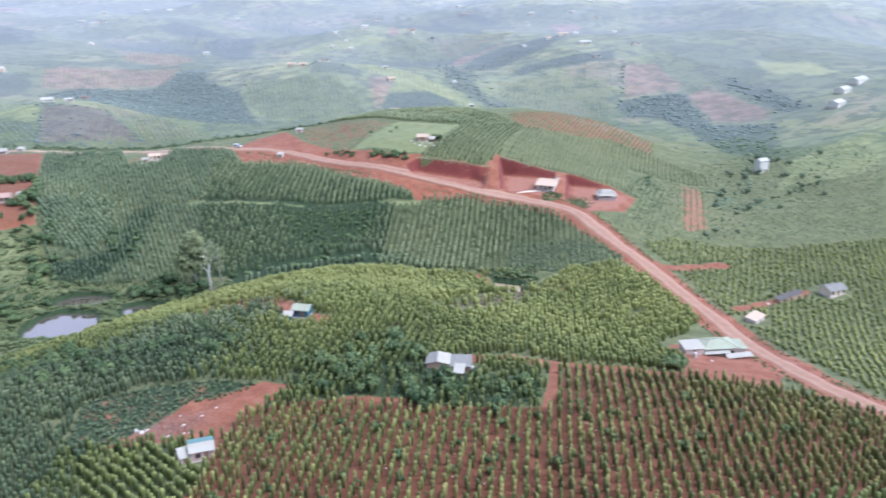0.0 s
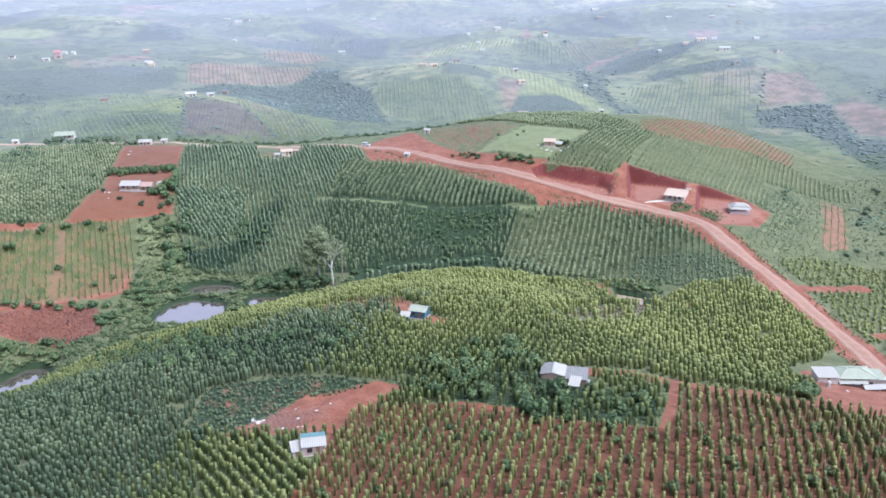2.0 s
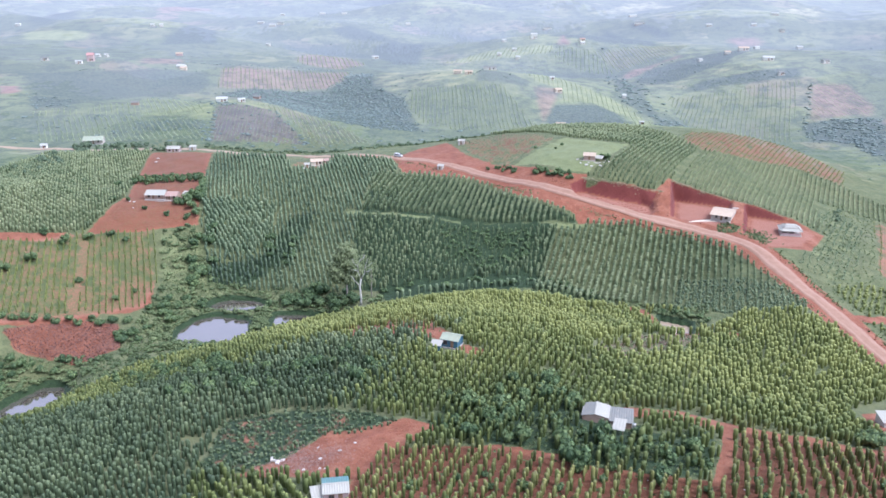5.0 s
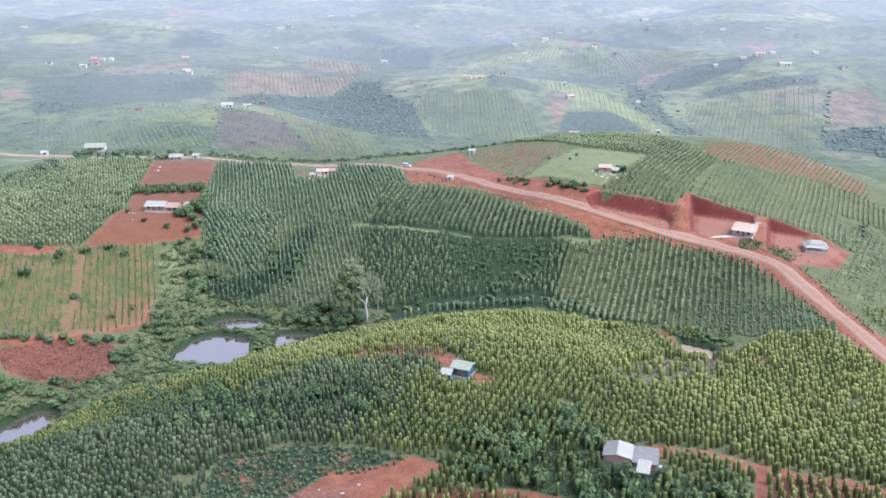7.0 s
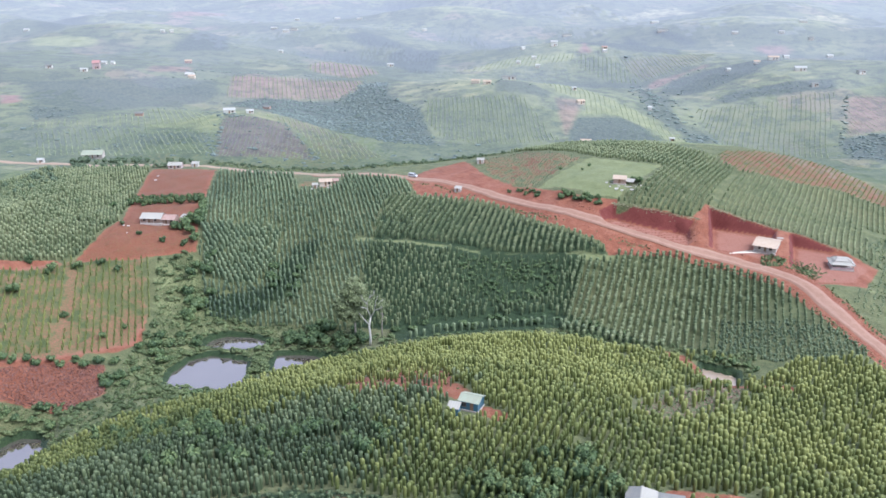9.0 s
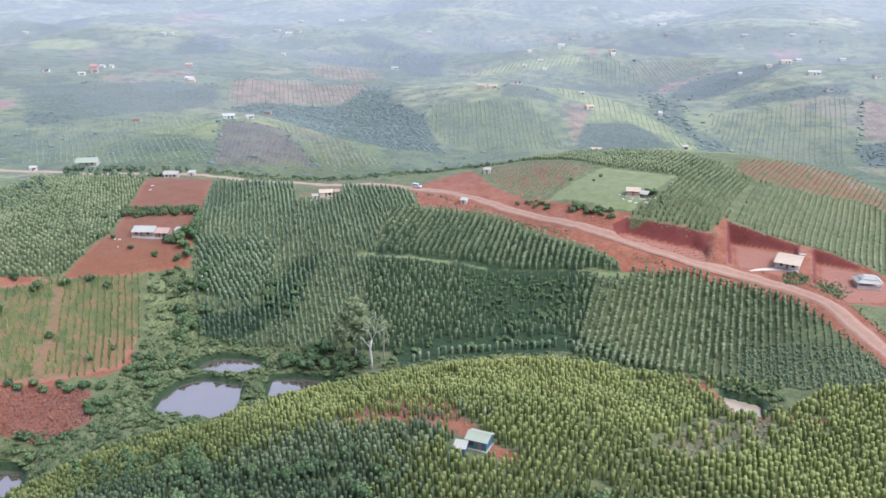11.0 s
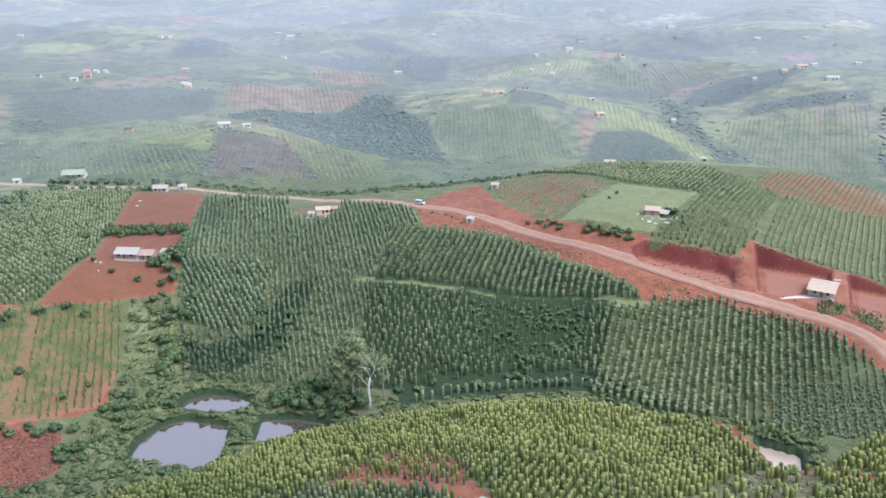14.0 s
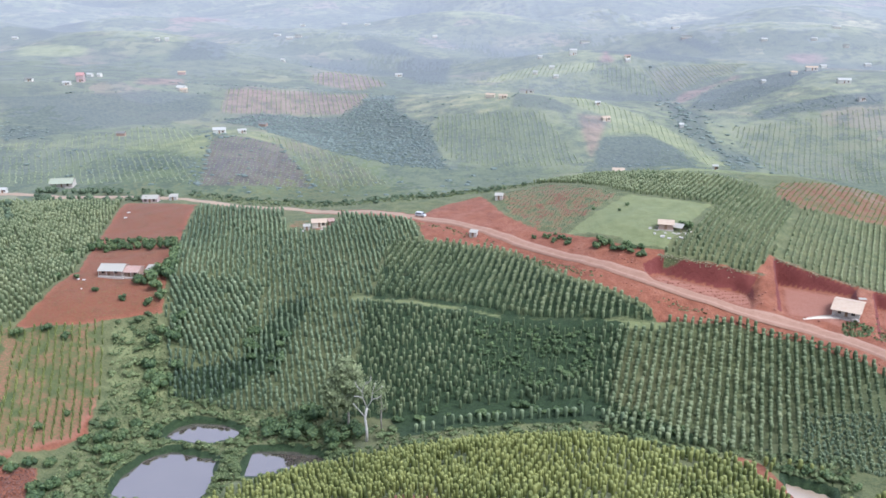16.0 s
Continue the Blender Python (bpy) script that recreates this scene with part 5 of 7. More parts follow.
def shed(name, label, x, y, turn, w, d, low, high, wall, roof, category="shed", is_open=False, lift=0.0):
    """A lean-to: one ribbed slope from a high back to a low front, on walls or on posts."""
    e = root_at(name, x, y, turn, label, category)
    e.location.z += lift
    if is_open:
        for px in (-w / 2 + 0.1, w / 2 - 0.1):
            part("post", box(px - 0.07, px + 0.07, -d / 2, -d / 2 + 0.14, -1.2, low), TIMBER, e)
            part("post", box(px - 0.07, px + 0.07, d / 2 - 0.14, d / 2, -1.2, high), TIMBER, e)
    else:
        part("front_wall", box(-w / 2, w / 2, -d / 2, -d / 2 + 0.12, -1.2, low, 0), wall, e)
        part("back_wall", box(-w / 2, w / 2, d / 2 - 0.12, d / 2, -1.2, high, 0), wall, e)
        for s in (-1, 1):
            bm = bmesh.new()
            xa, xb = s * w / 2, s * (w / 2 - 0.12)
            prof = [(-d / 2 + 0.12, -1.2), (d / 2 - 0.12, -1.2), (d / 2 - 0.12, high), (-d / 2 + 0.12, low)]
            va, vb = [bm.verts.new((xa, p, q)) for p, q in prof], [bm.verts.new((xb, p, q)) for p, q in prof]
            bm.faces.new(va), bm.faces.new(vb[::-1])
            for i in range(4):
                bm.faces.new((va[i], vb[i], vb[(i + 1) % 4], va[(i + 1) % 4]))
            bmesh.ops.recalc_face_normals(bm, faces=bm.faces)
            part("side_wall", bm, wall, e)
        part("door", box(-0.42, 0.42, -d / 2 - 0.05, -d / 2 + 0.02, 0.05, min(1.95, low - 0.1)), TIMBER, e)
    o = 0.3
    g = (high - low) / d
    part("roof_slope", sheet((-w / 2 - o, d / 2 + o, high + o * g + 0.05), (w / 2 + o, d / 2 + o, high + o * g + 0.05), (-w / 2 - o, -d / 2 - o, low - o * g + 0.05), (w / 2 + o, -d / 2 - o, low - o * g + 0.05), max(4, int(w / 0.5))), roof, e)
    return e


def hip_slope(points, material, parent, thick=0.07):
    """One slope of a hipped roof: a slab over three or four corners."""
    bm = bmesh.new()
    pts = [Vector(p) for p in points]
    nrm = (pts[1] - pts[0]).cross(pts[2] - pts[0]).normalized()
    nrm = nrm if nrm.z > 0 else -nrm
    top, low = [bm.verts.new(p) for p in pts], [bm.verts.new(p - nrm * thick) for p in pts]
    bm.faces.new(top), bm.faces.new(low[::-1])
    for i in range(len(pts)):
        j = (i + 1) % len(pts)
        bm.faces.new((top[i], low[i], low[j], top[j]))
    bmesh.ops.recalc_face_normals(bm, faces=bm.faces)
    return part("roof_slope", bm, material, parent)


def hip_roof(parent, x0, x1, y0, y1, eave, rise, material, inset=None, cap=None):
    """Four slopes up to a ridge or, with an inset, up to an open rectangle."""
    if inset is None:
        m, q = (y0 + y1) / 2, (y1 - y0) / 2
        a, b, c, d = (x0 + q, m), (x1 - q, m), (x1 - q, m), (x0 + q, m)
    else:
        a, b, c, d = (x0 + inset, y0 + inset), (x1 - inset, y0 + inset), (x1 - inset, y1 - inset), (x0 + inset, y1 - inset)
    e, t = eave, eave + rise
    hip_slope([(x0, y0, e), (x1, y0, e), (*b, t), (*a, t)], material, parent)
    hip_slope([(x0, y1, e), (x1, y1, e), (*c, t), (*d, t)], material, parent)
    hip_slope([(x0, y0, e), (x0, y1, e), (*d, t)] if inset is None else [(x0, y0, e), (x0, y1, e), (*d, t), (*a, t)], material, parent)
    hip_slope([(x1, y0, e), (x1, y1, e), (*c, t)] if inset is None else [(x1, y0, e), (x1, y1, e), (*c, t), (*b, t)], material, parent)
    corners = ((x0, y0, a), (x1, y0, b), (x1, y1, c), (x0, y1, d))
    for px, py, q in corners:
        part("hip_cap", limb([(px, py, e + 0.03), (*q, t + 0.03)], [0.09, 0.09], 6), cap or material, parent)
    if inset is None:
        part("ridge_cap", limb([(*a, t + 0.04), (*b, t + 0.04)], [0.1, 0.1], 6), cap or material, parent)


def limb(points, radii, sides=8):
    """A bent, tapered rod or branch."""
    bm = bmesh.new()
    rings = []
    pts = [Vector(p) for p in points]
    for k, (p, q) in enumerate(zip(pts, radii)):
        d = (pts[min(k + 1, len(pts) - 1)] - pts[max(k - 1, 0)]).normalized()
        a = d.orthogonal().normalized()
        b = d.cross(a)
        rings.append([bm.verts.new(p + (a * math.cos(u) + b * math.sin(u)) * q) for u in (2 * math.pi * j / sides for j in range(sides))])
    for r0, r1 in zip(rings, rings[1:]):
        for j in range(sides):
            bm.faces.new((r0[j], r0[(j + 1) % sides], r1[(j + 1) % sides], r1[j]))
    bm.faces.new(rings[0][::-1]), bm.faces.new(rings[-1])
    for f in bm.faces:
        f.smooth = True
    return bm


def walls_into(e, x0, x1, y0, y1, h, wall, t=0.18):
    part("footing", box(x0 - 0.25, x1 + 0.25, y0 - 0.25, y1 + 0.25, -1.6, 0.15, 0.04), CONCRETE, e)
    part("front_wall", box(x0, x1, y0, y0 + t, 0.15, h, 0), wall, e)
    part("back_wall", box(x0, x1, y1 - t, y1, 0.15, h, 0), wall, e)
    for a, b in ((x0, x0 + t), (x1 - t, x1)):
        part("side_wall", box(a, b, y0 + t, y1 - t, 0.15, h, 0), wall, e)


def roadside_house():
    """White farmhouse with a hipped mint roof, a lower wing and a long front awning."""
    e = root_at("house", 130.8, 218.9, -5, "white farmhouse with a hipped mint metal roof and front awning", "house")
    walls_into(e, -5.6, 4.4, -3.4, 3.4, 3.3, WHITE_WALL)
    hip_roof(e, -6.2, 5.0, -4.0, 4.0, 3.25, 1.5, MINT_ROOF)
    wing = [(4.4, 7.6, -2.9, 2.6)]
    for x0, x1, y0, y1 in wing:
        part("front_wall", box(x0, x1, y0, y0 + 0.18, -1.2, 2.7, 0), WHITE_WALL, e)
        part("back_wall", box(x0, x1, y1 - 0.18, y1, -1.2, 2.7, 0), WHITE_WALL, e)
        part("side_wall", box(x1 - 0.18, x1, y0 + 0.18, y1 - 0.18, -1.2, 2.7, 0), WHITE_WALL, e)
        part("roof_slope", sheet((x0, y1 + 0.3, 3.1), (x1 + 0.5, y1 + 0.3, 2.9), (x0, y0 - 0.5, 2.75), (x1 + 0.5, y0 - 0.5, 2.6), 8), MINT_ROOF, e)
    part("awning", sheet((-6.0, -3.45, 2.75), (2.0, -3.45, 2.75), (-6.0, -5.2, 2.35), (2.0, -5.2, 2.35), 16), WHITE_ROOF, e, "white ribbed awning")
    part("awning", sheet((0.2, -5.3, 2.2), (8.2, -4.4, 2.2), (0.0, -7.6, 1.85), (8.4, -6.9, 1.85), 16), WHITE_ROOF, e, "low pinkish awning")
    for px, py, top in ((-5.9, -5.1, 2.35), (-2.6, -5.1, 2.35), (1.9, -5.1, 2.35), (0.2, -7.4, 1.85), (4.2, -7.1, 1.85), (8.2, -6.8, 1.85)):
        part("post", box(px - 0.08, px + 0.08, py - 0.08, py + 0.08, -1.0, top, 0.02), WHITE_WALL, e)
    for px in (-4.2, 1.0, 3.2):
        window_into(e, px, 1.5, -3.4, 1.1, 1.1)
    door = part("door", box(-2.3, -1.1, -3.46, -3.38, 0.16, 2.2), TIMBER, e)
    part("handle", box(-1.35, -1.28, -3.54, -3.46, 1.0, 1.14, 0), CONCRETE, door)


def hip_pavilion():
    """Low pavilion under a two-tiered hipped roof."""
    e = root_at("pavilion", 154.2, 366.3, -12, "low pavilion with a two-tiered pale grey hipped roof on red earth", "pavilion")
    part("footing", box(-4.2, 4.2, -3.6, 3.6, -1.6, 0.2, 0.04), CONCRETE, e)
    for px in (-3.8, -1.3, 1.3, 3.8):
        for py in (-3.2, 3.2):
            part("post", box(px - 0.12, px + 0.12, py - 0.12, py + 0.12, 0.2, 2.2, 0.02), WHITE_WALL, e)
    part("parapet", box(-3.7, 3.7, -3.25, -3.1, 0.2, 1.0), PINK_WALL, e)
    part("parapet", box(-3.8, -3.65, -3.0, 3.0, 0.2, 1.0), PINK_WALL, e)
    part("back_wall", box(-3.7, 3.7, 3.05, 3.2, 0.2, 2.2), WHITE_WALL, e)
    hip_roof(e, -4.6, 4.6, -4.0, 4.0, 2.15, 0.85, WHITE_ROOF, 1.7, ZINC_ROOF)
    part("clerestory", box(-2.7, 2.7, -2.1, 2.1, 2.8, 3.25, 0.02), WHITE_WALL, e)
    hip_roof(e, -3.15, 3.15, -2.55, 2.55, 3.2, 0.75, WHITE_ROOF, 1.5, ZINC_ROOF)
    part("roof_slope", box(-1.66, 1.66, -1.06, 1.06, 3.9, 3.97, 0.01), WHITE_ROOF, e)


def water_tank(x, y, s, label, up=0.0):
    """A plastic tank on a low frame."""
    e = root_at("water_tank", x, y, 0, label, "water tank")
    e.location.z += up
    part("stand", box(-0.6 * s, 0.6 * s, -0.6 * s, 0.6 * s, -0.8, 0.5 * s, 0.03), CONCRETE, e)
    part("barrel", limb([(0, 0, 0.5 * s), (0, 0, 0.6 * s), (0, 0, 1.6 * s), (0, 0, 1.85 * s), (0, 0, 1.95 * s)], [0.5 * s, 0.58 * s, 0.58 * s, 0.4 * s, 0.15 * s], 14), SACK, e)
    part("lid", limb([(0, 0, 1.93 * s), (0, 0, 2.05 * s)], [0.2 * s, 0.18 * s], 10), BLUE_WALL, e)


# ---- houses on the near hill ----
gable_house("house", "small pink hut with a white and teal metal roof", -17.0, 175.8, 7, 5.0, 5.4, 2.4, 0.45, PINK_WALL, WHITE_ROOF, TEAL_ROOF, door=0.9, windows=(-0.9,), over=0.3)
shed("lean_to", "low white lean-to beside the small hut", -20.7, 174.4, 14, 1.9, 3.2, 1.45, 2.0, WHITE_WALL, WHITE_ROOF)
gable_house("house", "grey block farmhouse with a pale zinc roof among dark trees", 41.9, 203.6, 74, 5.6, 5.8, 2.1, 0.6, BRICK_WALL, WHITE_ROOF, ZINC_ROOF, door=-1, windows=(1.3,), over=0.3)
shed("shed", "wide shed with a pale zinc roof joined to the farmhouse", 47.6, 202.1, -14, 5.0, 5.4, 2.0, 2.5, BRICK_WALL, ZINC_ROOF)
shed("lean_to", "small porch roof of bright zinc before the farmhouse", 46, 197.0, -20, 2.3, 3.8, 1.7, 2.2, BRICK_WALL, WHITE_ROOF, is_open=True)
gable_house("house", "blue sheet-metal hut with a pale mint roof among vines", 9.4, 243.9, -24, 4.8, 4.2, 2.5, 0.8, BLUE_WALL, MINT_ROOF, over=0.4, door=0.8, windows=(-1.2,))
shed("shed", "small blue box shed with a white roof", 5.0, 241.2, -14, 2.5, 2.7, 2.1, 2.4, BLUE_WALL, WHITE_ROOF)
roadside_house()
water_tank(119.5, 211.5, 1.0, "small white tank in the red yard")
water_tank(49.6, 197.6, 0.8, "white water tank beside the zinc-roofed farmhouse", 0.6)
shed("shed", "flat-roofed white annex of the farmhouse", 121.4, 217.4, -5, 5.6, 5.2, 2.3, 2.7, WHITE_WALL, WHITE_ROOF)
shed("shed", "low white roadside shelter past the road", 161.8, 249, 35, 7.0, 3.8, 1.7, 2.2, WHITE_WALL, CREAM_ROOF)
gable_house("house", "grey-roofed house in the field past the road", 205.9, 269.8, 10, 7.2, 6.0, 2.5, 1.1, CREAM_WALL, ZINC_ROOF, door=0, windows=(-2.5, 2.5))

shed("shed", "long low shed with a dark weathered roof past the road", 187, 268.5, 22, 13, 2.2, 1.9, 2.3, BRICK_WALL, DARK_ROOF)

# ---- houses along the cut bank and the road ----
gable_house("house", "cream-roofed house with a white veranda on red earth", 130, 377.8, -31, 8.0, 8.8, 3.0, 1.0, WHITE_WALL, CREAM_ROOF, over=0.6, door=0, windows=(-2.0, 2.0), veranda=1.8)
hip_pavilion()
gable_house("house", "long low farmhouse with a pale grey metal roof", -117.6, 409.2, -3, 8.6, 5.4, 2.6, 1.0, BRICK_WALL, WHITE_ROOF, ZINC_ROOF, door=-1, windows=(-3, 1.6), veranda=1.2, over=0.3)
gable_house("house", "rust-roofed end of the long farmhouse", -110.4, 408.8, -3, 5.2, 5.0, 2.4, 0.9, BRICK_WALL, RUST_ROOF, door=-1, windows=(1.2,), veranda=1.0, over=0.2)
shed("shed", "small white-roofed shed at the end of the long farmhouse", -104, 409.5, -3, 3.9, 4.4, 2.3, 2.76, WHITE_WALL, WHITE_ROOF)
gable_house("house", "white-roofed house at the far edge of the farmyard", -135.2, 506.4, 2, 6.6, 4.8, 2.3, 1.0, PINK_WALL, WHITE_ROOF, door=0, windows=(-1.9, 1.9))
shed("shed", "small white shed beside the farmyard house", -125.2, 507.7, 0, 3.4, 2.9, 1.9, 2.4, WHITE_WALL, WHITE_ROOF)
gable_house("house", "mint-roofed house on the hill by the road", -196.3, 555.1, 8, 11, 7, 2.9, 1.2, WHITE_WALL, MINT_ROOF, door=0, windows=(-3, 3), veranda=1.5)
gable_house("house", "small cream-roofed house in a bare clearing", -50.2, 451.1, 8, 5.4, 4.0, 2.3, 0.8, CREAM_WALL, CREAM_ROOF, RUST_ROOF, door=0, windows=(1.6,))
shed("shed", "tiny white shed in the clearing", -54.6, 447.4, 8, 2.4, 2.2, 1.7, 2.0, WHITE_WALL, WHITE_ROOF)
shed("shed", "small rusty shed in the clearing", -45.5, 452.2, 20, 2.2, 2.4, 1.7, 2.1, BRICK_WALL, RUST_ROOF)
shed("shelter", "tiny white roadside shelter below the road", 10.7, 430.9, -20, 2.6, 2.2, 1.7, 2.1, WHITE_WALL, WHITE_ROOF, category="shelter")
gable_house("house", "weathered hut with a cream roof on the lawn", 78.3, 413.9, -14, 4.9, 4.2, 2.2, 0.9, BRICK_WALL, CREAM_ROOF, RUST_ROOF, door=0, windows=())
shed("shed", "lean-to with a loose white sheet beside the hut", 82.4, 412.6, -30, 3.0, 2.7, 1.4, 2.0, BRICK_WALL, WHITE_ROOF, is_open=True)
shed("shed", "small white shed at the edge of the stubble field", 22.5, 471.2, -10, 3.1, 2.6, 1.95, 2.3, WHITE_WALL, WHITE_ROOF)

# ---- far houses ----
HILLSIDE_HOUSES = (
    ("white house on the hilltop among dark trees", -139.1, 653.9, 10, 14.3, 9.1, 3.81, 1.95, WHITE_WALL, WHITE_ROOF),
    ("low white shed-roofed house beside the hilltop house", -126.1, 657.8, 15, 9.1, 6.5, 2.91, 1.3, WHITE_WALL, WHITE_ROOF),
    ("white house on the far slope", -206.7, 812.5, -12, 13, 10.4, 3.81, 2.34, WHITE_WALL, WHITE_ROOF),
    ("tall pink house with a red roof on the far slope", -280.8, 802.1, 5, 10.4, 10.4, 7.84, 3.12, PINK_WALL, RED_ROOF),
    ("white low house below the red-roofed house", -286, 787.8, 0, 10.4, 6.5, 3.14, 1.3, WHITE_WALL, WHITE_ROOF),
    ("small white house on the far slope", -314.6, 789.1, 0, 10.4, 6.5, 3.14, 1.3, WHITE_WALL, ZINC_ROOF),
    ("long pale shed on the far ridge", 62.4, 795.6, -8, 20.8, 7.8, 3.36, 1.56, WHITE_WALL, ZINC_ROOF),
    ("cream-roofed house on the far ridge", 42.9, 774.8, -8, 11.7, 6.5, 3.36, 1.56, CREAM_WALL, CREAM_ROOF),
    ("cream house on a bare red slope", 111.8, 728, 10, 10.4, 7.8, 3.36, 1.82, CREAM_WALL, CREAM_ROOF),
    ("small white house above the red slope", 113.1, 772.2, 0, 6.5, 5.2, 2.91, 1.3, WHITE_WALL, WHITE_ROOF),
    ("white house on the eastern ridge", 310.7, 811.2, -10, 18.2, 10.4, 4.03, 2.08, WHITE_WALL, WHITE_ROOF),
)
RIDGE_HOUSES = (
    ("pale long house behind the eastern ridge", 315.9, 889.2, -5, 18.2, 9.1, 3.81, 1.82, WHITE_WALL, CREAM_ROOF),
    ("small house on the eastern ridge", 304.2, 763.1, 0, 9.1, 6.5, 3.14, 1.3, WHITE_WALL, ZINC_ROOF),
    ("zinc-roofed house on the eastern hill", 352.3, 789.1, 12, 11.7, 7.8, 3.36, 1.56, WHITE_WALL, ZINC_ROOF),
    ("white two-storey house on a distant hill", 127.4, 1014, 0, 13, 10.4, 6.72, 2.08, WHITE_WALL, WHITE_ROOF),
    ("cream-roofed house on a distant hill", 175.5, 984.1, 0, 10.4, 7.8, 3.36, 1.69, CREAM_WALL, RUST_ROOF),
    ("white house in the distant valley", -46.8, 1011.4, 10, 13, 7.8, 3.58, 1.56, WHITE_WALL, WHITE_ROOF),
    ("cream-roofed hut behind the crest", 81.9, 522.6, -8, 9.8, 6.5, 3.02, 1.56, CREAM_WALL, CREAM_ROOF),
    ("white tower-like hut behind the crest", 133.9, 543.4, -5, 4.4, 4.2, 3.58, 0.65, WHITE_WALL, WHITE_ROOF),
    ("small white house by the western road", -222.3, 544.7, 0, 6.5, 5.2, 2.91, 1.3, WHITE_WALL, WHITE_ROOF),
    ("tall white house on the slope beyond the wood", 269.1, 426.4, 10, 10.5, 9.5, 10.2, 1.8, WHITE_WALL, WHITE_ROOF),
    ("long white poultry house on the eastern slope", 452.4, 600.6, 30, 32, 15, 5.0, 2.6, WHITE_WALL, WHITE_ROOF),
)
DISTANT_HOUSES = (
    ("white poultry house on the eastern slope", 425.1, 579.8, 30, 22, 15, 5.0, 2.6, WHITE_WALL, WHITE_ROOF),
    ("white poultry house below its neighbours", 395.2, 543.4, 30, 22, 14, 5.0, 2.6, WHITE_WALL, WHITE_ROOF),
)
for label, hx, hy, turn, w, d, h, rise, wall, roof in HILLSIDE_HOUSES + RIDGE_HOUSES + DISTANT_HOUSES:
    gable_house("house", label, hx, hy, turn, 0.52 * w, 0.52 * d, 0.68 * h, 0.5 * rise, LIME_WALL if wall == WHITE_WALL else wall, LIME_ROOF if roof == WHITE_ROOF else roof, over=0.4, door=0.0, windows=(w * 0.15,), group="far houses")
SCATTERED_HOUSES_WEST = (
    ("white cottage in hazy western fields", -460, 1084, -5, 6.2, 4.0, 2.8, 1.3, WHITE_WALL, WHITE_ROOF),
    ("small white shed beside the red-roofed house", -284, 829, -11, 4.4, 4.0, 2.8, 1.3, WHITE_WALL, WHITE_ROOF),
    ("tiny white shed on the far slope", -277, 831, -9, 3.0, 4.0, 2.8, 1.3, WHITE_WALL, WHITE_ROOF),
    ("long pink shed above the white house", -226, 882, 7, 6.2, 4.0, 2.8, 1.3, PINK_WALL, CREAM_ROOF),
    ("white cottage on a hazy slope", -293, 1037, -8, 4.3, 4.0, 2.8, 1.3, WHITE_WALL, WHITE_ROOF),
    ("white cottage on a hazy slope", -284, 1039, 11, 3.7, 4.0, 2.8, 1.3, WHITE_WALL, WHITE_ROOF),
    ("white house below the wooded hollow", -173, 1073, -11, 4.4, 4.0, 2.8, 1.3, WHITE_WALL, WHITE_ROOF),
    ("white farm building in a distant cluster", -214, 1273, -12, 9.0, 5.0, 2.8, 1.3, WHITE_WALL, WHITE_ROOF),
    ("white farm building in a distant cluster", -195, 1250, 4, 8.8, 4.9, 2.8, 1.3, WHITE_WALL, WHITE_ROOF),
    ("pale farm building in a distant cluster", -185, 1258, -8, 8.9, 4.9, 2.8, 1.3, WHITE_WALL, ZINC_ROOF),
    ("distant white farmhouse in hazy fields", -230, 1586, -14, 7.6, 4.2, 2.8, 1.3, WHITE_WALL, WHITE_ROOF),
    ("distant white farmhouse in hazy fields", -161, 1573, 8, 9.4, 5.2, 2.8, 1.3, WHITE_WALL, WHITE_ROOF),
    ("distant white barn in hazy fields", -116, 1473, 9, 8.7, 4.8, 2.8, 1.3, WHITE_WALL, WHITE_ROOF),
)
SCATTERED_HOUSES_MIDDLE = (
    ("distant white farmhouse in hazy fields", -14, 1331, 12, 6.2, 4.0, 2.8, 1.3, WHITE_WALL, WHITE_ROOF),
    ("small white house above the rows", 95, 1019, 12, 4.1, 4.0, 2.8, 1.3, WHITE_WALL, WHITE_ROOF),
    ("small white house among rows", 102, 974, -3, 4.4, 4.0, 2.8, 1.3, WHITE_WALL, WHITE_ROOF),
    ("small white hut among rows", 85, 961, -13, 3.8, 4.0, 2.8, 1.3, WHITE_WALL, WHITE_ROOF),
    ("small white hut below the rows", 103, 947, -2, 4.3, 4.0, 2.8, 1.3, WHITE_WALL, WHITE_ROOF),
    ("long grey barn on a distant ridge", 178, 1270, 7, 12.0, 6.6, 2.8, 1.3, WHITE_WALL, ZINC_ROOF),
    ("white farmhouse in the eastern fields", 363, 1148, -6, 7.0, 4.0, 2.8, 1.3, WHITE_WALL, WHITE_ROOF),
    ("white farmhouse in the eastern fields", 415, 1136, -10, 6.3, 4.0, 2.8, 1.3, WHITE_WALL, WHITE_ROOF),
    ("grey farmhouse in the eastern fields", 441, 1111, -7, 5.6, 4.0, 2.8, 1.3, WHITE_WALL, ZINC_ROOF),
    ("long white shed on a distant ridge", 291, 1210, -4, 13.1, 7.2, 2.8, 1.3, WHITE_WALL, ZINC_ROOF),
    ("small white hut on the dark slope", 268, 868, 11, 3.6, 4.0, 2.8, 1.3, WHITE_WALL, WHITE_ROOF),
)
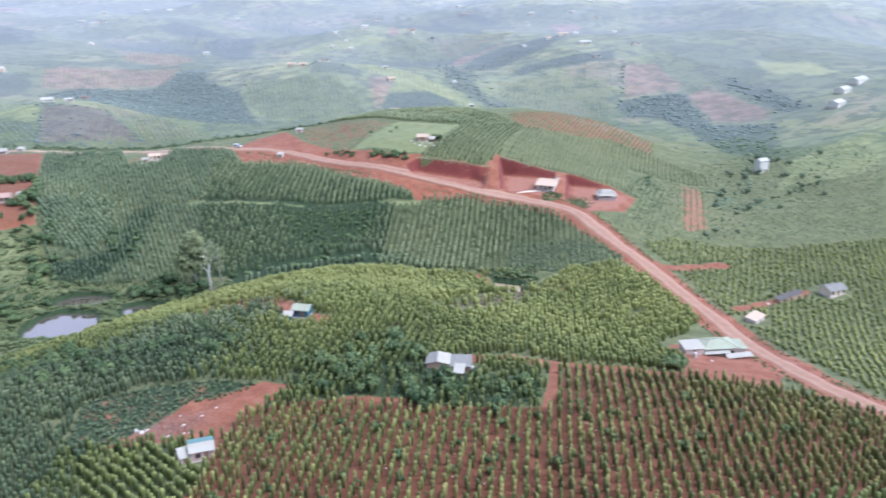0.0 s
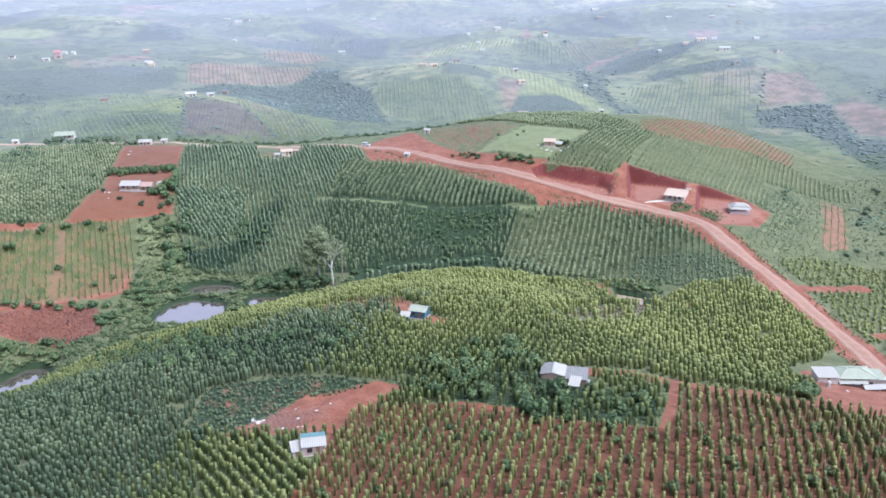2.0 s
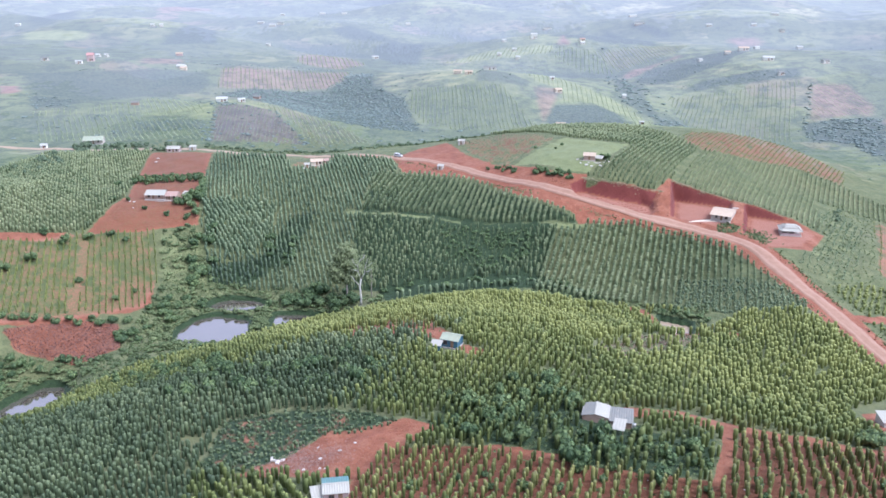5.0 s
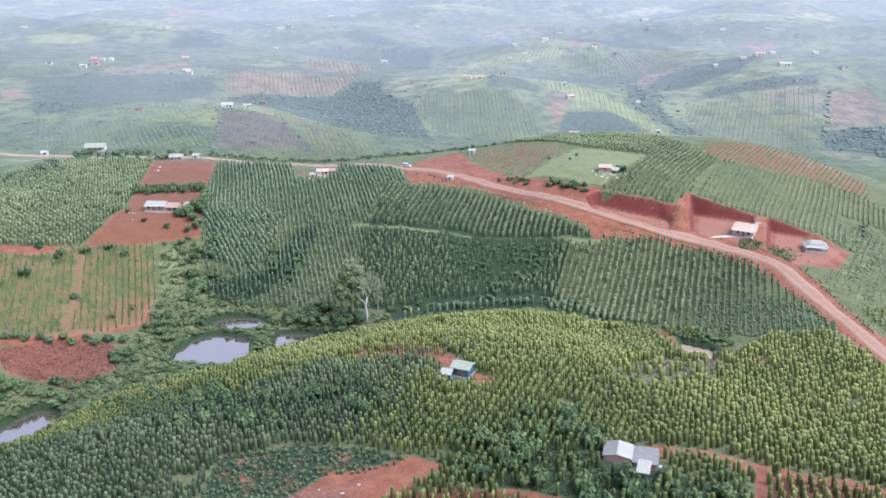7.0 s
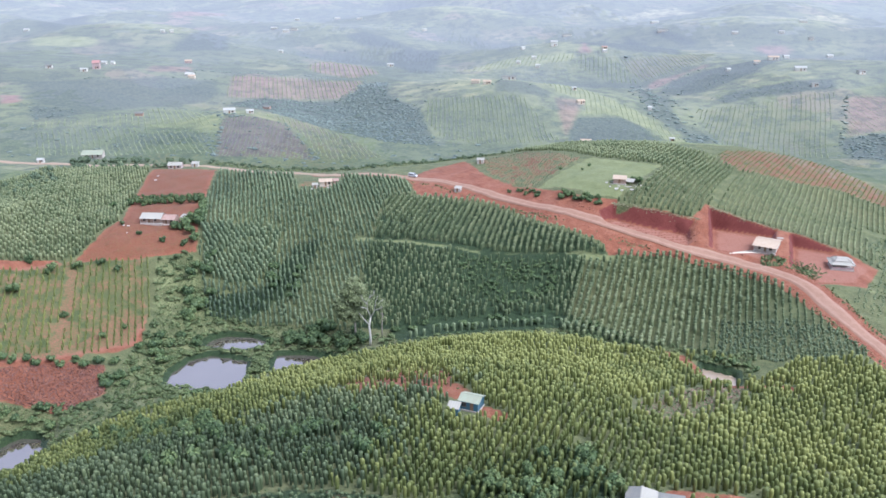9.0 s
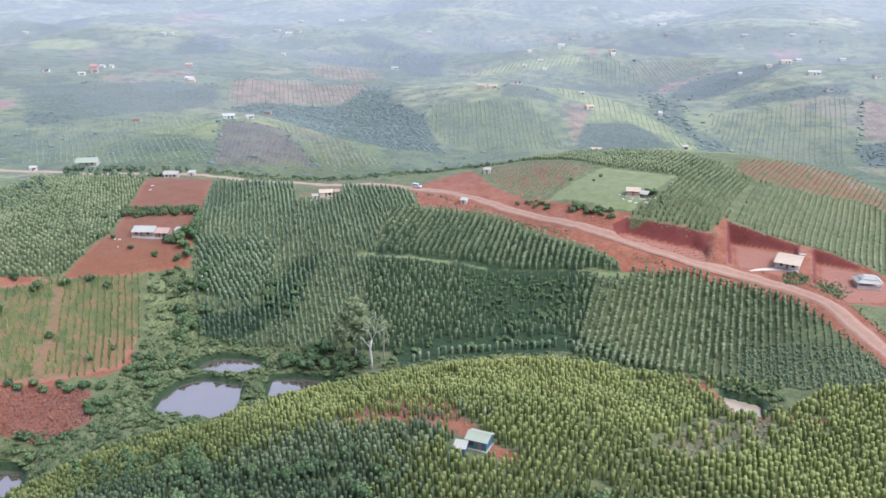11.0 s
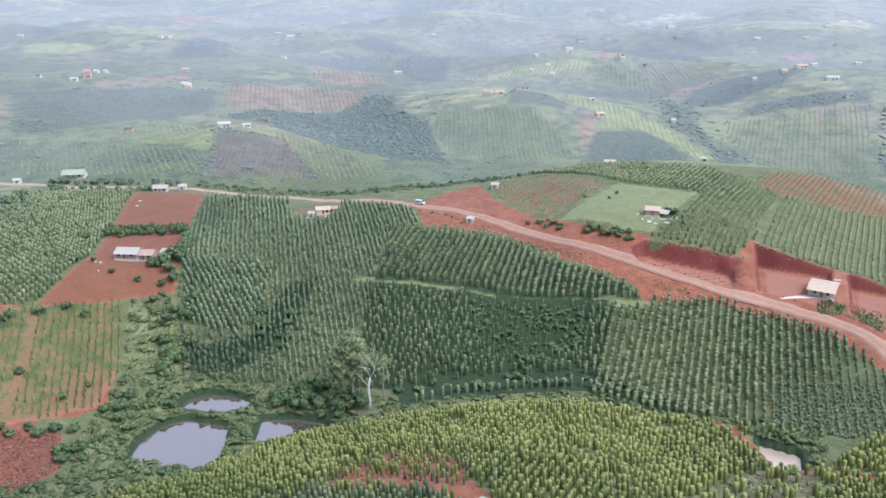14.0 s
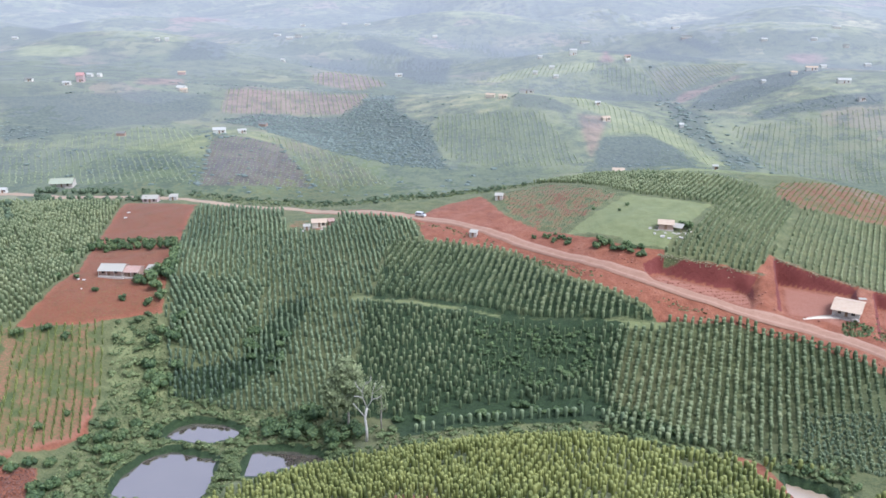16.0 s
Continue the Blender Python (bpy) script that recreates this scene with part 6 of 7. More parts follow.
SCATTERED_HOUSES_EAST = (
    ("white house behind the eastern ridge", 354, 957, 9, 5.9, 4.0, 2.8, 1.3, WHITE_WALL, WHITE_ROOF),
    ("white house behind the eastern ridge", 441, 1054, 4, 6.7, 4.0, 2.8, 1.3, WHITE_WALL, WHITE_ROOF),
    ("small white hut in the stream wood", 167, 736, -5, 2.9, 4.0, 2.8, 1.3, WHITE_WALL, WHITE_ROOF),
    ("low grey shed on the western crest", -203, 662, 2, 5.3, 4.0, 2.8, 1.3, BRICK_WALL, ZINC_ROOF),
    ("low grey shed at the edge of the wood", -130, 741, -15, 5.8, 4.0, 2.8, 1.3, BRICK_WALL, ZINC_ROOF),
    ("weathered shed row on the knoll", 34, 783, -15, 6.9, 4.0, 2.8, 1.3, CREAM_WALL, CREAM_ROOF),
    ("white hall on the pale ridge", 344, 1477, 11, 12.6, 6.9, 2.8, 1.3, WHITE_WALL, WHITE_ROOF),
    ("white hall on the pale ridge", 455, 1175, -9, 8.8, 4.9, 2.8, 1.3, WHITE_WALL, WHITE_ROOF),
    ("low shed beside the long pale house", 297, 878, -7, 5.3, 4.0, 2.8, 1.3, WHITE_WALL, CREAM_ROOF),
    ("white house below the red mound", 174, 974, 5, 4.5, 4.0, 2.8, 1.3, WHITE_WALL, WHITE_ROOF),
    ("low weathered shed below the white house", -204, 808, -3, 5.6, 4.0, 2.8, 1.3, CREAM_WALL, CREAM_ROOF),
)
for label, hx, hy, turn, w, d, h, rise, wall, roof in SCATTERED_HOUSES_WEST + SCATTERED_HOUSES_MIDDLE + SCATTERED_HOUSES_EAST:
    gable_house("house", label, hx, hy, turn, 0.95 * w, 0.8 * d, 0.75 * h, 0.6 * rise, LIME_WALL if wall == WHITE_WALL else wall, LIME_ROOF if roof == WHITE_ROOF else roof, over=0.4, door=None, group="far houses")


# ---- vehicle on the road ----
def van(x, y, turn):
    e = root_at("van", x, y, turn, "small white van parked on the red road", "van")
    e.location.z += 0.36
    prof = [(-2.1, 0.35), (-2.1, 0.95), (-1.9, 1.75), (0.9, 1.8), (1.55, 1.1), (2.15, 0.95), (2.2, 0.35)]
    bm = bmesh.new()
    va, vb = [bm.verts.new((px, -0.85, pz)) for px, pz in prof], [bm.verts.new((px, 0.85, pz)) for px, pz in prof]
    bm.faces.new(va), bm.faces.new(vb[::-1])
    for i in range(len(prof)):
        j = (i + 1) % len(prof)
        bm.faces.new((va[i], vb[i], vb[j], va[j]))
    bmesh.ops.recalc_face_normals(bm, faces=bm.faces)
    bmesh.ops.bevel(bm, geom=list(bm.edges), offset=0.07, segments=2, affect="EDGES")
    part("body", bm, CAR_PAINT, e)
    for s in (-1, 1):
        part("side_window", box(-1.7, 0.8, s * 0.86 - 0.01, s * 0.86 + 0.01, 1.15, 1.6, 0), DARK_GLASS, e)
        for px in (-1.35, 1.4):
            v, f = tube_rings([(0, 0, -0.11, 0.24), (0, 0, -0.1, 0.33), (0, 0, 0.1, 0.33), (0, 0, 0.11, 0.24)], 14)
            w = new("wheel", raw_mesh("wheel", v[:, [0, 2, 1]] + np.array([px, s * 0.8, 0.33]), f, RUBBER))
            w.parent = e
    bm = bmesh.new()
    bm.faces.new([bm.verts.new(p) for p in ((0.98, -0.7, 1.74), (1.56, -0.75, 1.13), (1.56, 0.75, 1.13), (0.98, 0.7, 1.74))])
    bmesh.ops.translate(bm, verts=bm.verts, vec=(0.04, 0, 0.04))
    part("windscreen", bm, DARK_GLASS, e)


van(-9.9, 455.8, -28)

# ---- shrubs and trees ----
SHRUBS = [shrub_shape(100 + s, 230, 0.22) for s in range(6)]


def far_shrub_shape(seed):
    r = np.random.default_rng(seed)
    v, f = tube_rings([(0, 0, 0, 0.5), (0, 0, 0.5, 0.95), (r.uniform(-0.2, 0.2), 0.1, 1.1, 0.8), (0.1, 0, 1.5, 0.2)], 6)
    v += r.normal(0, 0.1, v.shape)
    c = np.stack([r.normal(0, 0.5, 6), r.normal(0, 0.5, 6), r.uniform(0.4, 1.5, 6)], 1)
    lv, lf = leaf_cards(c, c + r.normal(0, 0.3, c.shape), r.uniform(0.4, 0.7, 6), r)
    # rings lighten upwards, with shade at the foot painted into the tone
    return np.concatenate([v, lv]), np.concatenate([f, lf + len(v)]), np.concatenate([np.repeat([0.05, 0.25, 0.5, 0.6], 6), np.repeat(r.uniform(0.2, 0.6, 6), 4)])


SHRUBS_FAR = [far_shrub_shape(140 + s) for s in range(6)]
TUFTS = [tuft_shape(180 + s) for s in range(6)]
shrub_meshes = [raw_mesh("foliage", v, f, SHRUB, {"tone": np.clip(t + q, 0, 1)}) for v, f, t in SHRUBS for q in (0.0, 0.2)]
pale_meshes = [raw_mesh("foliage", v, f, GRASS, {"tone": np.clip(t + 0.1, 0, 1)}) for v, f, t in SHRUBS[:4]]


def shrub(x, y, wide, tall, label, group, pale=False, name="shrub"):
    r = random.Random(int(x * 31 + y * 17))
    ob = tagged(new(name, r.choice(pale_meshes if pale else shrub_meshes)), label, name.replace("_", " "), group)
    ob.matrix_world = Matrix.LocRotScale((x, y, ground_at(x, y) - 0.1), Euler((0, 0, r.uniform(0, 6.28))), (wide, wide * r.uniform(0.85, 1.15), tall))
    return ob


def shrubs_in(poly, count, wide, tall, label, group, seed, pale=False, name="shrub"):
    r = np.random.default_rng(seed)
    p = np.array(poly)
    n = 0
    for _ in range(count * 30):
        x, y = r.uniform(p.min(0), p.max(0))
        a = np.array([x]), np.array([y])
        if signed(poly, *a)[0] > 0 and clear(*a, 5.0)[0] and signed(STRIP_PLOT, *a)[0] < -2:
            s = r.uniform(0.7, 1.3)
            shrub(x, y, wide * s, tall * s * r.uniform(0.85, 1.15), label, group, pale, name)
            n += 1
            if n == count:
                break


def bushes_in(poly, count, wide, tall, label, seed, leaf=MID_SHRUB):
    """Bushes too far off to be told apart singly, joined."""
    r = np.random.default_rng(seed)
    p = np.array(poly)
    x, y = r.uniform(p[:, :1].min(), p[:, 0].max(), 12 * count), r.uniform(p[:, 1].min(), p[:, 1].max(), 12 * count)
    k = np.nonzero((signed(poly, x, y) > 0) & clear(x, y, 5.0) & (signed(STRIP_PLOT, x, y) < -2))[0][: 2 * count]
    s = r.uniform(0.4, 1.15, len(k))
    plant("bushes", label, [shrub_shape(210 + q, 70, 0.34, 5) for q in range(4)], x[k], y[k], tall * s, np.full(len(k), 0.05), wide * s, leaf, "bushes", seed)


for k in range(12):
    shrub(-135 + 2.9 * k, 434 + 1.5 * math.sin(k * 2.1), 1.9 + 0.4 * math.sin(k * 3.3), 2.1, "dark round coffee bush in a row on red soil", "coffee bushes in the farmyard", name="coffee_bush")
for k in range(11):
    shrub(-134 + 2.9 * k, 440.5 + math.sin(k * 1.7), 1.8, 1.9, "dark round coffee bush in a row on red soil", "coffee bushes in the farmyard", name="coffee_bush")
for x, y, s in ((57, 440, 0.9), (66, 436, 0.8), (70, 441, 1.0), (86, 413.5, 1.9), (84.5, 416, 1.5), (88.5, 407, 1.2)):
    shrub(x, y, s, s, "small dark bush standing on the lawn", "bushes on the lawn")
for x, y, s in ((-106.5, 402, 2.6), (-98.5, 413, 3.0), (-97.6, 407, 3.2), (-103.4, 404.3, 3.2), (-100.8, 409.5, 3.0), (-100.1, 399.1, 2.6), (-99.5, 417, 2.6), (-99.8, 421.5, 2.4), (-100.6, 426, 2.2), (-101.4, 431, 2.0), (-96.6, 394, 2.2), (-135.2, 401.7, 1.8), (-128.7, 403, 1.3), (-119.6, 395.2, 1.3), (-109.2, 391.3, 1.6), (-100.1, 390, 1.8), (-141.7, 429, 2.1)):
    shrub(x, y, s, s, "dark leafy bush beside the farmyard", "bushes round the farmyard")
for x, y, s in ((-153.4, 369.2, 2.2), (-143, 364, 2.5), (-135.2, 369.2, 2), (-127.4, 373.1, 1.8), (-120.9, 371.8, 1.6), (-150.8, 348.4, 2.5), (-157.3, 340.6, 2.1), (-130, 340.6, 1.7), (-114.4, 332.8, 1.6), (-109.2, 340.6, 1.3)):
    shrub(x, y, s, s, "dark bush standing among young plants", "bushes in the young plot")
for k in range(12):
    shrub(-151 + 3.6 * k, 311.5 + 0.6 * k + 1.3 * math.sin(3 * k), 1.9, 1.7, "dark hedge bush above the red bank", "hedge above the red bank", name="hedge_bush")
shrubs_in([(-97, 386), (-88, 386), (-83, 360), (-90, 350), (-94, 362)], 20, 2.2, 2.2, "dark green bush in the valley side", "valley bushes", 1)
shrubs_in([(-104, 340.6), (-85.8, 348.4), (-80.6, 335.4), (-91, 322.4), (-96.2, 301.6), (-104, 296.4), (-109.2, 317.2)], 24, 2, 1.8, "leafy green bush in the wet valley", "valley bushes", 2)
shrubs_in([(-58.5, 335.4), (-54.6, 345.8), (-39, 344.5), (-20.8, 335.4), (-26, 327.6), (-39, 330.2)], 24, 2.3, 2.1, "dark bush on the pond's far bank", "bushes by the ponds", 3)
shrubs_in([(-62.4, 335.4), (-57.2, 334.1), (-56.6, 315.9), (-58.5, 302.9), (-61.1, 304.2), (-60.5, 315.9)], 14, 1.4, 1.2, "pale green reeds between the ponds", "reeds by the ponds", 4, True, "reeds")
shrubs_in([(-91, 340.6), (-83.2, 335.4), (-85.8, 330.2), (-91, 319.8), (-91, 306.8), (-75.4, 300.3), (-65, 300.3), (-67.6, 295.1), (-93.6, 296.4), (-101.4, 319.8)], 26, 1.6, 1.2, "pale green reeds on the pond's edge", "reeds by the ponds", 5, True, "reeds")
shrubs_in([(-143, 260), (-130, 282.1), (-114.4, 284.7), (-104, 278.2), (-114.4, 293.8), (-140.4, 293.8)], 26, 1.8, 1.6, "leafy green bush round the lower pond", "bushes by the lower pond", 6)
shrubs_in(GROVE, 13, 1.7, 1.8, "dark rounded fruit tree beside the farmhouse", "trees round the farmhouse", 7, name="tree")
shrubs_in(ORCHARD, 40, 1.9, 2.3, "dark rounded fruit tree among pepper vines", "fruit trees among the vines", 18, name="tree")
shrubs_in([(-10, 178), (30, 180), (62, 172), (100, 190), (136, 168), (138, 150), (-20, 150)], 60, 1.05, 1.15, "dark green coffee bush between vine rows", "coffee bushes in the red field", 19, name="coffee_bush")
bushes_in(DARK_PATCH, 90, 1.2, 0.75, "low dark coffee bushes under young vines", 20, SHRUB)
shrubs_in(DARK_BELT, 60, 2, 2.7, "dark green bush on the planted hill", "dark bushes on the near hill", 8, name="dark_bush")
shrubs_in([(-12, 331), (20, 332), (46, 331), (70, 318), (74, 321), (45, 337), (18, 338.5), (-14, 336)], 30, 1.4, 0.9, "dark bush in the valley below the rows", "bushes in the valley bottom", 9)
bushes_in([(-117, 509.6), (-65, 500.5), (-26, 483.6), (26, 494), (52, 514.8), (0, 520), (-78, 525.2), (-123.5, 526.5)], 80, 1.5, 1.1, "low green bushes beyond the road", 10)
bushes_in([(-195, 520), (-145.6, 504.4), (-127.4, 509.6), (-130, 520), (-169, 535.6), (-205.4, 546)], 34, 2.1, 1.8, "dark bushes beside the western road", 11)
shrubs_in([(52, 408), (62, 400), (70, 394.5), (72, 400), (60, 407), (54, 412)], 18, 1.5, 1.3, "dark bush at the top of the red bank", "bushes on the bank", 12)
shrubs_in([(32, 428), (40, 423), (48, 416), (46, 412), (38, 418), (31, 424)], 16, 1.0, 0.8, "low dark bush on the lip of the red bank", "bushes on the bank", 22)
bushes_in([(163.8, 374.4), (195, 418.6), (218.4, 397.8), (215.8, 340.6), (192.4, 325), (182, 332.8), (195, 370.5)], 10, 1.4, 1.2, "green bush on the slope past the road", 13)
shrubs_in([(103, 199), (109, 198), (111, 204), (105, 206)], 4, 2.2, 2.2, "dark tree beside the white farmhouse", "trees by the white farmhouse", 14, name="tree")
shrubs_in([(-65, 381), (-51, 379), (-48, 362), (-57, 360), (-65, 367)], 14, 1.8, 1.7, "dark bush standing in the vine rows", "bushes in the long slope", 16)
bushes_in([(215, 400), (240, 420), (300, 470), (330, 440), (290, 380), (230, 350), (205, 345)], 20, 2.0, 1.6, "green bush on the eastern slope", 17)
bushes_in([(-208, 455), (-197.6, 513.5), (-184.6, 494), (-189.8, 442)], 14, 2.6, 2.5, "dark bush along the western field", 15)



def pond_margins():
    """Clumps of reeds close round the ponds, uneven in size and depth of bank."""
    r = np.random.default_rng(61)
    for name, (poly, level) in PONDS.items():
        if name == "pond_5":
            continue
        ring = spline(poly + poly[:1], 2.1)
        c = np.mean(poly, axis=0)
        for px, py in ring:
            if name == "pond_2" and py < 340:
                continue
            out = np.array([px, py]) - c
            out /= np.linalg.norm(out)
            x, y = np.array([px, py]) + out * r.uniform(0.5, 2.8) + r.normal(0, 0.4, 2)
            if r.uniform() < 0.85:
                shrub(x, y, r.uniform(0.8, 1.6), r.uniform(0.5, 0.95), "pale green reeds on the pond's edge", "reeds by the ponds", True, "reeds")
    for x, y, s in ((-73, 296, 2.0), (-70, 294.5, 1.6), (-76, 297, 1.5), (86, 305.5, 1.6), (90, 303.8, 1.8), (94, 302, 1.7), (97, 299.5, 1.5), (99, 296, 1.3), (82, 285, 1.2), (86, 283, 1.3)):
        shrub(x, y, s, 0.8 * s, "dark bush on the pond's bank", "bushes by the ponds")


pond_margins()


def woods():
    """Closed woods, thickets and lone trees on the far hills, hedges along field edges."""
    r = np.random.default_rng(31)
    xs, ys, ss = [], [], []
    for key, gap, size, ragged in (("wood", 2.3, 1.25, 2.0), ("thicket", 8.0, 0.8, 2.5), ("east_wood", 2.9, 1.5, 2.5), ("hollow_wood", 4.0, 1.6, 3.0), ("valley_wood", 4.2, 1.6, 4.0), ("stream_wood", 5.2, 1.9, 3.0),
                                   ("west_thicket", 4.5, 1.3, 3.0), ("west_dark", 7.0, 1.0, 3.0), ("east_dark", 5.0, 1.1, 2.5), ("dark_c", 7.0, 1.0, 2.5), ("knoll_top", 12.0, 0.9, 2.0), ("dark", 11.0, 1.2, 3.0)):
        x, y = lattice(FAR_PLOTS[key][0], 20, gap, gap, r, 0.35 * gap, 0.12)
        keep = np.sin(x / 9.3 + 1.7 * np.sin(y / 17)) * np.sin(y / 12.1) > -0.8
        drift = r.normal(0, ragged, (2, len(x)))
        xs.append((x + drift[0])[keep]), ys.append((y + drift[1])[keep]), ss.append(np.full(keep.sum(), size))
    for cx, cy, sx, sy, n, size in ((195, 780, 12, 70, 26, 2.2), (-26, 559, 78, 14, 46, 1.5), (221, 572, 30, 40, 14, 1.6), (-234, 585, 65, 16, 34, 1.7), (-14, 790, 30, 22, 16, 1.6), (78, 611, 60, 14, 40, 1.6), (224, 378, 5, 12, 22, 1.5), (-132, 640, 8, 6, 14, 1.7)):
        xs.append(r.normal(cx, sx, n)), ys.append(r.normal(cy, sy, n)), ss.append(np.full(n, size))
    for line, gap, size in (([(-221, 829), (-180, 848), (-113, 864), (-78, 865)], 2.6, 1.3), ([(-204, 704), (-170, 706), (-141, 650)], 4.0, 1.2), ([(-139, 646), (-137, 616), (-126, 550)], 3.0, 1.5), ([(-71, 577), (-80, 603), (-100, 638)], 4.0, 1.3),
                            ([(-275, 760), (-232, 794), (-184, 815)], 6.0, 1.2), ([(48, 772), (60, 800), (74, 812)], 4.0, 1.4), ([(-62, 862), (-60, 847), (-78, 790)], 4.0, 1.3), ([(288, 666), (319, 738)], 4.0, 1.6), ([(214, 372), (228, 386), (246, 402), (262, 428), (285, 452)], 2.2, 1.5), ([(184, 841), (215, 872), (262, 902)], 5.0, 1.3)):
        p = spline(line, gap)
        p = p + r.normal(0, 1.2, p.shape)
        xs.append(p[:, 0]), ys.append(p[:, 1]), ss.append(np.full(len(p), size))
    n = 3500
    fy = 880 + 1250 * r.uniform(0, 1, n) ** 1.2
    fx = r.uniform(-0.6, 0.6, n) * fy
    low = sum(height(fx + u, fy + v) for u, v in ((45, 0), (-45, 0), (0, 45), (0, -45))) / 4 - height(fx, fy)
    k = low > r.uniform(1.0, 6.0, n)
    xs.append(fx[k]), ys.append(fy[k]), ss.append(r.uniform(0.8, 1.7, k.sum()))
    x, y, s = (np.concatenate(q) for q in (xs, ys, ss))
    s = s * r.uniform(0.6, 1.3, len(s))
    k = near_line(ROAD_LINE, x, y) > 8
    x, y, s = x[k], y[k], s[k]
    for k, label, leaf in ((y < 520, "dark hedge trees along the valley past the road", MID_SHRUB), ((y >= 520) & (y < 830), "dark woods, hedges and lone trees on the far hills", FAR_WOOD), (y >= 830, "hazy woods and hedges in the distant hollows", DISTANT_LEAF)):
        # crowns flattened and toned paler with distance, to imitate haze
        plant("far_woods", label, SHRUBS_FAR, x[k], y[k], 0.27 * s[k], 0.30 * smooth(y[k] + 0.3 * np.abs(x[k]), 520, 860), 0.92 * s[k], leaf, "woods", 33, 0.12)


woods()


def grass():
    r = np.random.default_rng(41)
    xs, ys = [], []
    for poly, gap in (([(-145.6, 257.4), (-111.8, 265.2), (-89.7, 284.7), (-59.8, 288.6), (-54.6, 312), (-20.8, 315.9), (78, 310.7), (96.2, 288.6), (101.4, 306.8), (72.8, 319.8), (46.8, 332.8), (-18.2, 332.8), (-39, 345.8), (-83.2, 357.5), (-96.2, 387.4), (-109.2, 379.6), (-101.4, 348.4), (-104, 319.8), (-104, 296.4), (-145.6, 293.8)], 1.1),
                      (GROVE, 1.6), (BARE, 1.8), ([(-117, 507), (-26, 486.2), (26, 491.4), (52, 514.8), (-52, 527.8), (-123.5, 525.2)], 1.5)):
        x, y = lattice(poly, 17, gap, gap, r, 0.5, 0.25)
        k = clear(x, y, 5) & outside(x, y, HILL_FOOT)
        xs.append(x[k]), ys.append(y[k])
    x, y = lattice([(150, 320), (163, 372), (200, 424), (300, 480), (340, 440), (290, 330), (250, 220), (200, 170), (158, 170)], 11, 2.0, 2.0, r, 0.8, 0.3)
    k = clear(x, y, 5) & outside(x, y, STRIP_PLOT)
    xs.append(x[k]), ys.append(y[k])
    x, y = np.concatenate(xs), np.concatenate(ys)
    plant("grass_tufts", "rough green grass and weeds in the valley", TUFTS, x, y, 0.9, 0.25 * np.sin(x / 6) * np.sin(y / 7), 1.0, GRASS, "grass", 43, 0.12)
    x, y = lattice([(122.5, 363.5), (124.5, 370), (129.5, 371.5), (133.5, 366), (130, 362)], 17, 0.7, 0.7, r, 0.3, 0.2)
    plant("weeds", "green weeds on the mound before the cream-roofed house", TUFTS, x, y, 1.3, np.full(len(x), 0.0), 1.3, GRASS, "weeds", 45, 0.12)
    # weeds in the fields and on bare soil
    x, y = lattice(NEAR_HILL, 40, 2.6, 2.6, r, 0.9, 0.3)
    k = clear(x, y, 5) & outside(x, y, RED_FIELD, SOIL_YARD)
    x2, y2 = lattice(RED_FIELD, 40, 3.0, 3.0, r, 0.9, 0.5)
    x, y = np.concatenate([x[k], x2]), np.concatenate([y[k], y2])
    plant("weeds", "low green weeds between the vines", TUFTS, x, y, 0.7, np.full(len(x), -0.15), 1.1, GRASS, "weeds", 44, 0.12)


grass()


def valley_scrub():
    r = np.random.default_rng(47)
    x, y = lattice([(-145.6, 257.4), (-111.8, 265.2), (-89.7, 284.7), (-59.8, 288.6), (-54.6, 312), (-20.8, 315.9), (78, 310.7), (96.2, 288.6), (101.4, 306.8), (72.8, 319.8), (46.8, 332.8), (-18.2, 332.8), (-39, 345.8), (-83.2, 357.5), (-96.2, 387.4), (-109.2, 379.6), (-101.4, 348.4), (-104, 319.8), (-104, 296.4), (-145.6, 293.8)], 33, 2.5, 2.5, r, 1.1, 0.15)
    k = clear(x, y, 5) & outside(x, y, HILL_FOOT)
    x, y = x[k], y[k]
    s = r.uniform(0.7, 1.5, len(x))
    plant("undergrowth", "lush pale green scrub on the valley floor", [shrub_shape(190 + q, 40, 0.26, 3, 0.36) for q in range(5)], x, y, s * 0.72, np.full(len(x), -0.02) + 0.2 * np.sin(x / 9) * np.sin(y / 8), s * 1.3, GRASS, "undergrowth", 48, 0.12)


valley_scrub()


def crown(name, parent, lumps, leaves, size, seed, material):
    r = np.random.default_rng(seed)
    lc, lr = np.array([q[:3] for q in lumps], float), np.array([q[3] for q in lumps], float)
    k = r.choice(len(lumps), leaves, p=lr**2 / (lr**2).sum())
    d = r.normal(size=(leaves, 3))
    d /= np.linalg.norm(d, axis=1)[:, None]
    c = lc[k] + d * (lr[k] * r.uniform(0.35, 1.05, leaves) ** 0.6)[:, None]
    c += 0.35 * np.sin(c[:, [1, 2, 0]] * 2.3)
    v, f = leaf_cards(c, d + r.normal(0, 0.6, (leaves, 3)) + np.array([0, 0, 0.5]), r.uniform(0.6, 1.4, leaves) * size, r)
    ob = new(name, raw_mesh(name, v, f, material, {"tone": np.repeat(np.clip(r.normal(0.5, 0.22, leaves), 0, 1), 4)}))
    ob.parent = parent
    return ob


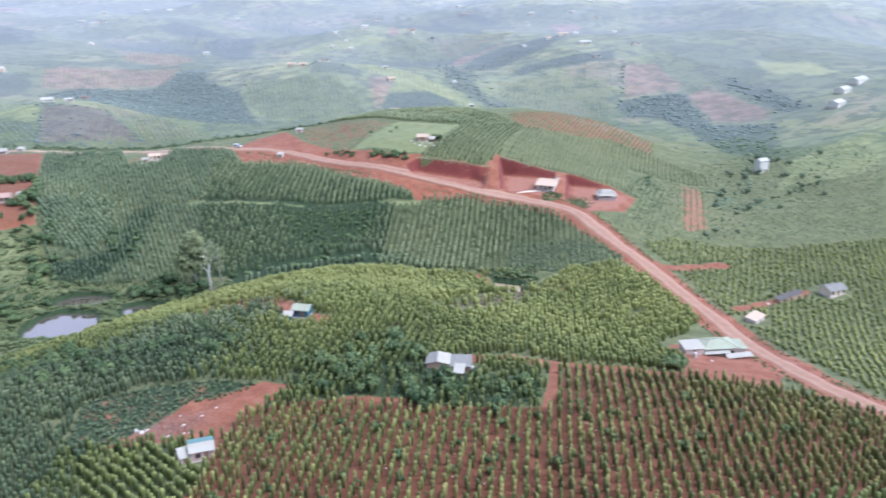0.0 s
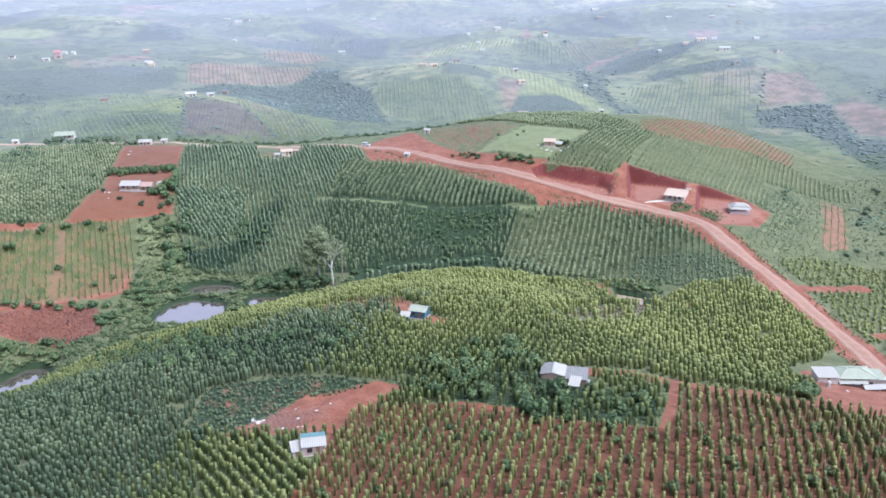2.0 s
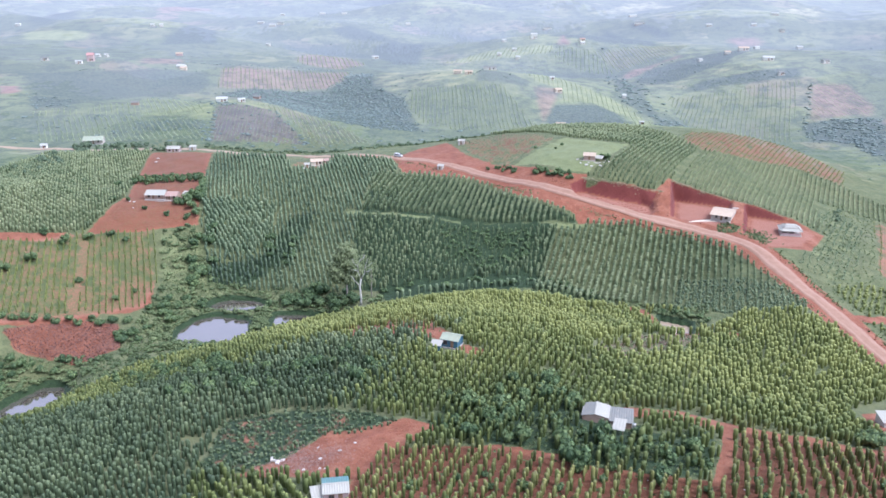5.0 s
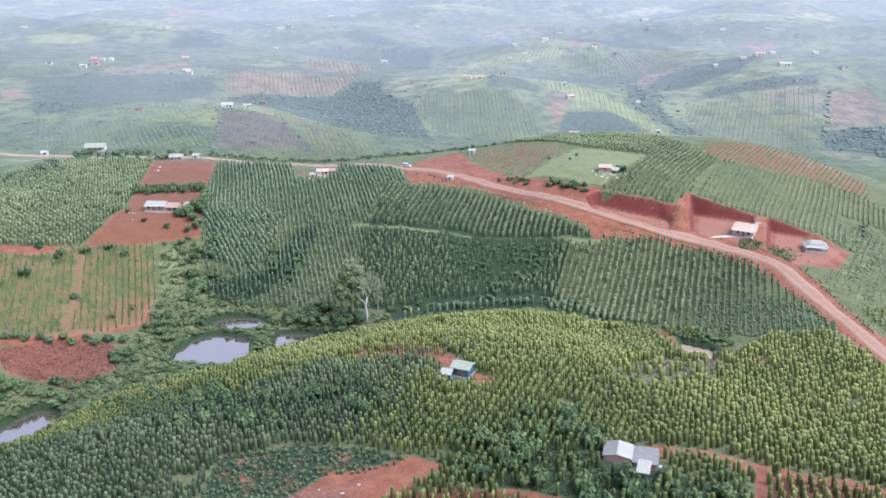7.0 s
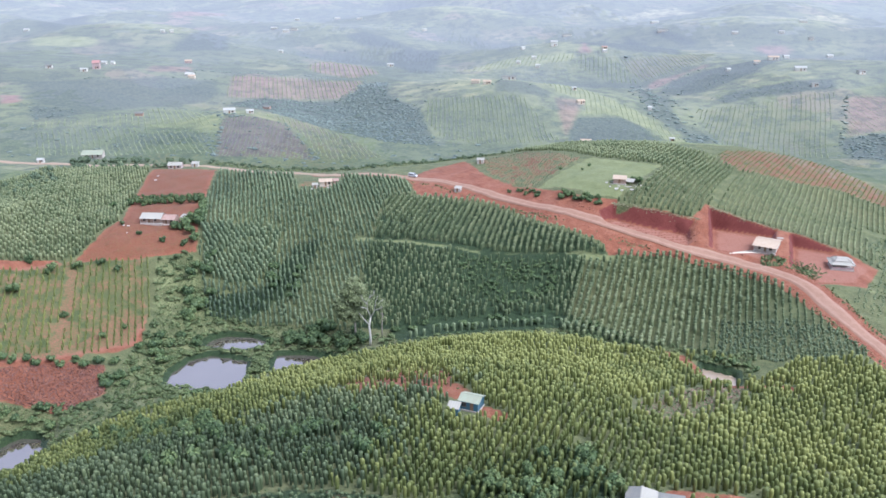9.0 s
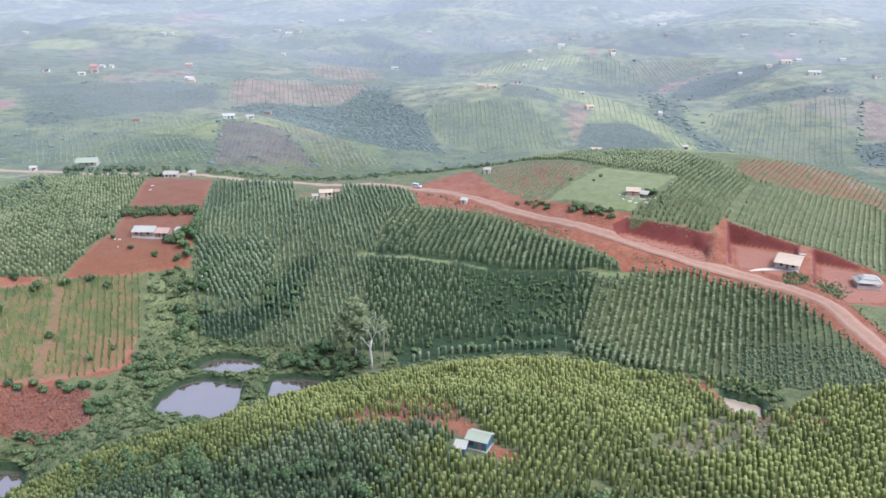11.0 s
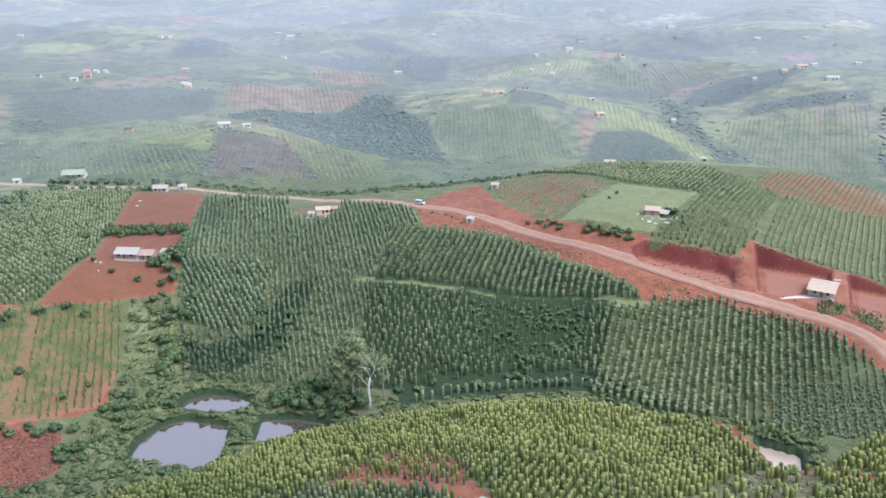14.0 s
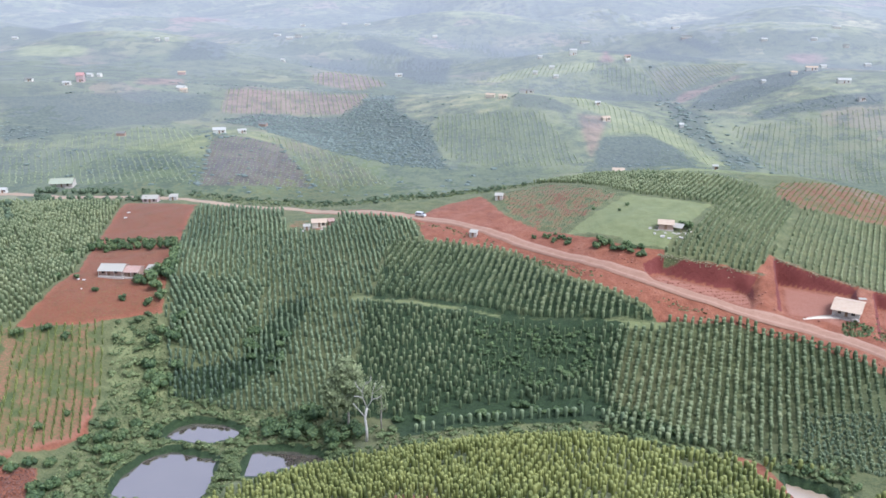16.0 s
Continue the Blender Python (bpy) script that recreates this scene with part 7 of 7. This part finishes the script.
def tall_trees():
    e = root_at("tree", -21.6, 328.2, 0, "tall pale-trunked tree with a sparse bare crown", "tree")
    part("trunk", limb([(0, 0, -0.7), (0.1, 0, 3.2), (-0.3, 0.1, 7.2), (0.3, 0, 10.4)], [0.42, 0.36, 0.32, 0.27]), BARK, e)
    forks = [[(0.3, 0, 10.4), (-0.8, 0.3, 13.3), (-0.7, 0, 16.1), (0.5, 0, 18.7)], [(0.3, 0, 10.4), (1.6, -0.3, 12.7), (2, 0, 15.6), (3, 0.3, 18.5)], [(-0.3, 0.1, 7.5), (-2.3, 0.5, 9.9), (-3.6, 0.4, 11.7)],
             [(-0.7, 0.1, 15), (-2.2, 0.5, 16.6), (-2.7, 0.4, 18.2)], [(1.8, 0, 14.6), (3.6, 0.4, 15.9), (4.7, 0.1, 16.8)], [(0, 0, 17.4), (1.6, -0.5, 19), (1.7, -0.7, 20.3)], [(1.6, -0.1, 13), (3.2, -0.9, 13.8), (4.4, -1.3, 14.8)],
             [(-0.8, 0.3, 13.3), (-2.1, -0.8, 14.3), (-3.1, -1.3, 14.6)]]
    for f in forks:
        part("branch", limb(f, [0.17, 0.12, 0.08, 0.04][: len(f)], 6), BARK, e)
    crown("twigs_and_leaves", e, [(0.4, 0, 17.9, 2.3), (2.9, 0, 17.2, 2.1), (-2.1, 0.3, 17.2, 1.7), (3.9, 0.3, 15.1, 1.4), (1, 0.3, 15.1, 1.6)], 700, 0.22, 5, TREE_LEAF)
    e = root_at("tree", -17.7, 331.5, 0, "thin brownish tree with drooping sparse foliage", "tree")
    part("trunk", limb([(0, 0, -0.5), (-0.1, 0, 3.9), (0.1, 0, 8.5), (0, 0.1, 12.3)], [0.22, 0.19, 0.16, 0.08]), DEADWOOD, e)
    for a in range(6):
        u = a * 1.1
        part("branch", limb([(0, 0, 5.9 + a), (0.9 * math.cos(u), 0.9 * math.sin(u), 7.0 + a), (1.7 * math.cos(u), 1.7 * math.sin(u), 7.5 + a)], [0.09, 0.06, 0.03], 5), DEADWOOD, e)
    crown("foliage", e, [(0, 0, 11.4, 1.8), (0.4, 0, 8.8, 1.6), (-0.4, 0.3, 6.5, 1.3), (0.5, 0, 13.3, 1.6)], 420, 0.32, 6, TREE_LEAF)
    e = root_at("tree", -27.3, 334.8, 0, "tall leafy grey-green tree beside the valley", "tree")
    part("trunk", limb([(0, 0, -0.7), (0.1, 0, 3.9), (-0.1, 0.3, 9.1), (0.3, 0, 14.3), (0.1, 0, 18.9)], [0.34, 0.3, 0.24, 0.17, 0.06]), DEADWOOD, e)
    for a in range(8):
        u, h = a * 2.4, 6.5 + a * 1.37
        part("branch", limb([(0, 0, h), (1.6 * math.cos(u), 1.6 * math.sin(u), h + 1.3), (3.1 * math.cos(u), 3.1 * math.sin(u), h + 2.1)], [0.13, 0.09, 0.04], 6), DEADWOOD, e)
    crown("foliage", e, [(0, 0, 20.2, 2.8), (-1.8, 0, 17.7, 3.0), (-4.4, 0.2, 12.8, 3.0), (-3.6, 0, 9.6, 2.6), (2.1, 0.3, 17.7, 2.5), (-2.9, 0.5, 14, 2.7), (2.9, -0.3, 14.3, 2.6), (0, 0, 15.1, 3), (-2.1, 0, 10.7, 2.5), (1.8, 0.5, 10.9, 2.3), (-4.2, 0, 11.4, 1.8), (0.3, -0.8, 8.8, 2)], 9000, 0.62, 7, TREE_LEAF)


tall_trees()


# ---- small things ----
def rubble():
    r = random.Random(5)
    base = []
    for k in range(4):
        bm = box(-0.5, 0.5, -0.35, 0.35, -0.12, 0.22, 0.06)
        for v in bm.verts:
            v.co += Vector((r.uniform(-0.12, 0.12), r.uniform(-0.1, 0.1), r.uniform(-0.07, 0.07)))
        me = bpy.data.meshes.new("sack")
        bm.to_mesh(me)
        bm.free()
        me.materials.append(SACK)
        base.append(me)
    spots = [(-32.5, 191.8, 1.5), (-31.2, 190.6, 1.2), (-30.2, 191.4, 1.0), (-27.3, 197.6, 0.7), (-17.6, 193.1, 0.8), (-21.8, 190.6, 0.9), (-14.3, 195.7, 0.6), (-25, 186.9, 0.7), (-21.4, 186.4, 0.6), (-20.3, 186.2, 0.5), (-22.8, 195.3, 0.5)]
    spots += [(r.uniform(-10, 123), r.uniform(146, 182), r.uniform(0.22, 0.36)) for _ in range(60)]
    spots += [(-137.8, 483.6, 1.4), (-136.5, 475.8, 1.2), (-126.1, 402.4, 1.0), (-128.1, 402.7, 0.9), (-124.8, 396.5, 0.7), (22.1, 238.6, 0.9), (114.4, 208, 0.9), (123.5, 208.7, 0.8), (167.7, 267.8, 1.4), (176.8, 265.2, 1.2)]
    spots += [(75.8, 407.6, 1.6), (77.9, 406.4, 1.2), (82.2, 406.8, 1.5), (84.6, 409.2, 1.3), (86.5, 411.4, 1.1), (73.6, 409.8, 1.0), (-48.5, 446.8, 1.1), (-55.8, 446, 1.3)]
    for x, y, s in spots:
        ob = tagged(new("sack", r.choice(base)), "white plastic sack lying on bare soil", "sack", "white sacks on the soil")
        ob.matrix_world = Matrix.LocRotScale((x, y, ground_at(x, y) + 0.05 * s), Euler((r.uniform(-0.1, 0.1), r.uniform(-0.1, 0.1), r.uniform(0, 6.28))), (s, s, s))


rubble()


def brush_heap():
    r = np.random.default_rng(51)
    n = 1800
    x, y = r.normal(-26, 5.5, n), r.normal(191, 3.2, n)
    k = signed(SOIL_YARD, x, y) > -1
    x, y = x[k], y[k]
    c = np.stack([x, y, height(x, y) + r.uniform(0.03, 0.3, len(x))], 1)
    v, f = leaf_cards(c, r.normal(0, 0.5, (len(x), 3)) + np.array([0, 0, 1]), r.uniform(0.07, 0.18, len(x)), r, 5.0)
    tagged(new("brush_litter", raw_mesh("brush_litter", v, f, STRAW)), "dry cut brush scattered over the cleared soil", "litter", kind="stuff")


brush_heap()


def slab_path():
    pts = [(113.8, 373.1), (118.3, 374.1), (123.5, 374.7), (127.4, 373.9)]
    c = spline(pts, 0.8)
    d = np.gradient(c, axis=0)
    d /= np.linalg.norm(d, axis=1)[:, None]
    side = np.stack([-d[:, 1], d[:, 0]], 1)
    wide = np.linspace(0.4, 1.5, len(c))
    rows = []
    for s, up in ((-1, -0.1), (-1, 0.1), (1, 0.1), (1, -0.1)):
        p = c + side * (s * wide)[:, None]
        rows.append(np.concatenate([p, (height(p[:, 0], p[:, 1]) + up)[:, None]], 1))
    v = np.stack(rows, 1).reshape(-1, 3)
    f = [(4 * k + i, 4 * k + 4 + i, 4 * k + 4 + (i + 1) % 4, 4 * k + (i + 1) % 4) for k in range(len(c) - 1) for i in range(3)]
    tagged(new("pavement", raw_mesh("pavement", v, np.array(f), CREAM_WALL, flat=True)), "pale concrete apron leading to the cream-roofed house", "pavement", kind="structure")


slab_path()


def clod_shape(seed):
    r = np.random.default_rng(seed)
    v, f = tube_rings([(0, 0, -0.15, 0.42), (0.03, 0, 0.12, 0.44), (0, 0.04, 0.33, 0.27), (0, 0, 0.4, 0.05)], 5)
    return v + r.normal(0, 0.06, v.shape), f, np.zeros(len(v))


def loose_earth():
    """Dug rows on the bench, spoil along the road and clods on the bare soil."""
    r = np.random.default_rng(71)
    clods = [clod_shape(s) for s in range(5)]
    x, y = lattice([(60, 401), (69, 393.5), (103, 387.5), (106, 382), (97.5, 377.4), (68.6, 389), (57, 399)], 66, 2.4, 0.9, r, 0.2, 0.2)
    s = r.uniform(0.45, 1.0, len(x))
    c = spline(ROAD_LINE[10:23], 0.8)
    d = np.gradient(c, axis=0)
    d /= np.linalg.norm(d, axis=1)[:, None]
    side = np.stack([-d[:, 1], d[:, 0]], 1) * np.where(r.uniform(size=len(c)) < 0.6, -1, 1)[:, None]
    p = c + side * r.uniform(4.2, 6.4, len(c))[:, None]
    k = r.uniform(size=len(p)) < 0.75
    x2, y2 = p[k].T
    s2 = r.uniform(0.3, 1.1, len(x2))
    xs, ys, ss = [x, x2], [y, y2], [s, s2]
    for poly, gap in ((SOIL_YARD, 2.2), (RED_FIELD, 3.6), (ROADSIDE_SOIL, 2.4), (BARE, 2.6), (HOUSE_YARD, 3.0)):
        x, y = lattice(poly, 25, gap, gap, r, 1.0, 0.35)
        xs.append(x), ys.append(y), ss.append(r.uniform(0.15, 0.5, len(x)))
    x, y, s = (np.concatenate(q) for q in (xs, ys, ss))
    k = near_line(ROAD_LINE, x, y) > 4.0
    for hx, hy, rad in HOUSES_KEEP:
        k &= np.hypot(x - hx, y - hy) > 0.75 * rad
    x, y, s = x[k], y[k], s[k]
    plant("clods", "loose clods of dug red earth", clods, x, y, s, np.zeros(len(x)), 1.2 * s, CLOD, "soil", 72, 0.0)
    x, y = lattice(RED_BANK, 10, 0.5, 0.5, r, 0.3, 0.1)
    z = height(x, y) + r.uniform(0.05, 0.5, len(x))
    v, f = leaf_cards(np.stack([x, y, z], 1), r.normal(0, 0.7, (len(x), 3)) + np.array([0, 0, 0.8]), r.uniform(0.18, 0.36, len(x)), r, 4.5)
    x, y = lattice(BARE, 10, 0.7, 0.7, r, 0.3, 0.25)
    z = height(x, y) + r.uniform(0.05, 0.4, len(x))
    v2, f2 = leaf_cards(np.stack([x, y, z], 1), r.normal(0, 0.7, (len(x), 3)) + np.array([0, 0, 0.8]), r.uniform(0.15, 0.32, len(x)), r, 4.0)
    tagged(new("dry_brush", raw_mesh("dry_brush", v2, f2, STRAW)), "dry brown brush and weeds in the swale by the pond", "brush", kind="stuff")
    tagged(new("cut_brush", raw_mesh("cut_brush", v, f, DRY_BRUSH)), "dry purple-brown cut brush covering the red bank", "brush", kind="stuff")


loose_earth()


def roadside_weeds():
    r = np.random.default_rng(77)
    c = spline(ROAD_LINE[8:23], 0.7)
    d = np.gradient(c, axis=0)
    d /= np.linalg.norm(d, axis=1)[:, None]
    side = np.stack([-d[:, 1], d[:, 0]], 1)
    xs, ys = [], []
    for sign in (-1, 1):
        for lo, hi in ((5.2, 6.6), (6.0, 8.6)):
            p = c + sign * side * r.uniform(lo, hi, len(c))[:, None]
            xs.append(p[:, 0]), ys.append(p[:, 1])
    x, y = np.concatenate(xs), np.concatenate(ys)
    k = (np.sin(x / 5.3) + np.sin(y / 7.1 + 1) + r.normal(0, 0.8, len(x)) > 0.1) & ((y < 362) | (signed(BANK_SOIL, x, y) < 0))
    for poly, _, _ in CUTS:
        k &= signed(poly, x, y) < -0.5
    x, y = x[k], y[k]
    x2, y2 = r.normal(139.5, 2.6, 260), r.normal(362.5, 3.6, 260)
    k2 = near_line(ROAD_LINE, x2, y2) > 4.6
    x, y = np.concatenate([x, x2[k2]]), np.concatenate([y, y2[k2]])
    plant("roadside_weeds", "green weeds along the edge of the road", TUFTS, x, y, r.uniform(0.5, 1.2, len(x)), np.full(len(x), -0.05), 1.2, GRASS, "weeds", 78, 0.15)


roadside_weeds()


def loose_sheets():
    """Weathered boards and sheets lying round the hut on the lawn."""
    r = random.Random(9)
    me = bpy.data.meshes.new("sheet")
    bm = sheet((-0.9, -0.5, 0), (0.9, -0.5, 0), (-0.9, 0.5, 0), (0.9, 0.5, 0), 4)
    bm.to_mesh(me)
    bm.free()
    me.materials.append(WHITE_ROOF)
    for x, y in ((74.6, 412.2), (75.5, 414.8), (80.6, 409.6), (82.0, 409.9), (84.6, 410.6), (86.0, 412.5), (77.2, 409.8), (72.9, 414.2), (132.5, 384.6), (136.8, 383.2)):
        s = r.uniform(0.8, 1.5)
        ob = tagged(new("loose_sheet", me), "weathered pale metal sheet lying beside a hut", "metal sheet", "loose sheets")
        ob.matrix_world = Matrix.LocRotScale((x, y, ground_at(x, y) + 0.12), Euler((r.uniform(-0.12, 0.12), r.uniform(-0.12, 0.12), r.uniform(0, 6.28))), (s, s, 1))


loose_sheets()


def bank_fringe():
    """Dry grass hanging over the top edge of the cut bank."""
    r = np.random.default_rng(81)
    xs, ys = [], []
    for line in ([(72.4, 398.4), (90.2, 393.0), (106.5, 391.0)], [(113.6, 402.6), (126, 397), (138, 391.6), (143.4, 389.6), (152, 385), (160.2, 380.2)]):
        p = spline(line, 0.3)
        for _ in range(2):
            q = p + r.normal(0, 0.35, p.shape)
            xs.append(q[:, 0]), ys.append(q[:, 1])
    x, y = np.concatenate(xs), np.concatenate(ys)
    plant("bank_grass", "dry pale grass along the top edge of the cut bank", TUFTS, x, y, r.uniform(0.35, 0.7, len(x)), np.full(len(x), 0.2), 0.7, DRY_GRASS, "grass", 82, 0.15)


bank_fringe()
